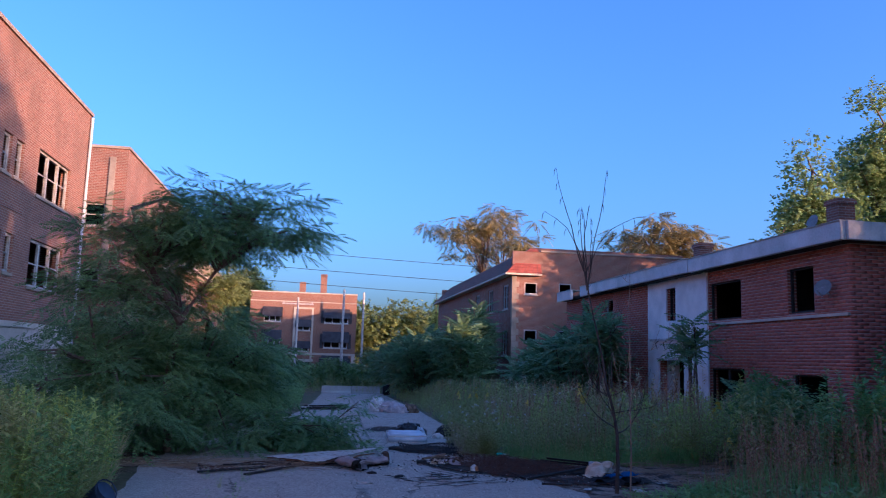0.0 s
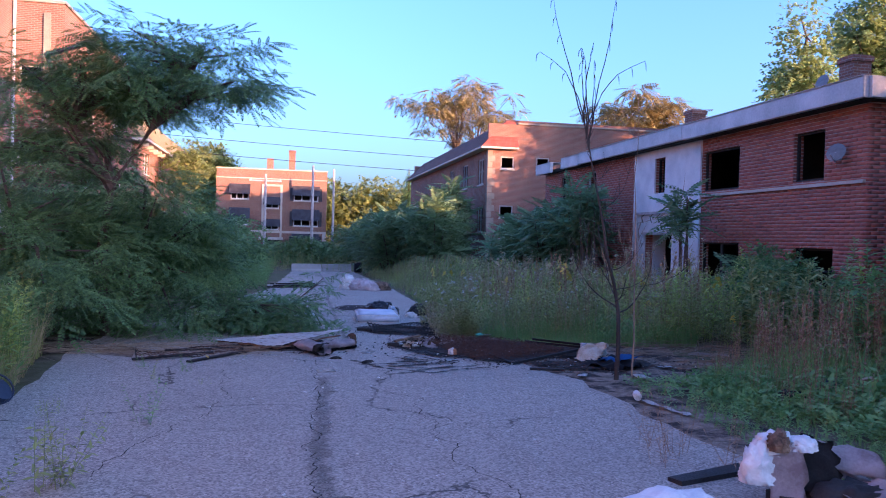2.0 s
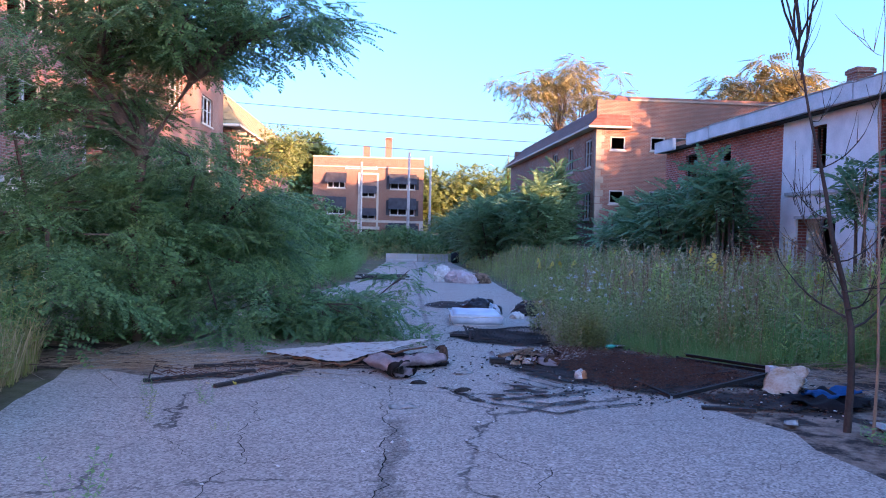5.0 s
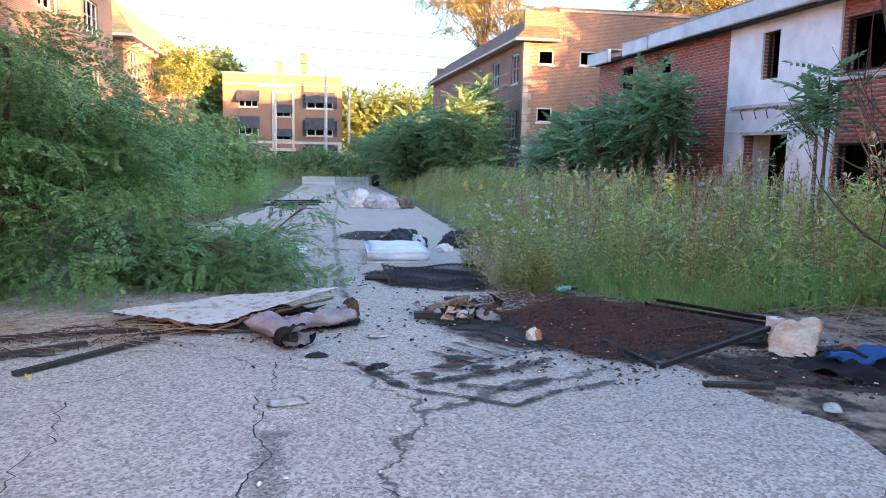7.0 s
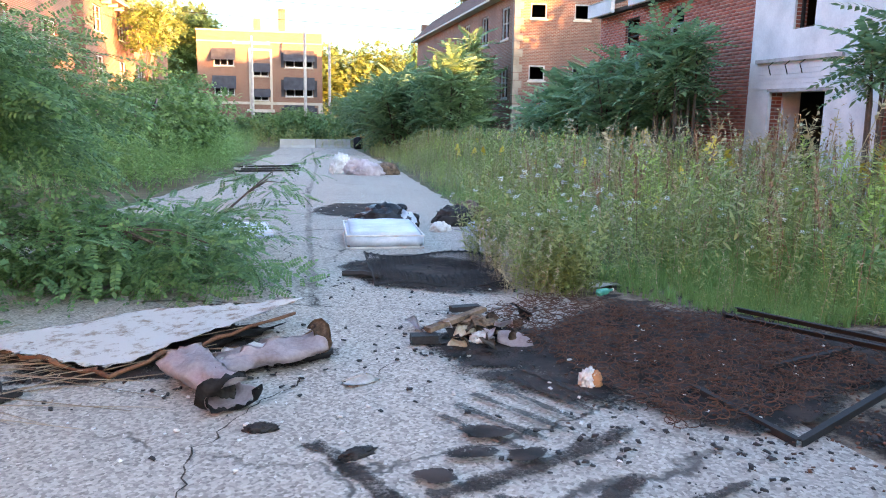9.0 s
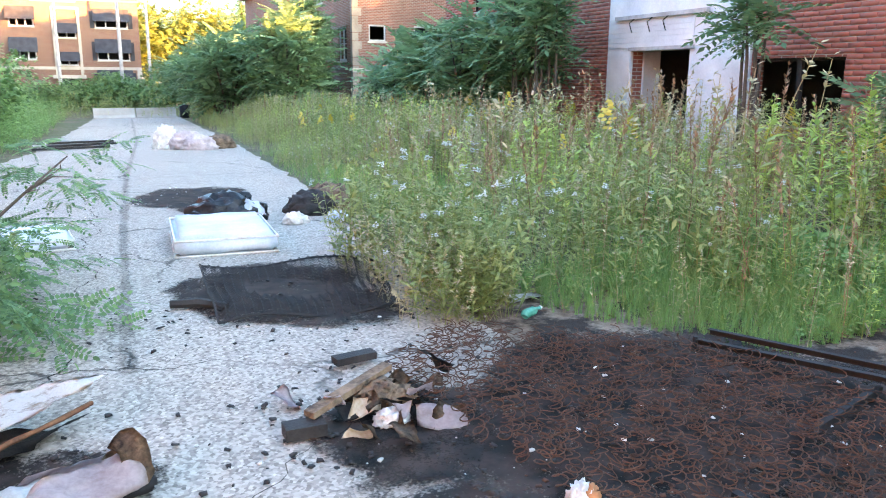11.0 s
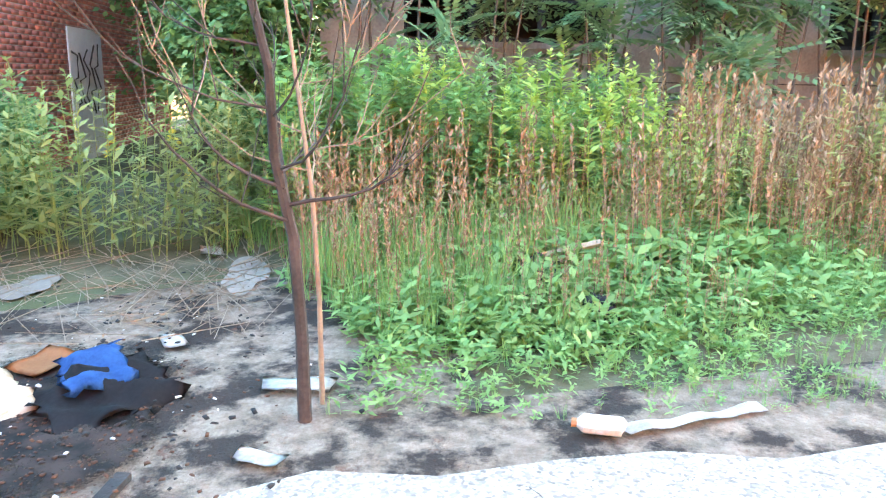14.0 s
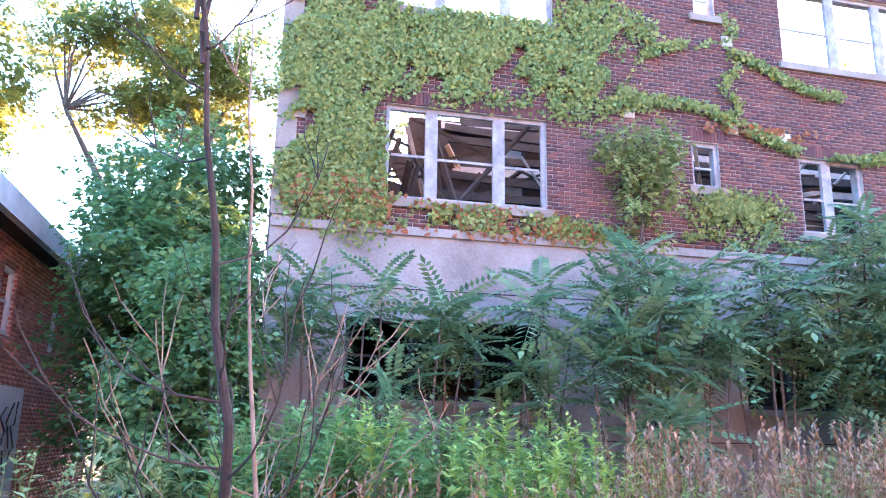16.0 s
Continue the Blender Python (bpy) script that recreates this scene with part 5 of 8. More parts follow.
cl = clumps_in(R, 12, (12.7, 0.2, 5.6), (0.35, 0.7, 1.2), 0.4, 1.0)
tree("sapling", "slim pale green sapling against the brick", (12.7, 0.2, 0), [[(12.7, 0.2, 0), (12.7, 0.2, 3), (12.7, 0.2, 6.4)]], cl, 420, SPRAY, 0.34, WEED_GREEN, seed=91, trunk=0.03, limb=0.012)


# far woods, spruce
v, f = crown(np.random.default_rng(5), clumps_in(np.random.default_rng(6), 70, (14, 104, 4.6), (26, 6, 4.6), 2.6, 0.9), 7000, SPRAY, 1.45)
tagged(new("far_trees", raw_mesh("far_trees", v, f, LEAF_FAR)), "row of distant trees in evening sun", "trees", kind="stuff")
v, f = crown(np.random.default_rng(8), clumps_in(np.random.default_rng(9), 26, (-9, 100, 8.5), (5, 5, 4.5), 2.2, 0.9), 3500, SPRAY, 1.2)
tagged(new("far_trees", raw_mesh("far_trees", v, f, LEAF_FAR)), "distant trees over the roofs", "trees", kind="stuff")
v, f = crown(np.random.default_rng(12), clumps_in(np.random.default_rng(13), 30, (9.5, 74, 0.8), (6, 6, 2.0), 1.4, 0.9), 4000, SPRAY, 0.8)
tagged(new("far_shrubs", raw_mesh("far_shrubs", v, f, LEAF_DARK)), "dark shrubs beyond the barriers", "shrubs", kind="stuff")
v, f = crown(np.random.default_rng(14), clumps_in(np.random.default_rng(15), 24, (0.0, 70, 0.1), (7, 5, 0.9), 1.1, 0.8), 3000, SPRAY, 0.7)
tagged(new("far_shrubs", raw_mesh("far_shrubs", v, f, LEAF_MID)), "weedy shrubs beyond the barriers", "shrubs", kind="stuff")
sp = thing("spruce_tree", "distant dark spruce with layered boughs", "tree", (15.3, 90, -1.4))
part("trunk", tube(bmesh.new(), [(15.3, 90, -1.4), (15.3, 90, 10.3)], [0.2, 0.03], 6), BARK, sp)
rng = np.random.default_rng(17)
n = 900
t = rng.uniform(0, 1, n) ** 0.8
yaw = rng.uniform(0, 6.28, n)
at = np.stack([15.3 + 0 * t, 90 + 0 * t, 10.2 - 11 * t], -1)
v, f = scatter(*FROND, at, turns(yaw, rng.uniform(0.1, 0.5, n), rng.normal(0, 0.2, n)), 0.3 + 2.6 * t)
ob = new("crown", raw_mesh("crown", v, f, LEAF_DARK)); ob.parent = sp
local(sp)


# ---- the bare dead trees by the lane ----
def bare_tree(base, height, lean, mat, seed, label, r0=0.05, fork=0.75, branches=9, fan=0):
    """A slim dead tree: a trunk that forks low, branches that sweep up, thin twigs."""
    t = thing("dead_tree", label, "tree", base)
    rr = random.Random(seed)
    b = Vector(base)
    top = b + Vector((lean[0], lean[1], height))
    f0 = b + Vector((0.02, 0.03, fork))
    spine = [b, b.lerp(f0, 0.5) + Vector((0.012, -0.01, 0)), f0] + [f0.lerp(top, k / 7) + Vector((rr.uniform(-0.025, 0.025), rr.uniform(-0.025, 0.025), 0)) for k in range(1, 8)]
    part("trunk", tube(bmesh.new(), spine, [r0, r0 * 0.88, r0 * 0.8] + [r0 * (0.68 - 0.085 * k) for k in range(7)], 8), mat, t)
    for i in range(branches):
        s = 0.03 * i if i < 4 else rr.uniform(0.05, 0.85)
        o = f0.lerp(top, s)
        a = 2.4 * i + rr.uniform(-0.5, 0.5)
        ln = (height * rr.uniform(0.18, 0.34) if i < 4 else rr.uniform(0.5, 1.2)) * (1 - 0.45 * s)
        d = Vector((math.cos(a), math.sin(a), 0))
        rise = rr.uniform(0.25, 0.6) if i % 3 == 2 else rr.uniform(0.9, 1.8)
        p, q = o.copy(), []
        n = 8
        for k in range(n + 1):
            q.append(p.copy())
            w = k / n
            step = (d * (1.0 - 0.55 * w) + Vector((0, 0, rise * (0.25 + 1.1 * w)))).normalized() * ln / n
            p += step + Vector((rr.uniform(-1, 1), rr.uniform(-1, 1), rr.uniform(-1, 1))) * ln * 0.018
        r = r0 * (0.32 if i < 4 else 0.22) * (1 - 0.45 * s)
        br = part("branch", tube(bmesh.new(), q, [max(0.0025, r * (1 - 0.85 * k / n)) for k in range(n + 1)], 6), mat, t)
        for j in range(4):
            k = rr.randint(2, n - 1)
            v = q[k]
            e = ((q[k + 1] - q[k]).normalized() + Vector((rr.uniform(-1, 1), rr.uniform(-1, 1), rr.uniform(-0.3, 0.8))) * 0.9).normalized() * rr.uniform(0.12, 0.4)
            part("twig", tube(bmesh.new(), [v, v + e * 0.4 + Vector((0, 0, 0.015)), v + e * 0.75 + Vector((0.01, 0.01, 0.05)), v + e + Vector((0, 0, 0.1))], [0.0035, 0.003, 0.0022, 0.0015], 4), mat, br)
    for i in range(fan):
        a = 2.4 * i + 0.5
        ln = rr.uniform(1.1, 2.0)
        d = Vector((math.cos(a), 0.7 * math.sin(a), 0))
        o = f0.lerp(top, 0.82 + 0.18 * i / fan)
        w = rr.uniform(0.05, 0.36)
        q = [o + d * ln * (w * (k / 7) + 0.25 * (k / 7) ** 3 * (i % 2)) + Vector((rr.uniform(-0.02, 0.02), rr.uniform(-0.02, 0.02), ln * (k / 7) * (1 - 0.28 * (k / 7) * (i % 2)))) for k in range(8)]
        br = part("branch", tube(bmesh.new(), q, [0.011 * (1 - 0.75 * k / 7) for k in range(8)], 5), mat, t)
        for k in (5, 6, 7):
            v = q[k]
            part("twig", tube(bmesh.new(), [v, v + Vector((0.03 * d.x, 0.03, -0.04)), v + Vector((0.04 * d.x, 0.035, -0.13))], [0.003, 0.006, 0.002], 4), mat, br)
    local(t)
    return t


bare_tree((5.12, 6.05, 0.0), 3.5, (-0.42, 0.36), BARK_DEAD, 2, "thin leafless dark sapling at the lane's edge", 0.034, 0.9, 15, 8)
bare_tree((5.3, 5.97, 0.0), 3.9, (0.1, 0.28), BARK_PALE, 5, "thin leafless pale brown sapling beside a dark one", 0.014, 1.1, 8)


# ---- ivy on the wall ----
def ivy(name, label, ups, count, size, mat, seed):
    """Leaves in patches (y, z, ry, rz) on the ivy building's face."""
    rng = np.random.default_rng(seed)
    ups = np.asarray(ups, float)
    k = rng.choice(len(ups), count, p=(ups[:, 2] * ups[:, 3]) / (ups[:, 2] * ups[:, 3]).sum())
    a, r = rng.uniform(0, 6.28, count), np.sqrt(rng.uniform(0, 1, count)) * (1 + 0.15 * rng.normal(size=count))
    y, z = ups[k, 0] + r * np.cos(a) * ups[k, 2], ups[k, 1] + r * np.sin(a) * ups[k, 3]
    ok = np.ones(count, bool)
    for o in io:
        ok &= ~((y > o[0] + 0.03) & (y < o[1] - 0.03) & (z > o[2] + 0.05) & (z < o[3] - 0.02))
    # brick shows through in patches and between the trailing runners
    gap = np.sin(2.1 * y + 1.3 * z) * np.sin(1.7 * z - 1.2 * y + 1.0) + 0.55 * np.sin(5.3 * y + 2.0 * np.sin(2.0 * z)) * np.sin(6.1 * z + 1.4 * y) + 0.3 * np.sin(13 * y + 9 * z)
    ok &= gap + rng.normal(0, 0.25, count) > -0.5
    y, z = y[ok], z[ok]
    n = len(y)
    at = np.stack([IX - rng.uniform(0.02, 0.16, n), y, z], -1)
    tv = np.array([[0, 0, 0.15], [-0.12, 0.55, -0.1], [0.02, 0.0, -0.75], [-0.12, -0.55, -0.1]])
    v, f = scatter(tv, np.array([[0, 1, 2, 3]]), at, turns(rng.normal(0, 0.5, n), rng.normal(-0.25, 0.35, n), rng.normal(0, 0.7, n)), size * rng.uniform(0.6, 1.3, n))
    return tagged(new(name, raw_mesh(name, v, f, mat)), label, "ivy", kind="stuff")


patches = [(3.4, 7.75, 2.7, 0.85), (1.5, 8.2, 1.5, 0.75), (5.1, 7.6, 0.95, 1.6), (5.2, 5.6, 0.8, 0.95), (-1.9, 5.45, 1.0, 0.42), (0.3, 8.7, 0.8, 0.4), (5.0, 8.2, 1.0, 2.6), (5.72, 8.0, 0.3, 2.9), (5.75, 6.8, 0.28, 2.2), (5.8, 8.2, 0.22, 2.6), (5.1, 6.0, 0.7, 1.3), (3.2, 7.7, 2.0, 0.75), (2.6, 8.2, 1.6, 0.4), (1.2, 7.5, 1.0, 0.7), (0.6, 8.2, 0.5, 0.7), (4.7, 5.3, 0.9, 0.9), (0.2, 7.3, 0.6, 0.25), (3.3, 10.5, 2.6, 0.35), (4.85, 9.8, 0.7, 1.0), (0.8, 9.3, 0.5, 0.8)]
rr = random.Random(31)
for i in range(46):
    f_ = i / 45
    patches.append((0.4 - 6.0 * f_, 7.25 - 0.55 * f_ + 0.25 * math.sin(7 * f_), 0.16, 0.12))
    patches.append((-0.2 - 4.0 * f_, 8.25 + 0.35 * math.sin(5 * f_), 0.12, 0.1))
for i in range(20):
    patches.append((-1.9 + 0.15 * math.sin(i), 6.9 + 0.12 * i, 0.1, 0.12))
    patches.append((-1.4 - 0.05 * i, 5.5 + 0.1 * math.sin(i * 0.7), 0.2, 0.18))
    patches.append((-0.9 - 0.2 * i, 4.95 + 0.08 * math.sin(i), 0.15, 0.1))
ivy("ivy", "green and yellowing ivy matted over the brick", patches, 60000, 0.066, LEAF_IVY, 1)
ivy("ivy", "reddening ivy along the window sill", [(3.0, 5.0, 1.7, 0.2), (1.2, 4.85, 0.8, 0.16), (5.0, 5.2, 0.9, 0.3), (3.0, 4.72, 2.2, 0.1)] + [(-1.5 - 0.3 * i, 7.0, 0.2, 0.12) for i in range(8)], 1900, 0.08, LEAF_IVY_RED, 2)
ivy("ivy", "green ivy hanging below the window sill", [(2.9, 4.95, 2.0, 0.22), (1.0, 4.8, 0.8, 0.2), (5.7, 8.0, 0.3, 2.8), (3.4, 8.0, 2.4, 0.25), (5.6, 5.5, 0.35, 0.6), (3.2, 4.95, 2.3, 0.18)], 8000, 0.07, LEAF_IVY, 3)


# ---- weeds ----
def stem_weed(leaves, height=1.0, leaf=0.14, width=0.014, top=0.0, seed=0, spire=0.82, plume=0.06):
    """An upright weed one metre tall: a stem, narrow leaves, and a plume of small ones at the top."""
    r = random.Random(seed)
    V, F = [], []
    def quad(a, b, c, d):
        n = len(V)
        V.extend(map(np.asarray, (a, b, c, d)))
        F.append([n, n + 1, n + 2, n + 3])
    for w in ((0.004, 0), (0, 0.004)):
        quad((-w[0], -w[1], 0), (w[0], w[1], 0), (w[0] * 0.5 + 0.04, w[1] * 0.5, 1), (-w[0] * 0.5 + 0.04, -w[1] * 0.5, 1))
    for i in range(leaves):
        t = 0.12 + 0.85 * i / leaves
        a = i * 2.4 + r.uniform(-0.3, 0.3)
        d = np.array([math.cos(a), math.sin(a), r.uniform(0.0, 0.7)])
        V4 = quad_leaf(np.array([0.04 * t, 0, t]), d, np.array([-math.sin(a), math.cos(a), 0]), leaf * (1.15 - 0.6 * t) * r.uniform(0.7, 1.2), width)
        quad(*V4)
    for i in range(int(top)):
        a = r.uniform(0, 6.28)
        z = spire + (1.02 - spire) * r.random()
        p = np.array([0.04, 0, z])
        d = np.array([math.cos(a), math.sin(a), r.uniform(0.1, 0.9) + (0.9 if plume < 0.05 else 0.0)])
        quad(*quad_leaf(p, d, np.array([-math.sin(a), math.cos(a), 0]), min(plume, 0.1 * (1.15 - z) + 0.025), 0.011 if plume > 0.05 else 0.008))
    return np.array(V), np.array(F)


def tuft(blades=7, seed=0, wide=0.006, lean=0.35):
    r = random.Random(seed)
    V, F = [], []
    for _ in range(blades):
        a, l, h = r.uniform(0, 6.28), r.uniform(0.1, lean), r.uniform(0.6, 1.0)
        d, s = np.array([math.cos(a), math.sin(a), 0]), np.array([-math.sin(a), math.cos(a), 0])
        o = np.array([r.uniform(-0.06, 0.06), r.uniform(-0.06, 0.06), 0])
        m = o + d * l * 0.35 * h + np.array([0, 0, 0.6 * h])
        e = o + d * l * h + np.array([0, 0, h])
        n = len(V)
        V += [o - s * wide, o + s * wide, m + s * wide * 0.8, m - s * wide * 0.8, e, e]
        V[-1] = e + s * 0.0005
        F += [[n, n + 1, n + 2, n + 3], [n + 3, n + 2, n + 5, n + 4]]
    return np.array(V), np.array(F)


def flower_head(seed=0, n=10, w=0.05):
    r = random.Random(seed)
    V, F = [], []
    for _ in range(n):
        x, y = r.uniform(-w, w), r.uniform(-w, w)
        s, k = w * 0.35, len(V)
        z = 1.0 + r.uniform(-0.02, 0.02)
        V += [np.array(p) for p in ((x - s, y - s, z), (x + s, y - s, z + 0.01), (x + s, y + s, z), (x - s, y + s, z + 0.01))]
        F.append([k, k + 1, k + 2, k + 3])
    return np.array(V), np.array(F)


def plume_head(seed=0, n=14):
    r = random.Random(seed)
    V, F = [], []
    for _ in range(n):
        z = 0.8 + 0.25 * r.random()
        a = r.uniform(0, 6.28)
        rad = 0.09 * (1.07 - z) / 0.25
        x, y, s, k = rad * math.cos(a) + 0.035, rad * math.sin(a), 0.022, len(V)
        V += [np.array(p) for p in ((x - s, y - s, z), (x + s, y - s, z + 0.02), (x + s, y + s, z + 0.03), (x - s, y + s, z))]
        F.append([k, k + 1, k + 2, k + 3])
    return np.array(V), np.array(F)


def field(name, label, areas, template_fn, count, height, mat, seed, tilt=0.12, keep=None, variants=3, density=None):
    """Plants over areas (x0, x1, y0, y1), thinned by patchy noise."""
    rng = np.random.default_rng(seed)
    areas = np.asarray(areas, float)
    size = (areas[:, 1] - areas[:, 0]) * (areas[:, 3] - areas[:, 2])
    k = rng.choice(len(areas), count * 2, p=size / size.sum())
    x = rng.uniform(areas[k, 0], areas[k, 1])
    y = rng.uniform(areas[k, 2], areas[k, 3])
    patch = np.sin(1.3 * x + seed) * np.sin(1.1 * y + 2 * seed) + 0.6 * np.sin(2.9 * x - 1.7 * y + seed)
    ok = patch + rng.normal(0, 0.7, len(x)) > -0.25
    if keep is not None:
        ok &= keep(x, y)
    x, y = x[ok][:count], y[ok][:count]
    h = rng.uniform(*height, len(x)) * (0.8 + 0.3 * np.sin(0.9 * x + 0.7 * y + seed))
    if keep is off_lane:
        h = h * np.clip(0.32 + (x - np.interp(y, [-12, 5, 8, 9.5, 11, 18, 27, 50], [4.9, 5.3, 6.0, 5.3, 4.2, 4.7, 5.2, 5.7])) / 3.2, 0.32, 1.0)
    pieces = []
    for i in range(variants):
        s = slice(i, None, variants)
        n = len(x[s])
        at = np.stack([x[s], y[s], ground_z(x[s], y[s])], -1)
        pieces.append(scatter(*template_fn(i), at, turns(rng.uniform(0, 6.28, n), rng.normal(0, tilt, n), rng.normal(0, tilt, n)), h[s]))
    return tagged(new(name, raw_mesh(name, *join(pieces), mat)), label, "weeds", kind="stuff")


def off_lane(x, y):
    """Right of the lane, clear of the dirt patch, slabs and walls."""
    edge = np.interp(y, [-12, 0, 5, 6.5, 8, 9.5, 11, 13, 15, 18, 27, 50], [4.75, 4.75, 4.95, 5.3, 6.0, 5.2, 4.2, 4.1, 4.4, 4.7, 5.2, 5.7])
    dirt = ((x - 6.0) / 2.0) ** 2 + ((y - 7.5) / 1.7) ** 2 < 1
    slab_ = (((x - 7.9) / 0.7) ** 2 + ((y - 6.6) / 0.45) ** 2 < 1) | (((x - 7.7) / 0.5) ** 2 + ((y - 8.2) / 0.4) ** 2 < 1)
    return (x > edge) & ~dirt & ~slab_ & (x < np.where(y > 9.5, 12.2, 12.9)) & ~((x > 13) & (y > 8))


RIGHT = [(4.2, 12.3, 9.2, 24), (4.6, 12.3, 24, 44)]
golden = lambda i: stem_weed(16, leaf=0.17, width=0.019, top=9, seed=i)
field("tall_weeds", "waist-high green goldenrod and wild grasses", RIGHT, golden, 6500, (0.7, 1.3), WEED_GREEN, 1, keep=off_lane)
field("tall_weeds", "pale lime goldenrod in drifts among the grasses", RIGHT, golden, 1500, (0.8, 1.35), WEED_LIME, 37, keep=off_lane)
field("dry_weeds", "straw-coloured seed stalks standing in the weeds", RIGHT, lambda i: stem_weed(7, leaf=0.09, width=0.01, top=10, seed=10 + i), 2600, (0.8, 1.4), WEED_STRAW, 2, keep=off_lane)
field("brown_weeds", "rusty brown dock stalks in the weeds", RIGHT, lambda i: stem_weed(8, leaf=0.07, width=0.01, top=22, spire=0.5, seed=20 + i, plume=0.03), 700, (0.8, 1.5), WEED_BROWN, 3, keep=off_lane)
field("grass", "long green grass at the lane's edge", [(4.2, 7.5, 9.0, 13), (4.2, 6.0, 13, 24), (4.7, 11, -3, 7)], lambda i: tuft(7, i, 0.009), 6800, (0.35, 0.75), WEED_BRIGHT, 4, keep=off_lane)
field("herb_carpet", "bright green broad-leaved herbs and grass carpeting the verge", [(4.75, 8.0, 2.2, 6.6), (5.2, 7.6, 9.2, 11.5), (4.75, 10, -3, 2.2)], lambda i: stem_weed(9, leaf=0.55, width=0.09, seed=30 + i), 6200, (0.22, 0.46), WEED_BRIGHT, 5, 0.3, keep=off_lane)
SOUTH = [(7.6, 11.2, -3.0, 6.2), (5.4, 11.0, -9, -2.0)]
field("brown_weeds", "tall rust-brown dead stalks crowded together", [(7.2, 10.5, -2.5, 3.6), (5.4, 9.5, -9, -1.5)], lambda i: stem_weed(7, leaf=0.06, width=0.009, top=30, spire=0.45, seed=40 + i, plume=0.028), 1500, (1.0, 1.55), WEED_BROWN, 6, 0.07, keep=off_lane)
field("brown_weeds", "thin brown stalks among the herbs", [(6.0, 9.5, 3.0, 6.5)], lambda i: stem_weed(6, leaf=0.06, width=0.009, top=30, spire=0.45, seed=44 + i, plume=0.028), 420, (0.7, 1.3), WEED_BROWN, 16, 0.08, keep=off_lane)
field("tall_weeds", "yellow-green goldenrod along the wall", SOUTH + [(8.4, 10.8, 3.5, 9.3)], golden, 1900, (0.9, 1.6), WEED_GREEN, 7, keep=off_lane)
field("tall_weeds", "bright goldenrod shoots lit from above", [(8.2, 10.6, 1.5, 6.5)], lambda i: stem_weed(34, leaf=0.15, width=0.026, top=22, seed=50 + i), 260, (1.2, 1.8), WEED_BRIGHT, 8, 0.06, keep=off_lane)
def left_side(x, y):
    edge = np.interp(y, [-12, 0, 4, 6, 8.5, 9.5], [-2.6, -2.3, -2.0, -2.1, -2.6, -3.0])
    return x < edge
field("tall_weeds", "dense green goldenrod and vines beside the lane", [(-7.6, -2.0, -2, 9.6)], golden, 3600, (0.8, 1.7), WEED_GREEN, 9, keep=left_side)
field("tall_weeds", "bright leafy weeds spilling towards the lane", [(-6.5, -2.0, 0, 9.2)], golden, 1500, (0.6, 1.3), WEED_BRIGHT, 19, keep=left_side)
field("tall_weeds", "yellow-green weeds catching the light beside the lane", [(-6.5, -2.2, -1, 8.8)], golden, 900, (0.7, 1.35), WEED_LIME, 38, keep=left_side)
field("grass", "pale arching grass at the lane's edge", [(-3.6, -2.0, -2, 9.4)], lambda i: tuft(9, 60 + i, 0.006, 0.7), 900, (0.4, 0.85), WEED_STRAW, 10, keep=left_side)
field("grass", "green grass along the lane's edge", [(-3.4, -2.0, 0, 9.4)], lambda i: tuft(9, 63 + i, 0.008, 0.6), 900, (0.3, 0.7), WEED_GREEN, 11, keep=left_side)
field("tall_weeds", "sunlit weeds beside the far stretch of lane", [(-5.5, 0.0, 20, 48)], golden, 2600, (0.7, 1.3), WEED_BRIGHT, 12, keep=lambda x, y: x < np.interp(y, [18, 27, 50], [-1.3, 0.0, 1.0]))
field("tall_weeds", "weeds along the concrete barriers", [(-3, 12, 50.5, 56), (5.8, 11, 44, 50)], golden, 900, (0.6, 1.3), WEED_GREEN, 13)
for nm, lab, areas, n, hgt, mt, sd, fn, kp in (
    ("white_flowers", "white lacy flower heads above the weeds", [(4.2, 9, 9.5, 22)], 330, (0.7, 1.15), FLOWER_WHITE, 21, lambda i: flower_head(i, 10, 0.026), off_lane),
    ("white_flowers", "white flower heads by the lane", [(-5, -2.3, 1, 9)], 70, (0.6, 1.1), FLOWER_WHITE, 22, lambda i: flower_head(i, 10, 0.026), left_side),
    ("yellow_flowers", "yellow goldenrod plumes", [(6, 11, 7, 30)], 60, (0.9, 1.4), FLOWER_YELLOW, 23, lambda i: plume_head(i, 22), off_lane),
    ("yellow_flowers", "small yellow goldenrod plumes near the thicket", [(-4.5, -3.0, 4, 9.3)], 9, (0.8, 1.15), FLOWER_YELLOW, 24, lambda i: plume_head(i, 12), left_side)):
    field(nm, lab, areas, fn, n, hgt, mt, sd, 0.1, keep=kp)
# the tall bunch that leans over the spring frame
field("weed_clump", "tall dry weed clump at the asphalt edge", [(3.55, 4.3, 10.4, 12.2)], lambda i: stem_weed(14, leaf=0.11, width=0.011, top=16, seed=70 + i), 110, (0.7, 1.2), WEED_STRAW, 25, 0.25)
field("weed_clump", "green stems in the dry clump", [(3.6, 4.4, 10.4, 12.6)], golden, 260, (0.6, 1.15), WEED_GREEN, 26, 0.2)
field("white_flowers", "white lacy flower heads on the clump at the asphalt edge", [(3.5, 4.8, 10.3, 13.0)], lambda i: flower_head(i, 10, 0.026), 70, (0.6, 1.05), FLOWER_WHITE, 27, 0.15)

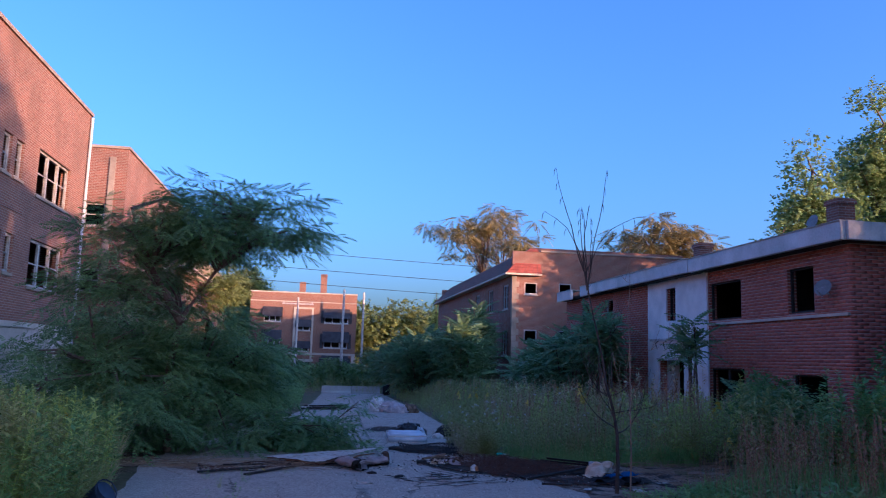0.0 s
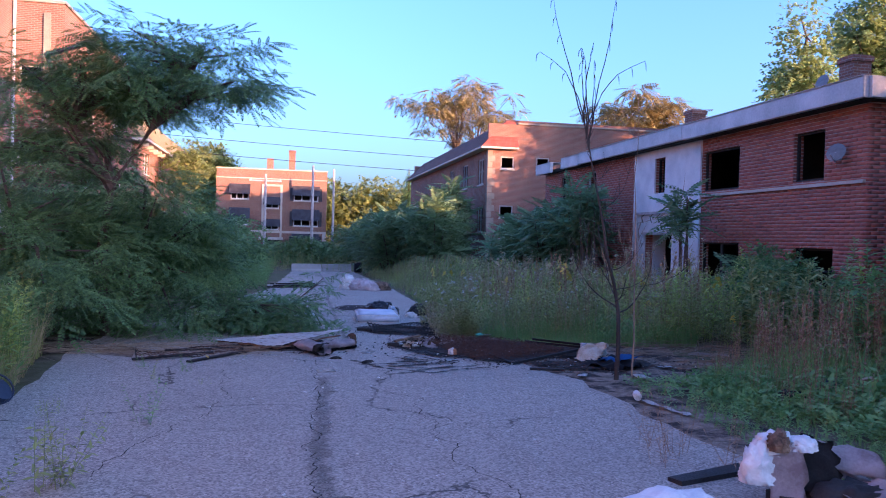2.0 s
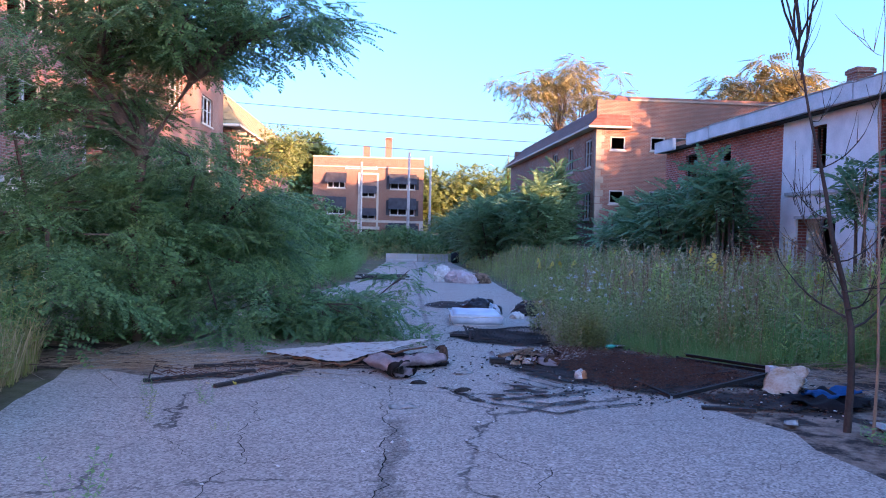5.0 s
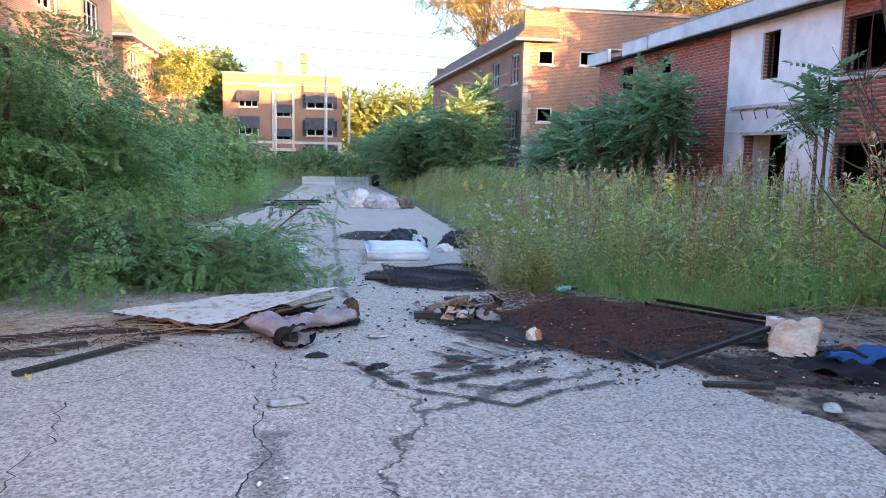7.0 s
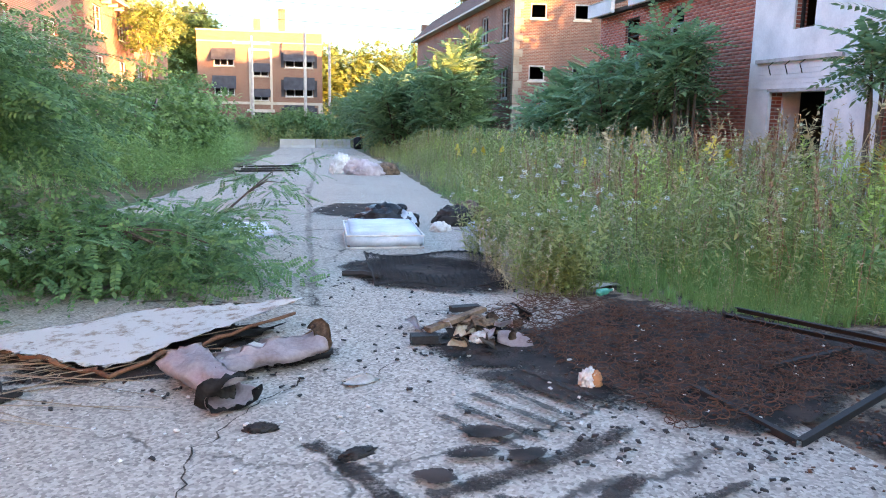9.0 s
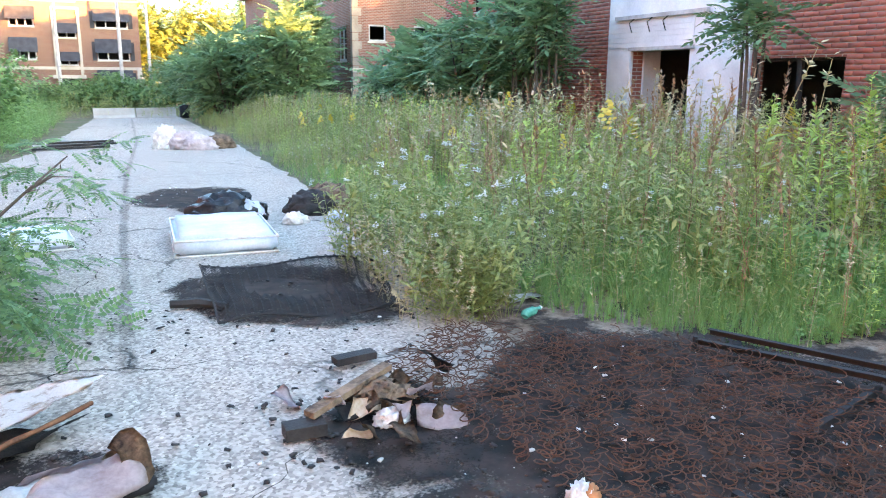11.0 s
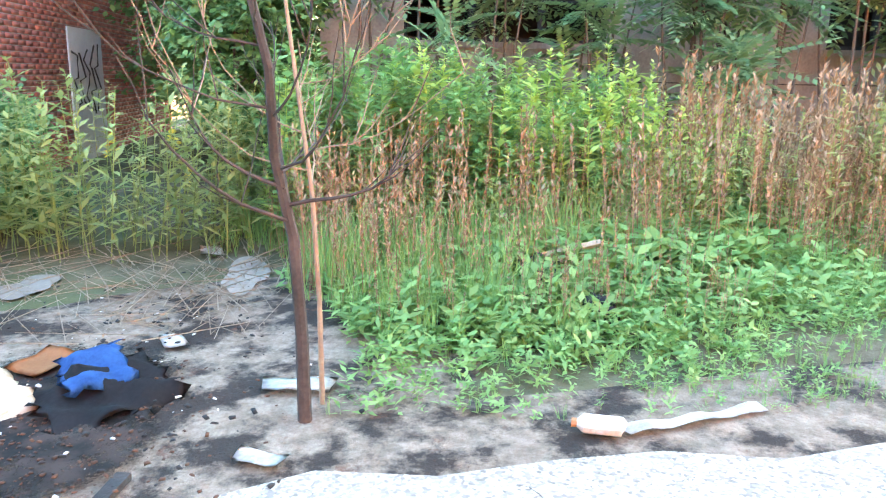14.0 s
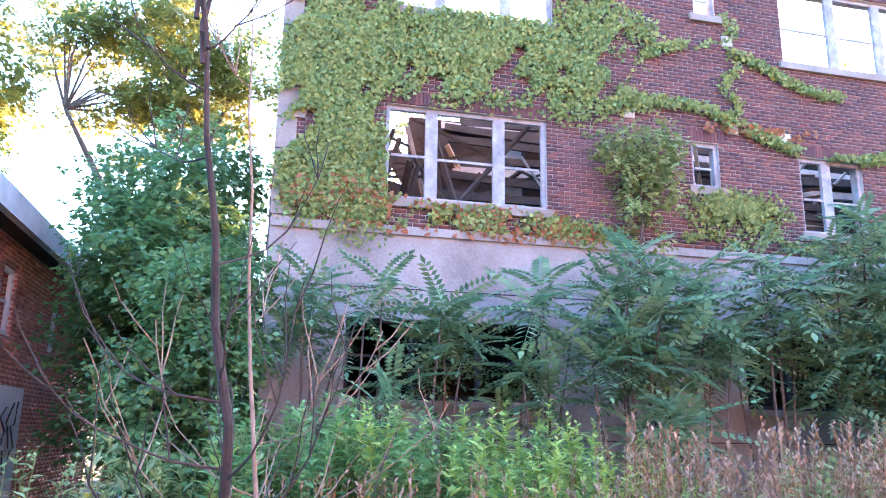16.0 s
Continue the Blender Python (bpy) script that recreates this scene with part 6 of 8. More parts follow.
# stalks that stand out of the crowd, and what grows at the end of the walk
field("dry_weeds", "tall bleached stalks leaning out of the weeds", [(4.6, 11, 9.6, 20)], lambda i: stem_weed(5, leaf=0.07, width=0.008, top=12, seed=110 + i), 260, (1.2, 1.9), WEED_STRAW, 31, 0.32, keep=off_lane)
field("brown_weeds", "tall rusty dock spires above the weeds", [(4.8, 11, 9.8, 18)], lambda i: stem_weed(5, leaf=0.05, width=0.009, top=40, spire=0.55, seed=120 + i, plume=0.03), 150, (1.1, 1.7), WEED_BROWN, 32, 0.12, keep=off_lane)
field("grass", "short bright green grass in front of the weeds", [(4.6, 8.2, 9.2, 11.2)], lambda i: tuft(10, 130 + i, 0.009, 0.6), 1500, (0.3, 0.55), WEED_BRIGHT, 33, keep=off_lane)
field("tall_weeds", "yellow-green goldenrod tops catching the light", [(8.4, 10.8, 1.2, 6.6), (8.0, 10.5, 9.6, 12)], lambda i: stem_weed(36, leaf=0.16, width=0.026, top=26, seed=140 + i), 240, (1.15, 1.75), WEED_LIME, 34, 0.07, keep=off_lane)
field("brown_weeds", "slender tan spires in a dense stand", [(6.8, 9.8, -3.0, 2.4)], lambda i: stem_weed(2, leaf=0.03, width=0.008, top=44, spire=0.35, seed=150 + i, plume=0.026), 620, (1.2, 1.75), WEED_BROWN, 35, 0.05, keep=off_lane)


# ---- things lying about ----
WHITE_CLOTH = plain("soiled_white_fabric", (0.46, 0.42, 0.37), (0.78, 0.77, 0.75), 7, 0.85, 0, 60, 0.3)
PINK_CLOTH = plain("pinkish_grey_fabric", (0.34, 0.27, 0.27), (0.60, 0.52, 0.53), 6, 0.85, 0, 50, 0.4)
BLUE_TICK = plain("pale_blue_ticking", (0.42, 0.47, 0.54), (0.66, 0.70, 0.76), 3, 0.8, 0, 60, 0.3)
TAN_PAPER = plain("tan_cardboard", (0.56, 0.39, 0.22), (0.84, 0.77, 0.66), 5, 0.8, 0, 40, 0.2)
ORANGE_CARD = plain("orange_card", (0.38, 0.16, 0.07), (0.5, 0.24, 0.11), 4, 0.8, 0, 40)
BLUE_CLOTH = plain("blue_cloth", (0.015, 0.075, 0.24), (0.04, 0.15, 0.4), 7, 0.8, 0, 50, 0.4)
BLACK_CLOTH = plain("black_cloth", (0.008, 0.008, 0.010), (0.025, 0.024, 0.028), 6, 0.85, 0, 50, 0.4)
BLACK_BAG = plain("black_plastic", (0.008, 0.008, 0.009), (0.03, 0.03, 0.033), 6, 0.3, 0, 30, 0.5, 0.02)
IRON = plain("black_iron", (0.012, 0.012, 0.013), (0.03, 0.028, 0.028), 9, 0.75, 0.1, 70)
CHAR_FOAM = plain("scorched_foam", (0.03, 0.022, 0.018), (0.30, 0.20, 0.13), 7, 0.9, 0, 40, 0.6, 0.02)
RUST_EDGE = plain("rusty_edge", (0.07, 0.03, 0.018), (0.24, 0.11, 0.055), 8, 0.9, 0, 60, 0.5)
BLUE_PLASTIC = plain("dark_blue_plastic", (0.010, 0.016, 0.035), (0.03, 0.045, 0.08), 5, 0.5, 0, 30)
GREEN_GLASS = plain("green_plastic", (0.05, 0.25, 0.18), (0.12, 0.42, 0.3), 6, 0.25)
SOOT_PRINT = soot_mat("soot_print", 0.78, 0.43)
TAR = soot_mat("worn_tar", 0.3, 0.44)


def rough_up(bm, amount, scale, seed=0, up=None):
    for v in bm.verts:
        d = noise.noise_vector(v.co * scale + Vector((seed * 7.3, seed * 1.7, 0))) * amount
        v.co += d if up is None else Vector((d.x * up, d.y * up, d.z))
    return bm


def heap(sx, sy, sz, seed, amount=0.12, scale=6.0, cuts=4):
    """A crumpled heap: a rounded lump, flat underneath, folded by noise."""
    bm = bmesh.new()
    bmesh.ops.create_icosphere(bm, subdivisions=cuts, radius=1.0)
    for v in bm.verts:
        d = noise.noise_vector(v.co * scale * 0.4 + Vector((seed * 3.1, 0, seed))) * amount * 4
        r = noise.noise(v.co * scale * 0.9 + Vector((0, seed * 2.3, 0)))
        ridge = 0.5 - abs(noise.noise(v.co * scale * 0.7 + Vector((seed, 5.0, 1.0)))) * 2.2
        crease = 0.5 - abs(noise.noise(v.co * scale * 1.7 + Vector((2.0, seed, 3.0)))) * 2.0
        v.co += v.co * (r * 0.22 + ridge * 0.16 + crease * 0.07) + d * 0.3
        v.co = Vector((v.co.x * sx, v.co.y * sy, max(0.0, v.co.z + 0.25) * sz))
    for f in bm.faces:
        f.smooth = True
    return bm


def drape(corners, nx, ny, thick, amount, scale, seed, bow=0.0, ragged=0.0):
    """A crumpled sheet between four corners, with thickness."""
    bm = bmesh.new()
    p = [Vector(c) for c in corners]
    rr_ = random.Random(seed)
    g = []
    for j in range(ny + 1):
        row = []
        for i in range(nx + 1):
            s, t = i / nx, j / ny
            v = p[0].lerp(p[1], s).lerp(p[3].lerp(p[2], s), t)
            n_ = noise.noise(v * scale + Vector((seed, seed * 2, 0)))
            v.z += amount * n_ + bow * math.sin(math.pi * s) * math.sin(math.pi * t)
            if i in (0, nx) or j in (0, ny):
                v += Vector((rr_.uniform(-ragged, ragged), rr_.uniform(-ragged, ragged), 0))
            row.append(bm.verts.new(v))
        g.append(row)
    for j in range(ny):
        for i in range(nx):
            f = bm.faces.new((g[j][i], g[j][i + 1], g[j + 1][i + 1], g[j + 1][i]))
            f.smooth = True
    r = bmesh.ops.solidify(bm, geom=bm.faces[:], thickness=thick)
    return bm


def rounded(sx, sy, sz, r=0.03, seg=3):
    bm = boxes((-sx / 2, sx / 2, -sy / 2, sy / 2, 0, sz))
    bmesh.ops.bevel(bm, geom=bm.edges[:], offset=r, segments=seg, affect="EDGES")
    for f in bm.faces:
        f.smooth = True
    return bm


def strip(points, width, lift, name, label, mat, seed=0, category="stain", wander=0.03):
    """A stain along a line on the ground."""
    rr_ = random.Random(seed)
    bm = bmesh.new()
    cover = bm.verts.layers.float.new("cover")
    pts = [Vector((x, y, 0)) for x, y in points]
    fine = []
    for a, b in zip(pts, pts[1:]):
        k = max(4, int((b - a).length / 0.06))
        fine += [a.lerp(b, i / k) for i in range(k)]
    fine.append(pts[-1])
    prev = None
    for i, p in enumerate(fine):
        d = (fine[min(i + 1, len(fine) - 1)] - fine[max(i - 1, 0)]).normalized()
        s = Vector((-d.y, d.x, 0)) * width * 0.62 * rr_.uniform(0.6, 1.25)
        p = p + Vector((-d.y, d.x, 0)) * wander * (noise.noise(Vector((i * 0.14, seed * 3.7, 0))) + 0.45 * noise.noise(Vector((i * 0.55, seed * 1.3, 4.0))))
        row = []
        for k, c in ((-1, 0.0), (-0.45, 1.0), (0.45, 1.0), (1, 0.0)):
            q = p + s * k
            row.append(bm.verts.new((q.x, q.y, gz(q.x, q.y) + lift)))
            row[-1][cover] = 0.0 if i in (0, len(fine) - 1) else c
        if prev:
            for k in range(3):
                bm.faces.new((prev[k], row[k], row[k + 1], prev[k + 1]))
        prev = row
    return tagged(mesh_ob(name, bm, mat), label, category, kind="structure")


RL = 0.037   # just over the crown of the asphalt
# soot prints of burnt mattresses on the asphalt
for i, (ps, w) in enumerate((([(1.78, 7.7), (2.0, 7.28), (2.2, 6.92)], 0.13), ([(2.16, 6.95), (2.76, 6.54), (3.09, 6.77), (3.65, 6.97)], 0.08), ([(2.22, 7.02), (2.7, 7.2), (3.4, 7.6)], 0.14), ([(2.45, 7.0), (2.85, 6.86), (3.2, 7.1)], 0.12))):
    strip(ps, w, RL + 0.002 * i, "soot_mark", "black soot line printed on the asphalt", SOOT_PRINT, i)
for i in range(6):
    q = i / 5
    a = (2.42 + 0.62 * q, 7.92 + 0.64 * q)
    b = (2.78 + 0.6 * q, 7.38 + 0.48 * q)
    strip([a, b], 0.07, RL + 0.009 + 0.0015 * i, "soot_mark", "black soot bar printed on the asphalt", SOOT_PRINT, 10 + i, wander=0.015)
for i, (x, y, r_) in enumerate(((2.62, 7.62, 0.09), (2.5, 7.4, 0.08), (2.74, 7.34, 0.07), (2.3, 7.2, 0.07))):
    blob(x, y, r_ * 1.5, r_, RL + 0.02, SOOT, "soot_mark", "small round soot spot on the asphalt", "stain", 50 + i, n=16, kind="structure")
blob(4.3, 8.75, 1.35, 1.35, RL + 0.004, SOOT, "soot_patch", "wide black burn patch on lane and verge", "stain", 3, kind="structure")
blob(4.1, 7.75, 0.5, 0.35, RL + 0.008, SOOT, "soot_patch", "black burn patch with ash", "stain", 4, kind="structure")
blob(5.4, 7.2, 0.9, 0.55, RL + 0.002, SOOT, "soot_patch", "black burn patch under burnt clothing", "stain", 14, kind="structure")
blob(3.0, 11.6, 0.85, 0.95, RL, SOOT, "soot_patch", "sooty stain under a burnt spring panel", "stain", 5, kind="structure")
blob(3.0, 9.1, 0.5, 0.45, RL, SOOT, "soot_patch", "sooty stain around burnt debris", "stain", 6, kind="structure")
blob(0.9, 9.1, 1.0, 0.55, RL, SOOT, "soot_patch", "charred residue under a foam slab", "stain", 7, kind="structure")
blob(2.9, 17.0, 0.7, 1.6, RL, SOOT, "soot_patch", "grey scorch on the lane", "stain", 8, kind="structure")
strip([(1.15, -1.5), (1.12, 2.0), (1.18, 3.7), (1.3, 5.4), (1.3, 6.3)], 0.22, RL, "tar_seam", "dark worn seam along the lane", TAR, 31, wander=0.08)
CRACK = soot_mat("open_crack", 0.8, 0.38)
for i, (ps, w) in enumerate(((((1.75, 8.65), (1.4, 7.9), (1.26, 7.5), (1.24, 6.9), (1.24, 5.4), (1.1, 3.7), (1.05, 1.5)), 0.028), (((0.06, 6.96), (0.27, 5.03), (0.11, 4.44), (-0.17, 3.64), (-0.5, 2.2)), 0.026), (((1.89, 5.56), (2.32, 4.86), (2.12, 3.54), (2.27, 2.16), (2.5, 0.6)), 0.028), (((-1.5, 5.9), (-0.68, 5.74), (0.27, 5.03), (1.1, 5.3), (1.9, 5.5)), 0.018), (((0.33, 7.64), (0.08, 7.41), (-0.6, 7.1), (-1.6, 7.0)), 0.03), (((1.9, 8.33), (2.66, 9.01), (3.2, 9.6)), 0.018), (((-0.2, 3.7), (1.0, 3.7), (2.1, 3.5), (3.6, 3.9)), 0.016), (((2.2, 5.0), (3.2, 4.6), (4.4, 5.2)), 0.016), (((1.2, 6.7), (2.0, 6.2), (3.0, 6.1), (4.2, 6.4)), 0.014), (((1.5, 10.0), (1.7, 13.5), (1.6, 18), (2.0, 26)), 0.03), (((0.6, 15.5), (2.2, 15.8), (4.2, 16.4)), 0.025), (((0.8, 20.5), (2.6, 20.2), (4.6, 20.8)), 0.03))):
    strip(ps, w * 0.36, RL + 0.001, "crack", "open crack wandering over the asphalt", CRACK, 60 + i, "crack", 0.16)
strip([(1.9, 10.2), (1.95, 14), (2.1, 20), (2.6, 30), (3.0, 50)], 0.12, RL, "tar_seam", "dark joint between lane slabs", TAR, 33)

# foam slab, charred along its edges
fs = thing("foam_slab", "large white foam mattress slab, edges charred and rusty", "mattress", (0.8, 9.3, 0))
k = Nodes("peeled_foam_skin", 0.9)
v_ = k.coords()
skin = k.mix(k.ramp(k.noise(v_, 9, 6, 0.7), (0.36, 0.0), (0.48, 1.0)), (0.46, 0.37, 0.29), (0.82, 0.79, 0.75))
k.color(k.mix(k.ramp(k.noise(v_, 5, 6, 0.75), (0.60, 0.0), (0.68, 0.9)), skin, (0.2, 0.09, 0.05)))
k.bump(k.noise(v_, 22, 6, 0.7), 0.8, 0.02)
part("foam", rough_up(drape([(-0.28, 9.2, 0.13), (0.7, 8.68, 0.10), (1.82, 9.68, 0.24), (0.75, 9.85, 0.14)], 44, 24, 0.035, 0.012, 4.0, 3, -0.01, 0.035), 0.008, 18, 4), k.mat, fs)
bm = bmesh.new()
rr = random.Random(9)
edge = [Vector(p) for p in ((-0.2, 9.27, 0.11), (0.25, 8.95, 0.1), (0.7, 8.66, 0.07), (1.25, 9.15, 0.12), (1.82, 9.66, 0.17))]
pts = [edge[i].lerp(edge[i + 1], k / 6) + Vector((rr.uniform(-0.02, 0.02), rr.uniform(-0.02, 0.02), rr.uniform(-0.02, 0.02))) for i in range(4) for k in range(6)]
part("burnt_edge", tube(bm, pts, [rr.uniform(0.007, 0.02) for _ in pts], 6), RUST_EDGE, fs)
part("burnt_springs", rough_up(drape([(0.1, 9.25, 0.03), (0.75, 8.8, 0.03), (1.75, 9.6, 0.06), (0.7, 9.75, 0.03)], 22, 12, 0.04, 0.06, 9, 5, 0.02, 0.05), 0.03, 14, 2), CHARRED, fs)
local(fs)
# pinkish cushion, half burnt, folded open
cu = thing("burnt_cushion", "pinkish grey cushion, torn open with scorched ends", "cushion", (1.4, 8.5, 0))
def roll(p0, p1, r, seed, open_at=60.0, thick=0.02, crumple=0.05, squash=0.75, n=30, m=18):
    """A sheet rolled into a loose, crumpled tube that gapes at its ends and along one side."""
    p0, p1 = Vector(p0), Vector(p1)
    ax = (p1 - p0).normalized()
    sd_ = Vector((-ax.y, ax.x, 0)).normalized()
    bm = bmesh.new()
    g = []
    for j in range(m + 1):
        t = j / m
        row = []
        for i in range(n + 1):
            a = math.radians(open_at) + (2 * math.pi - math.radians(50)) * i / n
            q = r * (1 + 0.25 * math.sin(3 * t + seed) * 0.6 + 0.12 * math.sin(2 * a + 4 * t + seed))
            v = p0.lerp(p1, t) + sd_ * (q * math.cos(a)) + Vector((0, 0, 1)) * (q * squash * math.sin(a))
            f_ = noise.noise(v * 7 + Vector((seed, 0, 0))) + 0.6 * (0.5 - abs(noise.noise(v * 15 + Vector((0, seed, 0)))) * 2)
            v += (v - p0.lerp(p1, t)).normalized() * crumple * f_
            v.z = max(v.z, 0.045 + 0.01 * math.sin(i))
            row.append(bm.verts.new(v))
        g.append(row)
    for j in range(m):
        for i in range(n):
            bm.faces.new((g[j][i], g[j][i + 1], g[j + 1][i + 1], g[j + 1][i])).smooth = True
    bmesh.ops.solidify(bm, geom=bm.faces[:], thickness=thick)
    return bm


part("cover", roll((1.12, 8.72, 0.13), (1.42, 8.12, 0.11), 0.14, 2, squash=0.5), PINK_CLOTH, cu)
part("cover", roll((1.25, 8.6, 0.12), (1.86, 8.98, 0.12), 0.13, 5, 80, squash=0.4), PINK_CLOTH, cu)
part("scorched_rim", roll((1.405, 8.15, 0.115), (1.43, 8.09, 0.115), 0.125, 2, 60, 0.025, 0.05, 0.75, 24, 3), CHARRED, cu)
part("scorched_rim", roll((1.82, 8.955, 0.12), (1.9, 9.0, 0.12), 0.115, 5, 80, 0.025, 0.06, 0.75, 24, 3), CHAR_FOAM, cu)
part("scorched_lining", heap(0.2, 0.09, 0.1, 7, 0.1, 6), CHARRED, cu).matrix_basis = pose(1.3, 8.4, 0.05, 0, 0, -64)
o_ = part("torn_lining", drape([(1.3, 8.72, 0.1), (1.6, 8.78, 0.13), (1.62, 9.0, 0.12), (1.3, 8.95, 0.1)], 8, 6, 0.015, 0.04, 9, 4, 0.03, 0.02), WHITE_CLOTH, cu)
local(cu)
single("plastic_box", rounded(0.2, 0.15, 0.07, 0.02), BLACK_CLOTH, "small black plastic box by the cushion", "box", (1.86, 8.95, 0.03), 20)


def mattress(at, rz, sx, sy, sz, mat, label):
    t = thing("mattress", label, "mattress", at, rz)
    bm = rounded(sx, sy, sz, 0.05, 3)
    bmesh.ops.subdivide_edges(bm, edges=[e for e in bm.edges if e.calc_length() > 0.3], cuts=6, use_grid_fill=True)
    rough_up(bm, 0.018, 4, 3)
    part("body", bm, mat, t)
    for z in (0.03, sz - 0.03):
        pts = [(-sx / 2, -sy / 2, z), (sx / 2, -sy / 2, z), (sx / 2, sy / 2, z), (-sx / 2, sy / 2, z), (-sx / 2, -sy / 2, z)]
        part("piping", tube(bmesh.new(), pts, 0.011, 6), WHITE_CLOTH, t)
    return t


mattress((2.83, 13.68, -0.045), -2, 0.9, 1.25, 0.2, BLUE_TICK, "pale blue crib mattress, stained, flat on the lane")
mattress((1.0, 14.2, -0.05), 8, 0.95, 0.9, 0.14, BLUE_TICK, "pale mattress half hidden behind locust leaves")
gb = thing("garbage_bag", "black plastic garbage bag with clothes spilling out", "garbage bag", (3.05, 14.95, -0.07))
o_ = part("bag", heap(0.42, 0.35, 0.26, 4, 0.16, 7), BLACK_BAG, gb)
o_ = part("spilled_cloth", heap(0.16, 0.14, 0.2, 8, 0.12, 7), BLUE_TICK, gb); o_.location = (0.25, -0.12, 0)
for i, (x, y, s, m, lab) in enumerate(((4.1, 15.2, 0.32, CHARRED, "heap of burnt rubbish in the weeds"), (3.75, 14.55, 0.16, WHITE_CLOTH, "heap of soiled white rags"), (4.25, 14.6, 0.15, BLUE_TICK, "bundle of pale blue cloth"), (4.4, 15.6, 0.35, CHAR_FOAM, "scorched brown rubbish heap"))):
    single("rubbish_heap", heap(s, s * 0.8, s * 0.7, 20 + i, 0.16, 8), m, lab, "rubbish", (x, y, gz(x, y)), 40 * i, "rubbish by the lane")


# charred spring panel
def spring_panel(corners, rows, cols, z, mat, label, name="spring_panel"):
    t = thing(name, label, "bed springs", (*corners[0], z))
    p = [Vector((*c, 0)) for c in corners]
    def at(s, q):
        v = p[0].lerp(p[1], s).lerp(p[3].lerp(p[2], s), q)
        return Vector((v.x, v.y, z + gz(v.x, v.y) + 0.035 * math.sin(7 * s + 3 * q) + 0.03 * math.sin(9 * q)))
    bm = bmesh.new()
    for j in range(rows + 1):
        tube(bm, [at(i / (2 * cols), j / rows) + Vector((0, 0, 0.012 * (-1) ** i)) + (p[3] - p[0]).normalized() * 0.018 * (-1) ** i for i in range(2 * cols + 1)], 0.005, 3)
    for i in range(cols + 1):
        tube(bm, [at(i / cols, j / rows) for j in range(rows + 1)], 0.005, 3)
    w = part("wire_mesh", bm, mat, t)
    tagged(w, kind="stuff")
    rim = [at(k / 8, 0) for k in range(9)] + [at(1, k / 8) for k in range(1, 9)] + [at(1 - k / 8, 1) for k in range(1, 9)] + [at(0, 1 - k / 8) for k in range(1, 9)]
    part("rim", tube(bmesh.new(), rim, 0.009, 5), IRON, t)
    local(t)
    return t


spring_panel([(2.45, 10.9), (3.6, 10.85), (3.95, 12.25), (2.5, 12.5)], 24, 20, 0.06, CHARRED, "charred wire spring panel, warped, flat on asphalt")
spring_panel([(-1.15, 7.75), (0.25, 8.4), (0.05, 8.9), (-1.3, 8.5)], 6, 9, 0.05, RUST, "twisted rusty wire lattice among dead vines", "wire_lattice")


# field of rusted coil springs and the bed frame around it
def coils(area, step, seed):
    rng = np.random.default_rng(seed)
    poly = [Vector((*p, 0)) for p in area]
    seg, turnsn = 9, 2
    th = np.linspace(0, 2 * np.pi * turnsn, seg * turnsn + 1)
    r = 0.036 - 0.008 * np.sin(th / turnsn / 2)
    path = np.stack([r * np.cos(th), r * np.sin(th), 0.085 * th / th[-1]], -1)
    w = 0.0028
    V = np.concatenate([np.stack([path + np.array([0, 0, w]), path + np.stack([w * np.cos(th), w * np.sin(th), 0 * th - w * 0.5], -1), path - np.stack([w * np.cos(th), w * np.sin(th), 0 * th + w * 0.5], -1)], 1)]).reshape(-1, 3)
    F = [[3 * i + a, 3 * i + b, 3 * i + 3 + b, 3 * i + 3 + a] for i in range(len(th) - 1) for a, b in ((0, 1), (1, 2), (2, 0))]
    xs = np.arange(3.0, 5.7, step)
    ys = np.arange(7.0, 10.6, step)
    g = np.array([(x, y) for x in xs for y in ys]) + rng.normal(0, 0.012, (len(xs) * len(ys), 2))
    def inside(x, y):
        c = False
        for (x0, y0), (x1, y1) in zip(area, area[1:] + area[:1]):
            if (y0 > y) != (y1 > y) and x < (x1 - x0) * (y - y0) / (y1 - y0) + x0:
                c = not c
        return c
    g = np.array([p for p in g if inside(*p) and rng.random() > 0.07])
    n_ = len(g)
    at = np.stack([g[:, 0], g[:, 1], ground_z(g[:, 0], g[:, 1]) + 0.03 + rng.uniform(0, 0.035, n_)], -1)
    return scatter(V, F, at, turns(rng.uniform(0, 6.28, n_), rng.normal(0, 0.25, n_), rng.normal(0, 0.25, n_)), rng.uniform(0.85, 1.15, n_))


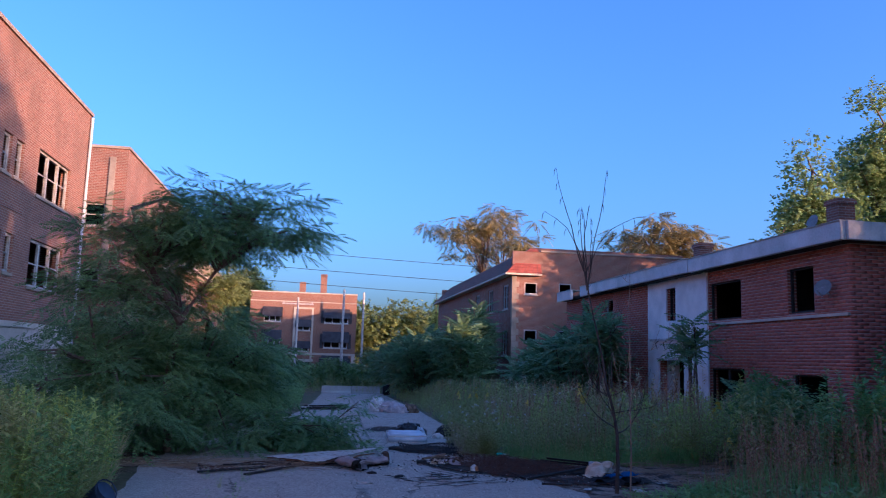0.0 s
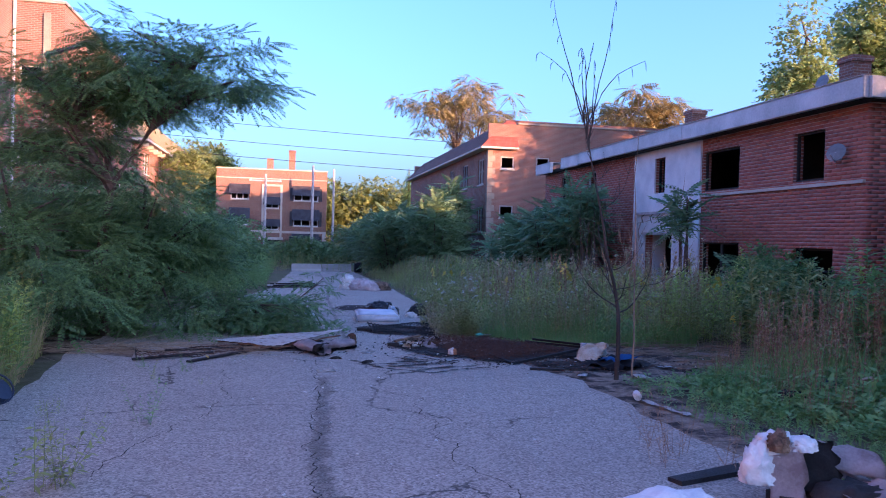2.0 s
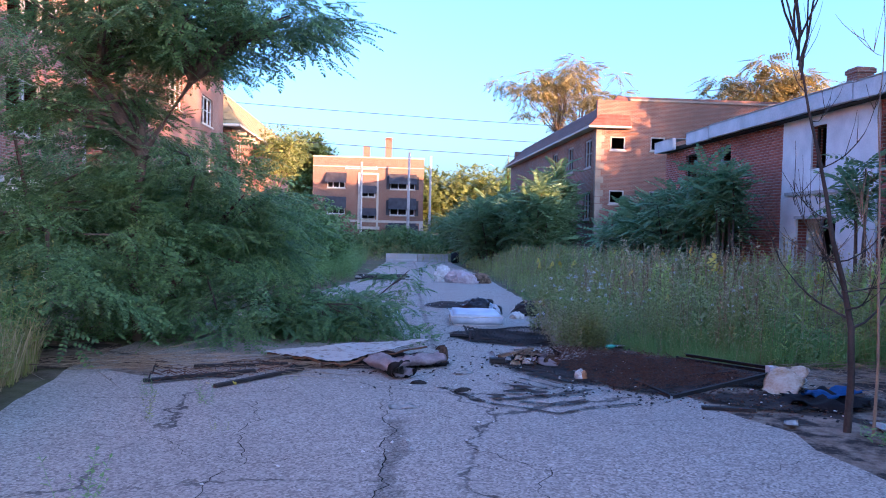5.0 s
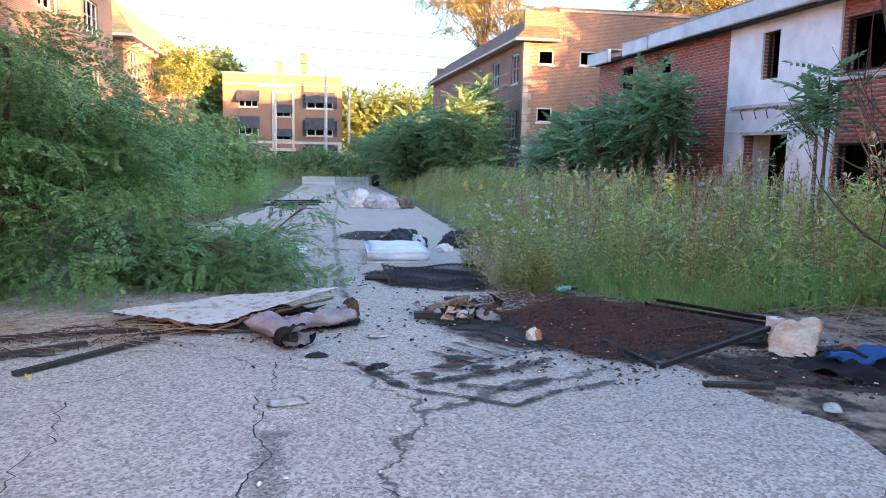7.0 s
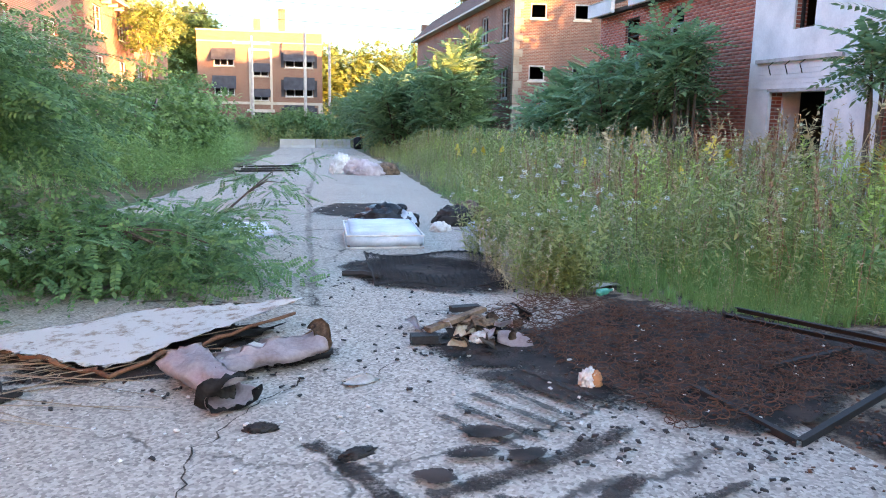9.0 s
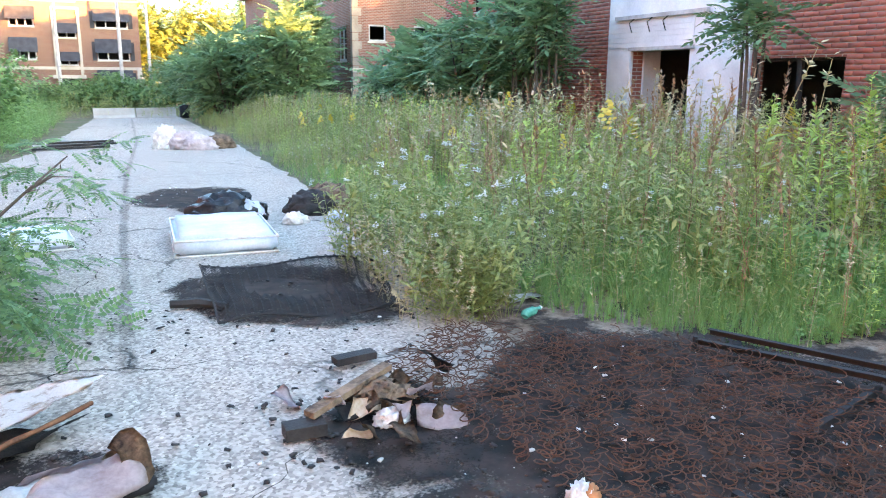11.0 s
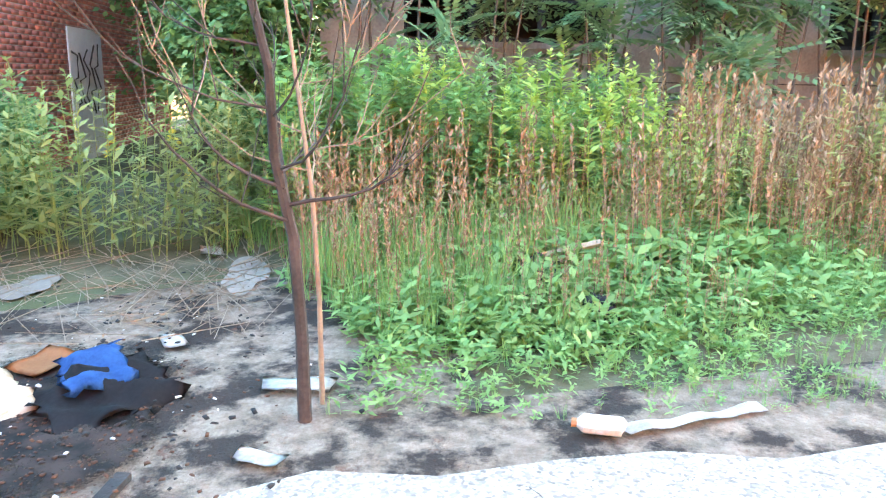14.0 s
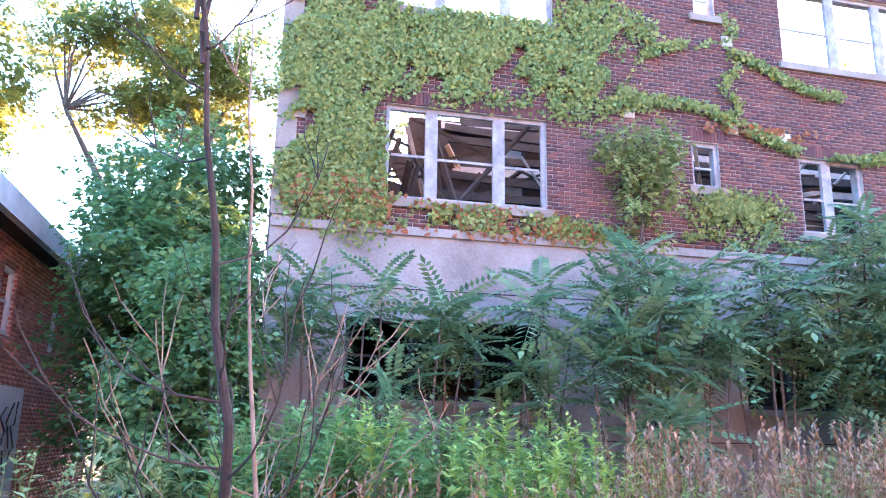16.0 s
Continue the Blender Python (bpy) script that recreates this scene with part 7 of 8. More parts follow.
v, f = coils([(3.15, 9.75), (3.75, 10.3), (4.95, 9.35), (5.35, 8.05), (4.0, 7.55), (3.55, 7.5), (3.35, 8.4)], 0.074, 2)
tagged(new("coil_springs", raw_mesh("coil_springs", v, f, RUST)), "mat of rusted coil springs from a burnt mattress", "bed springs", kind="stuff")
bf = thing("bed_frame", "black iron bed frame lying bent on the ground", "bed frame", (5.4, 7.95, 0))
for a, b, z0, z1 in (((4.94, 9.4), (5.46, 7.95), 0.10, 0.20), ((5.05, 9.42), (5.52, 7.98), 0.14, 0.23), ((5.42, 7.95), (4.07, 7.3), 0.17, 0.05), ((4.07, 7.3), (3.92, 8.02), 0.05, 0.07), ((5.3, 8.5), (4.6, 8.3), 0.09, 0.07)):
    d = (Vector((*b, 0)) - Vector((*a, 0)))
    ln = d.length
    bm = boxes((0, ln, -0.018, 0.018, -0.003, 0.003), (0, ln, 0.012, 0.018, -0.035, -0.0035))
    o_ = part("rail", bm, IRON, bf)
    o_.matrix_basis = pose(a[0], a[1], z0 + gz(*a), 0, -math.degrees(math.atan2(z1 - z0, ln)), math.degrees(math.atan2(d.y, d.x)))
part("bracket", boxes((5.39, 5.5, 7.9, 8.0, 0.1, 0.24)), FASCIA, bf)
part("foot", tube(bmesh.new(), [(5.46, 7.95, 0.2), (5.46, 7.95, 0.0)], 0.015, 6), IRON, bf)
part("foot", tube(bmesh.new(), [(4.94, 9.4, 0.1), (4.94, 9.4, -0.01)], 0.015, 6), IRON, bf)
local(bf)
pb = thing("cardboard_box", "crumpled tan and white cardboard box, torn open", "box", (5.4, 7.7, 0))
part("panel", drape([(5.08, 7.5, 0.02), (5.35, 7.28, 0.03), (5.72, 7.72, 0.26), (5.45, 7.95, 0.24)], 16, 16, 0.012, 0.09, 6, 2, 0.07, 0.025), TAN_PAPER, pb)
part("flap", drape([(5.42, 7.93, 0.24), (5.72, 7.7, 0.27), (5.82, 7.95, 0.05), (5.55, 8.12, 0.03)], 8, 8, 0.012, 0.03, 8, 5, 0.02, 0.02), WHITE_CLOTH, pb)
local(pb)
single("card_sheet", drape([(5.72, 7.45, 0.05), (5.98, 7.3, 0.1), (6.1, 7.5, 0.1), (5.85, 7.65, 0.06)], 6, 6, 0.015, 0.02, 8, 2), ORANGE_CARD, "orange-brown card scrap behind the box", "card")
single("black_clothing", rough_up(drape([(4.95, 7.1, 0.03), (5.45, 6.65, 0.03), (6.0, 6.95, 0.06), (5.45, 7.4, 0.09)], 20, 16, 0.03, 0.09, 6, 6, 0.06, 0.05), 0.02, 9, 1), BLACK_CLOTH, "crumpled black clothing on scorched ground", "clothing")
single("blue_jacket", rough_up(drape([(5.35, 7.18, 0.11), (5.5, 6.88, 0.12), (5.98, 7.1, 0.14), (5.82, 7.38, 0.13)], 16, 12, 0.03, 0.07, 7, 8, 0.04, 0.03), 0.02, 9, 2), BLUE_CLOTH, "crumpled bright blue jacket over black clothing", "clothing")
pl = thing("plastic_bag", "small knotted white plastic bag with orange print", "plastic bag", (3.37, 8.2, 0.035), 15)
part("bag", heap(0.055, 0.045, 0.08, 5, 0.25, 11), WHITE_CLOTH, pl)
o_ = part("print", heap(0.04, 0.04, 0.07, 6, 0.1, 6), ORANGE_CARD, pl); o_.location = (0.035, -0.02, 0)
# bottle
bt = thing("bottle", "crushed green plastic bottle", "bottle", (4.33, 10.24, 0.05), 30)
part("body", tube(bmesh.new(), [(-0.09, 0, 0.02), (-0.08, 0, 0.03), (0.02, 0, 0.03), (0.07, 0, 0.03), (0.1, 0, 0.03)], [0.024, 0.032, 0.03, 0.013, 0.012], 10), GREEN_GLASS, bt)
part("cap", tube(bmesh.new(), [(0.1, 0, 0.03), (0.115, 0, 0.03)], 0.015, 8), WHITE_CLOTH, bt)
# burnt debris with timber
bd = thing("burnt_debris", "scorched timber and rags in a small pile", "debris", (2.8, 9.3, 0.03))
part("timber", boxes((2.5, 2.68, 9.12, 9.22, 0.03, 0.085)), CHARRED, bd)
o_ = part("plank", boxes((0, 0.55, -0.03, 0.03, 0, 0.03)), CHAR_FOAM, bd); o_.matrix_basis = pose(2.62, 9.2, 0.09, 0, -6, 32)
o_ = part("rag", heap(0.15, 0.11, 0.09, 3, 0.25, 11), CHAR_FOAM, bd); o_.location = (3.0, 9.35, 0.03)
o_ = part("rag", heap(0.08, 0.06, 0.05, 6, 0.25, 11), WHITE_CLOTH, bd); o_.location = (2.98, 9.14, 0.03)
o_ = part("rag", drape([(3.05, 9.0, 0.05), (3.3, 8.95, 0.05), (3.3, 9.08, 0.06), (3.1, 9.15, 0.12)], 8, 6, 0.012, 0.06, 9, 2), PINK_CLOTH, bd)
rr = random.Random(77)
for i in range(22):
    s = rr.uniform(0.04, 0.1)
    o_ = part("scrap", rough_up(drape([(-s, -s * 0.6, 0.0), (s, -s * 0.5, 0.02), (s * 0.8, s * 0.6, 0.03), (-s * 0.7, s * 0.5, 0.05)], 6, 5, 0.006, 0.05, 11, i), 0.015, 14, i), (CHAR_FOAM, CHAR_FOAM, PINK_CLOTH, CHARRED, CHAR_FOAM, TAN_PAPER)[i % 6], bd)
    o_.matrix_basis = pose(2.95 + rr.gauss(0, 0.2), 9.28 + rr.gauss(0, 0.15), rr.uniform(0.03, 0.1), rr.uniform(-35, 35), rr.uniform(-35, 35), rr.uniform(0, 360))
local(bd)
single("charred_stick", tube(bmesh.new(), [(0, 0, 0.02), (0.2, 0.02, 0.03), (0.4, -0.03, 0.02)], [0.03, 0.035, 0.025], 6), CHARRED, "short charred stick on the asphalt", "stick", (2.2, 11.45, 0.01), -25)
single("charred_stick", boxes((-0.24, 0.24, -0.03, 0.03, 0, 0.03)), CHARRED, "flat charred slat on the asphalt", "stick", (4.43, 6.8, 0.025), -12)
single("charred_lump", heap(0.08, 0.04, 0.03, 3, 0.25, 12), CHARRED, "small charred lump on the asphalt", "debris", (1.57, 7.85, 0.03))
single("charred_lump", heap(0.09, 0.04, 0.03, 4, 0.25, 12), CHARRED, "small charred lump on the asphalt", "debris", (2.0, 7.5, 0.03), 30)
single("charred_block", boxes((-0.12, 0.12, -0.04, 0.04, 0, 0.04)), CHARRED, "charred block on the asphalt", "debris", (3.05, 9.95, 0.03), 10)
def scraps(name, label, areas, count, size, mat, seed):
    """Small scraps strewn over areas (x, y, rx, ry)."""
    rng = np.random.default_rng(seed)
    areas = np.asarray(areas, float)
    k = rng.integers(0, len(areas), count)
    x, y = areas[k, 0] + rng.normal(0, 0.5, count) * areas[k, 2], areas[k, 1] + rng.normal(0, 0.5, count) * areas[k, 3]
    at = np.stack([x, y, ground_z(x, y) + 0.04], -1)
    tv = np.array([[-1, -0.6, 0], [1, -0.5, 0.1], [0.8, 0.7, 0], [-0.7, 0.6, 0.15], [-0.8, -0.5, 0.5], [0.8, -0.4, 0.6], [0.6, 0.5, 0.5], [-0.6, 0.5, 0.6]]) * 0.5
    tf = np.array([[0, 3, 2, 1], [4, 5, 6, 7], [0, 1, 5, 4], [1, 2, 6, 5], [2, 3, 7, 6], [3, 0, 4, 7]])
    vv, ff = scatter(tv, tf, at, turns(rng.uniform(0, 6.28, count), rng.normal(0, 0.2, count), rng.normal(0, 0.2, count)), size * rng.uniform(0.3, 1.5, count))
    return tagged(new(name, raw_mesh(name, vv, ff, mat)), label, "litter", kind="stuff")
scraps("char_scraps", "charred scraps strewn round the burnt bedding", [(3.6, 8.6, 1.4, 1.4), (3.0, 9.3, 0.7, 0.7), (1.2, 8.9, 1.0, 0.7), (5.2, 7.0, 1.2, 0.9), (3.6, 7.3, 1.0, 0.5), (2.9, 11.2, 1.2, 1.2), (6.6, 7.2, 1.2, 1.0)], 1000, 0.026, CHARRED, 1)
scraps("pale_scraps", "pale paper and foam scraps strewn about", [(3.6, 8.6, 1.5, 1.4), (1.3, 8.0, 1.2, 0.8), (2.6, 17, 2.0, 4.0), (5.8, 7.3, 1.5, 1.2), (2.2, 5.0, 2.4, 4.0), (3.0, 26, 2.0, 8.0)], 380, 0.022, WHITE_CLOTH, 2)
scraps("rust_flakes", "rusty flakes and ash over the burn patch", [(4.3, 8.5, 1.2, 1.2), (5.0, 7.2, 1.0, 0.8)], 900, 0.02, RUST, 3)
for i, (x, y, s, rz) in enumerate(((1.38, 6.75, 0.13, 10), (2.1, 8.45, 0.11, 30), (4.73, 6.23, 0.12, 60), (6.27, 6.86, 0.14, 20), (8.7, 6.98, 0.2, 10), (4.54, 10.76, 0.16, 0), (5.5, 6.1, 0.2, 80))):
    single("paper_scrap", drape([(-s, -s * 0.5, 0.012), (s, -s * 0.4, 0.012), (s * 0.8, s * 0.5, 0.02), (-s * 0.9, s * 0.5, 0.015)], 5, 4, 0.008, 0.02, 9, i), WHITE_CLOTH, "torn white paper scrap on the ground", "litter", (x, y, gz(x, y) + 0.03), rz, "paper litter")

# further down the lane
co = thing("sofa", "burst sofa and rags dumped at the lane's edge", "sofa", (3.7, 26.6, -0.27))
for nm, c, s, sd, m in (("cushion", (0, 0, 0), (0.5, 0.4, 0.36), 2, PINK_CLOTH), ("cushion", (-0.5, 0.2, 0), (0.32, 0.3, 0.46), 4, WHITE_CLOTH), ("frame", (0.75, 0.1, 0), (0.4, 0.35, 0.26), 6, CHAR_FOAM), ("cushion", (0.25, -0.4, 0), (0.4, 0.25, 0.3), 8, PINK_CLOTH)):
    o_ = part(nm, heap(*s, sd, 0.14, 6), m, co); o_.location = c
pp = thing("plank_pile", "weathered boards stacked flat across the lane", "planks", (1.0, 27.8, -0.28))
for i in range(6):
    o_ = part("plank", boxes((-0.9, 0.9, -0.08, 0.08, 0, 0.05)), OLD_WOOD if i % 2 else CHARRED, pp)
    o_.matrix_basis = pose(0.1 * (i % 3), 0.09 * i - 0.2, 0.01 + 0.055 * (i // 2), 0, 0, 12 + 4 * (i % 3))


def barrier(at, rz):
    """A concrete road barrier with its sloping sides."""
    bm = bmesh.new()
    prof = [(-0.3, 0), (-0.3, 0.06), (-0.17, 0.2), (-0.1, 0.54), (0.1, 0.54), (0.17, 0.2), (0.3, 0.06), (0.3, 0)]
    ends = [[bm.verts.new((x, y, z)) for y, z in prof] for x in (-1.02, 1.02)]
    for i in range(len(prof)):
        k = (i + 1) % len(prof)
        bm.faces.new((ends[0][i], ends[0][k], ends[1][k], ends[1][i]))
    bm.faces.new(ends[0]); bm.faces.new(list(reversed(ends[1])))
    bmesh.ops.recalc_face_normals(bm, faces=bm.faces)
    return single("concrete_barrier", bm, CONCRETE_PALE, "pale concrete road barrier closing off the lane", "barrier", at, rz, "barriers")


CONCRETE_PALE = plain("pale_concrete", (0.34, 0.32, 0.29), (0.46, 0.44, 0.4), 1.5, 0.9, 0, 25, 0.3)
barrier((2.2, 51.0, -0.72), 3)
barrier((4.3, 51.2, -0.72), 4)
single("bin", rounded(0.5, 0.5, 0.7, 0.05), BLACK_CLOTH, "dark bin beside the barriers", "bin", (5.75, 50.6, -0.71))


def pole(at, h, arm, label):
    t = thing("utility_pole", label, "utility pole", at)
    part("pole", tube(bmesh.new(), [(0, 0, 0), (0, 0, h)], [0.15, 0.1], 8), OLD_WOOD, t)
    if arm:
        part("crossarm", boxes((-arm, arm, -0.06, 0.06, h - 0.75, h - 0.6)), OLD_WOOD, t)
        for x in (-arm * 0.9, 0, arm * 0.9):
            part("insulator", tube(bmesh.new(), [(x, 0, h - 0.6), (x, 0, h - 0.4)], 0.05, 6), FASCIA, t)
    return t


pole((3.1, 70, -1.05), 9.4, 0, "grey wooden utility pole with a meter box")
pole((5.5, 78, -1.2), 10.0, 0, "tall thin utility pole")
pole((-1.4, 76, -1.15), 9.0, 1.6, "wooden utility pole with a crossarm")
for i, (z, y) in enumerate(((12.9, 72), (11.3, 72.5), (9.9, 73))):
    pts = [(x, y, z - 0.035 * (x + 8) - 0.6 * (1 - ((x - 6) / 40) ** 2)) for x in range(-34, 47, 4)]
    single("power_line", tube(bmesh.new(), pts, 0.025, 4), IRON, "thin overhead power line across the sky", "power line", group="power lines")

for x in (-34.0, 46.0):
    pole((x, 72.5, -1.1), 14.6, 0.8, "tall utility pole far off carrying the lines")

# burnt armchair and foam near the start of the walk
FLUFF = plain("white_stuffing", (0.66, 0.66, 0.66), (0.82, 0.82, 0.82), 8, 0.95, 0, 30, 0.6, 0.02)
ch = thing("armchair", "burst armchair, pale pink upholstery scorched black", "armchair", (4.4, 1.2, 0.1))
part("arm", drape([(3.92, 1.02, 0.12), (4.12, 0.92, 0.12), (4.14, 1.0, 0.55), (3.94, 1.1, 0.56)], 8, 10, 0.05, 0.04, 6, 3, 0.02, 0.02), PINK_CLOTH, ch)
part("backrest", roll((4.15, 1.28, 0.42), (4.75, 1.1, 0.36), 0.15, 4, 250, 0.04, 0.03, 0.7), PINK_CLOTH, ch)
part("scorched_panel", drape([(4.08, 1.0, 0.2), (4.38, 0.88, 0.18), (4.4, 1.06, 0.56), (4.1, 1.18, 0.58)], 12, 12, 0.04, 0.06, 8, 6, 0.04, 0.03), CHARRED, ch)
part("seat", drape([(4.2, 0.5, 0.2), (4.85, 0.35, 0.2), (4.9, 0.75, 0.36), (4.3, 0.95, 0.34)], 12, 10, 0.08, 0.06, 5, 9, 0.05, 0.03), PINK_CLOTH, ch)
# solid black lump standing in for the shade of the hole in the seat
part("seat_void", heap(0.3, 0.2, 0.16, 14, 0.1, 5), CHARRED, ch).matrix_basis = pose(4.42, 0.85, 0.14)
part("base", boxes((3.98, 4.85, 0.6, 1.15, 0.1, 0.22)), CHARRED, ch)
for c3, s3, k3, m3 in (((3.9, 1.12, 0.28), (0.12, 0.1, 0.2), 11, FLUFF), ((4.05, 1.15, 0.46), (0.17, 0.1, 0.11), 13, FLUFF), ((4.0, 1.06, 0.5), (0.07, 0.07, 0.1), 15, CHAR_FOAM), ((4.17, 1.06, 0.5), (0.1, 0.08, 0.07), 17, FLUFF)):
    part("stuffing", heap(*s3, k3, 0.14, 6.0), m3, ch).matrix_basis = pose(*c3)
local(ch)
single("board", rounded(0.68, 0.035, 0.24, 0.012), WOOD_TAN, "tan veneer board leaning on the armchair", "board", (5.06, 0.52, 0.34), -30)
single("foam_block", heap(0.2, 0.14, 0.36, 16, 0.1, 5), FLUFF, "white foam behind a tan board", "foam", (5.3, 0.55, 0.13))
single("foam_sheet", heap(0.5, 0.22, 0.2, 17, 0.06, 3), FLUFF, "rounded white foam padding on the asphalt", "foam", (3.05, 0.75, 0.12), 5)
single("brushwood", rough_up(boxes((-0.4, 0.4, -0.08, 0.08, 0, 0.05)), 0.03, 4), CHARRED, "dark burnt slat by the armchair", "debris", (3.95, 1.75, 0.1), 20)

# left verge
bk = thing("bucket", "dark blue plastic bucket tipped against the weeds", "bucket", (-1.98, 4.62, 0.14), 15)
bm = tube(bmesh.new(), [(0, 0, 0), (0, 0.01, 0.02), (0.02, 0.04, 0.3), (0.03, 0.05, 0.34)], [0.11, 0.14, 0.17, 0.16], 16)
part("body", bm, BLUE_PLASTIC, bk)
part("rim", tube(bmesh.new(), [(0.025 + 0.175 * math.cos(a * math.pi / 8), 0.045 + 0.175 * math.sin(a * math.pi / 8), 0.33) for a in range(17)], 0.012, 5), BLUE_PLASTIC, bk)
for c_ in bk.children:
    c_.matrix_basis = pose(0, 0, 0, 62, 0, 40) @ Matrix.Scale(0.82, 4)
single("rag", heap(0.3, 0.16, 0.12, 8, 0.15, 7), BLUE_PLASTIC, "dark blue rag and litter at the verge", "rag", (-2.15, 4.15, 0.04), 10)
single("paper_scrap", heap(0.07, 0.06, 0.08, 9, 0.15, 7), WHITE_CLOTH, "crumpled white paper at the verge", "litter", (-2.2, 4.6, 0.04))
for i, (a, b) in enumerate((((0.3, 8.5), (-0.45, 7.55)), ((-0.2, 8.35), (-1.2, 7.75)), ((0.1, 8.75), (-0.9, 8.55)))):
    d = Vector((b[0] - a[0], b[1] - a[1], 0))
    single("wood_slat", boxes((0, d.length, -0.03, 0.03, 0, 0.03)), CHARRED, "weathered wooden slat among dead vines", "slat", (*a, 0.04 + 0.004 * i), math.degrees(math.atan2(d.y, d.x)))
def lying(areas, count, seed):
    """Dead stems lying flat in a tangle over areas (x0, x1, y0, y1)."""
    rng = np.random.default_rng(seed)
    areas = np.asarray(areas, float)
    k = rng.integers(0, len(areas), count)
    x, y = rng.uniform(areas[k, 0], areas[k, 1]), rng.uniform(areas[k, 2], areas[k, 3])
    at = np.stack([x, y, ground_z(x, y) + rng.uniform(0.03, 0.1, count)], -1)
    vv, ff = scatter(*stem_weed(2, leaf=0.04, width=0.005, seed=81), at, turns(rng.normal(0.3, 0.6, count), rng.normal(1.53, 0.04, count), 0 * x), rng.uniform(0.4, 1.3, count))
    return tagged(new("dead_vines", raw_mesh("dead_vines", vv, ff, STEM_DEAD)), "dead stems lying in a tangle", "dead stems", kind="stuff")


lying([(-2.8, 0.4, 8.3, 9.2), (5.9, 8.4, 7.9, 9.4), (6.2, 8.2, 6.3, 7.6)], 420, 5)


def crack_weed(at, h, seed, label, mat=WEED_GREEN, n=7, tfn=None):
    rng = np.random.default_rng(seed)
    p = np.stack([at[0] + rng.normal(0, 0.05, n), at[1] + rng.normal(0, 0.05, n), np.full(n, gz(*at) + 0.02)], -1)
    vv, ff = scatter(*(tfn or stem_weed(16, leaf=0.16, width=0.022, seed=seed)), p, turns(rng.uniform(0, 6.28, n), rng.normal(0, 0.28, n), rng.normal(0, 0.28, n)), h * rng.uniform(0.6, 1.1, n))
    return tagged(new("weed", raw_mesh("weed", vv, ff, mat)), label, "weed", "weeds in the cracks", kind="stuff")


for i, (x, y, h, n) in enumerate(((-0.39, 3.96, 0.45, 6), (-0.62, 2.06, 0.55, 14), (-0.95, 1.7, 0.4, 8), (-0.38, 6.93, 0.28, 6), (-0.7, 6.2, 0.3, 4), (-0.1, 5.9, 0.12, 5), (-1.0, 7.2, 0.2, 8), (0.2, 7.9, 0.12, 8), (-1.35, 4.4, 0.2, 9))):
    crack_weed((x, y), h, 100 + i, "green weed growing from a crack in the asphalt", WEED_GREEN if i % 3 else WEED_BRIGHT, n)
crack_weed((-0.38, 6.93), 0.32, 140, "small yellow flower on a weed", FLOWER_YELLOW, 2, flower_head(3, 6, 0.06))
for i, (x, y) in enumerate(((3.75, 2.1), (4.05, 2.4), (4.2, 1.9), (3.9, 2.7))):
    crack_weed((x, y), 0.55, 150 + i, "sparse dark leafless weed at the asphalt edge", WEED_BROWN, 7, stem_weed(9, leaf=0.16, width=0.008, seed=90 + i))
# lit verge by the end of the walk
bo_ = thing("bottle", "white plastic bottle with an orange cap in the grass", "bottle", (4.78, 4.72, 0.05), 70)
part("body", tube(bmesh.new(), [(-0.1, 0, 0.04), (-0.09, 0, 0.045), (0.08, 0, 0.045), (0.11, 0, 0.045)], [0.03, 0.045, 0.045, 0.02], 10), WHITE_CLOTH, bo_)
part("cap", tube(bmesh.new(), [(0.11, 0, 0.045), (0.135, 0, 0.045)], 0.022, 8), ORANGE_CARD, bo_)
single("fabric_strip", drape([(4.72, 4.6, 0.07), (4.82, 4.62, 0.07), (4.98, 3.85, 0.08), (4.9, 3.83, 0.07)], 4, 14, 0.012, 0.03, 8, 3), WHITE_CLOTH, "long pale fabric strip along the verge", "rag")
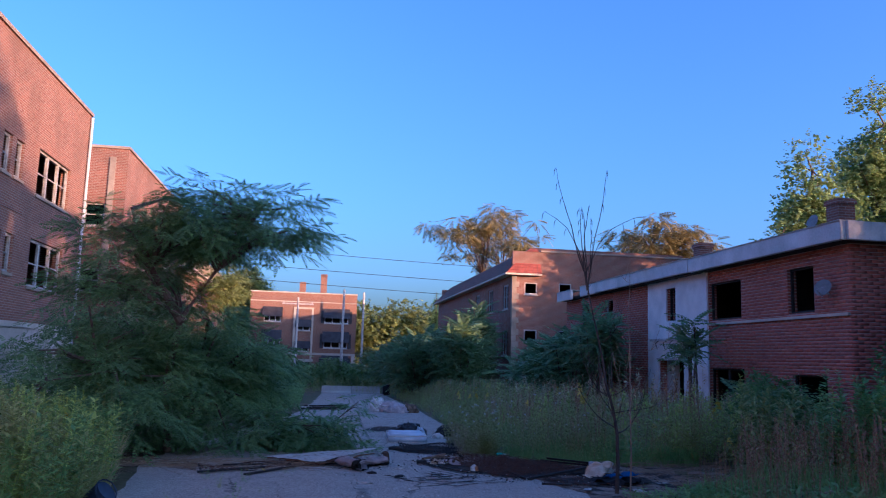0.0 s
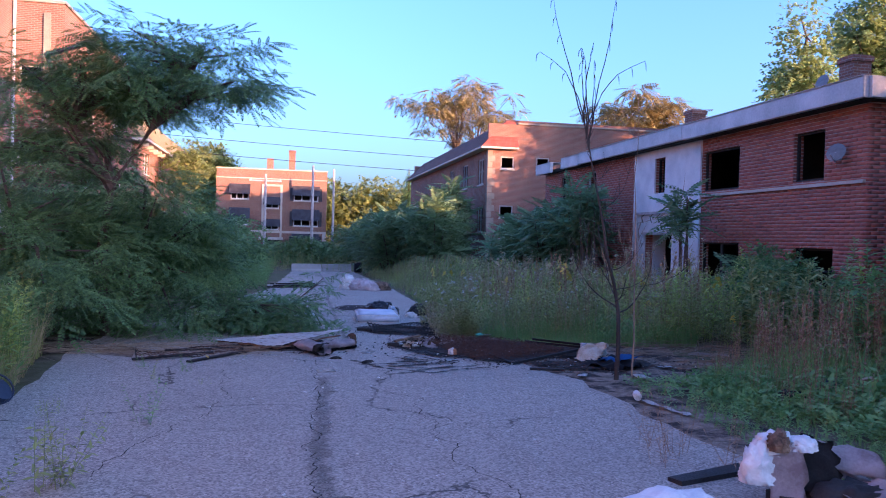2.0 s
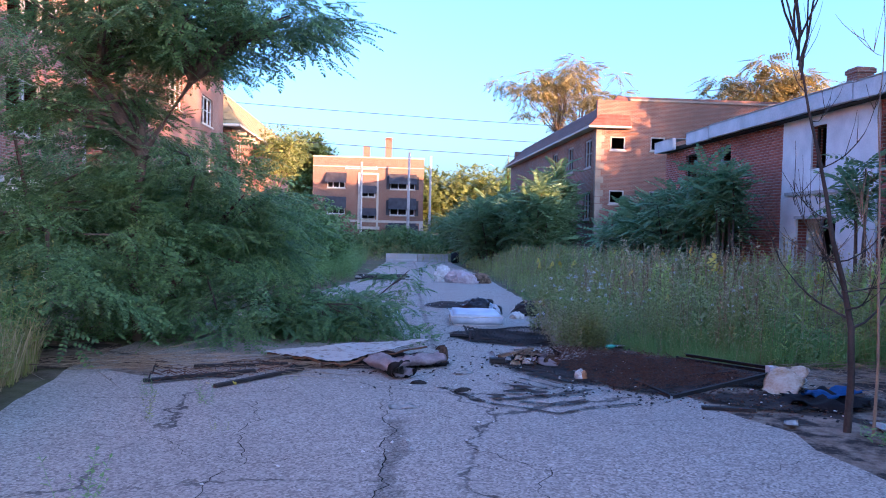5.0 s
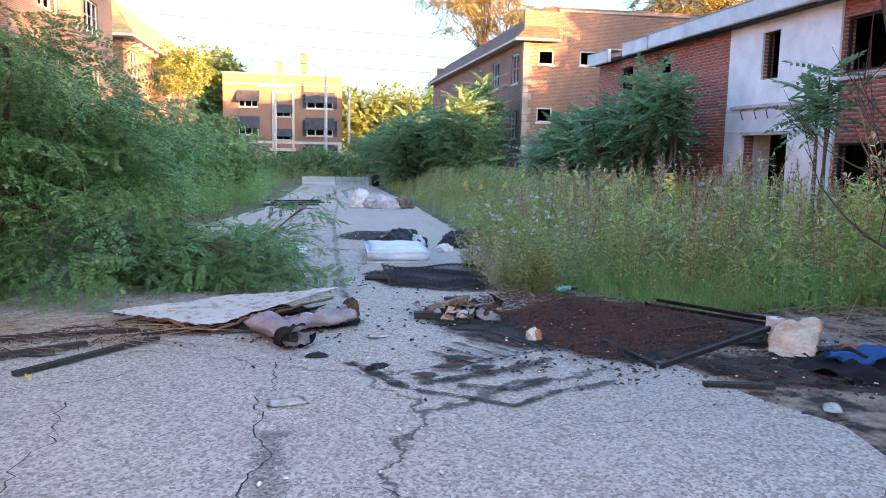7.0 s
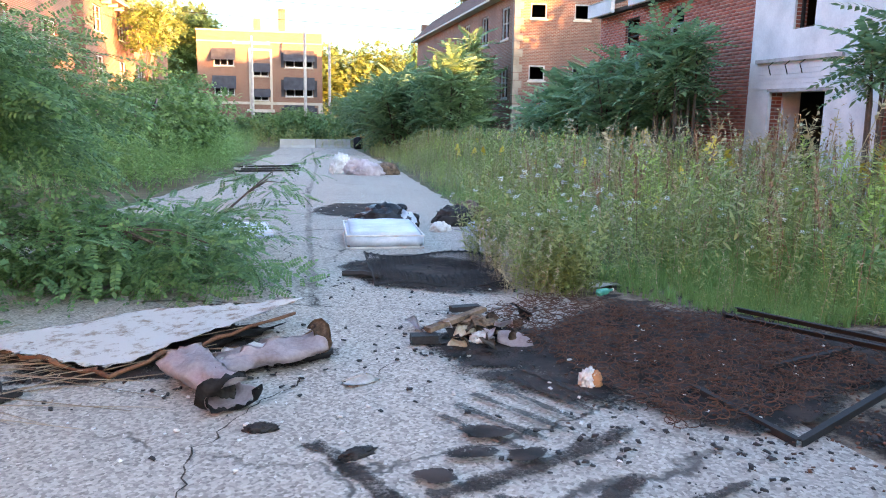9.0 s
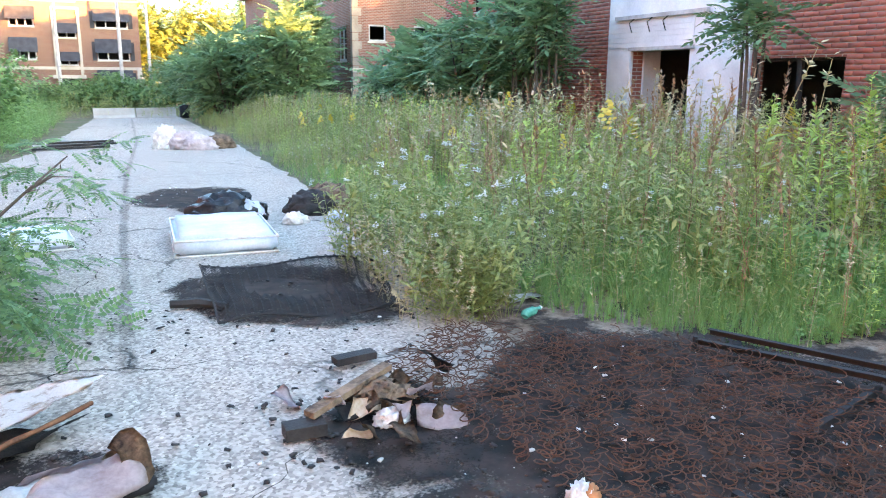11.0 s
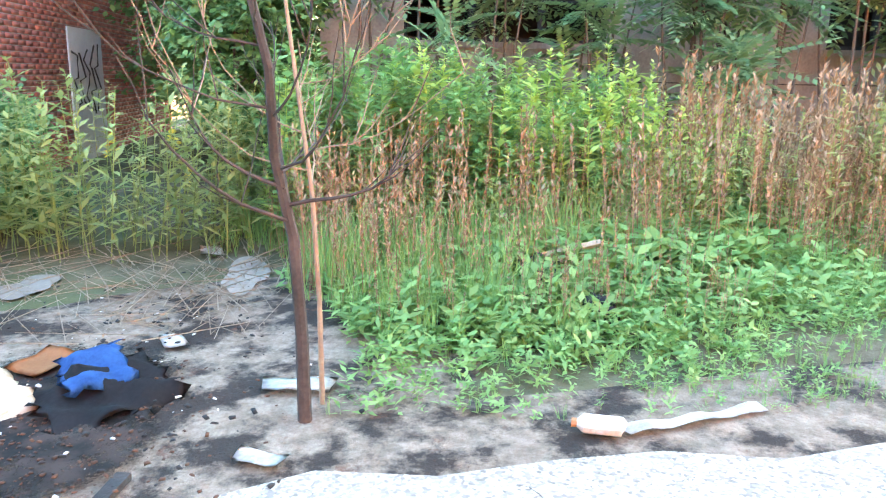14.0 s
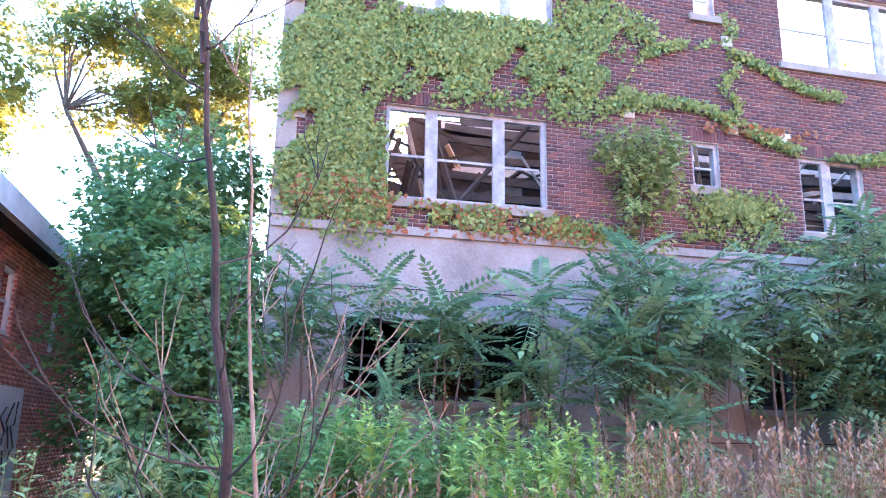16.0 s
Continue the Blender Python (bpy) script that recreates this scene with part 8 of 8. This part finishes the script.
for i, (a, b, z0, z1) in enumerate((((7.24, 4.76), (7.15, 3.9), 0.17, 0.38), ((7.3, 4.5), (7.05, 4.2), 0.2, 0.12), ((7.0, 4.35), (6.95, 3.95), 0.13, 0.16))):
    d = Vector((b[0] - a[0], b[1] - a[1], z1 - z0))
    single("broken_plank", tube(bmesh.new(), [(0, 0, 0), d], 0.028, 4), WOOD_RAW, "pale broken plank in the weeds", "plank", (*a, z0 + gz(*a)))
single("rubbish_heap", heap(0.3, 0.28, 0.22, 33, 0.15, 7), BLUE_PLASTIC, "dark bag of rubbish under broken planks", "rubbish", (7.15, 4.4, 0.02))
single("rubbish_heap", heap(0.2, 0.15, 0.16, 34, 0.15, 7), BLACK_CLOTH, "dark rag in the herbs", "rubbish", (6.35, 4.2, 0.02))

# ---- the bricks nearest to the end of the walk, each by itself ----
bl, bh, bj = 0.203, 0.0677, 0.011
bm = boxes((-0.012, 0.002, 0, bl - bj, 0, bh - bj))
bmesh.ops.bevel(bm, geom=[e for e in bm.edges if all(v.co.x < 0 for v in e.verts)], offset=0.004, segments=1, affect="EDGES")
one = bpy.data.meshes.new("brick")
bm.to_mesh(one)
bm.free()
k = Nodes("single_brick", 0.82)
c_ = k.ramp(k.n("ObjectInfo").outputs["Random"], (0.0, (0.10, 0.045, 0.045)), (0.3, (0.15, 0.06, 0.055)), (0.6, (0.20, 0.08, 0.065)), (0.8, (0.085, 0.045, 0.05)), (1.0, (0.17, 0.07, 0.065)))
fine_ = k.noise(k.world(), 45.0, 4)
k.color(k.mix(k.math("MULTIPLY", fine_, 0.3), c_, (0.05, 0.025, 0.025)))
k.bump(fine_, 0.5, 0.004)
one.materials.append(k.mat)
rows_ = int((10.85 - 4.76) / bh)
for r_ in range(rows_):
    z = 4.76 + r_ * bh
    if not 4.95 < z < 6.5:
        continue
    for i in range(100):
        y = -14 + i * bl - (bl / 2 if r_ % 2 else 0)
        if not BRICK_Y[0] < y + (bl - bj) / 2 < BRICK_Y[1]:
            continue
        o_ = new("brick", one)
        o_.matrix_world = pose(IX, y, z)
        o_.parent = ivy_b
        o_.matrix_parent_inverse = ivy_b.matrix_world.inverted()
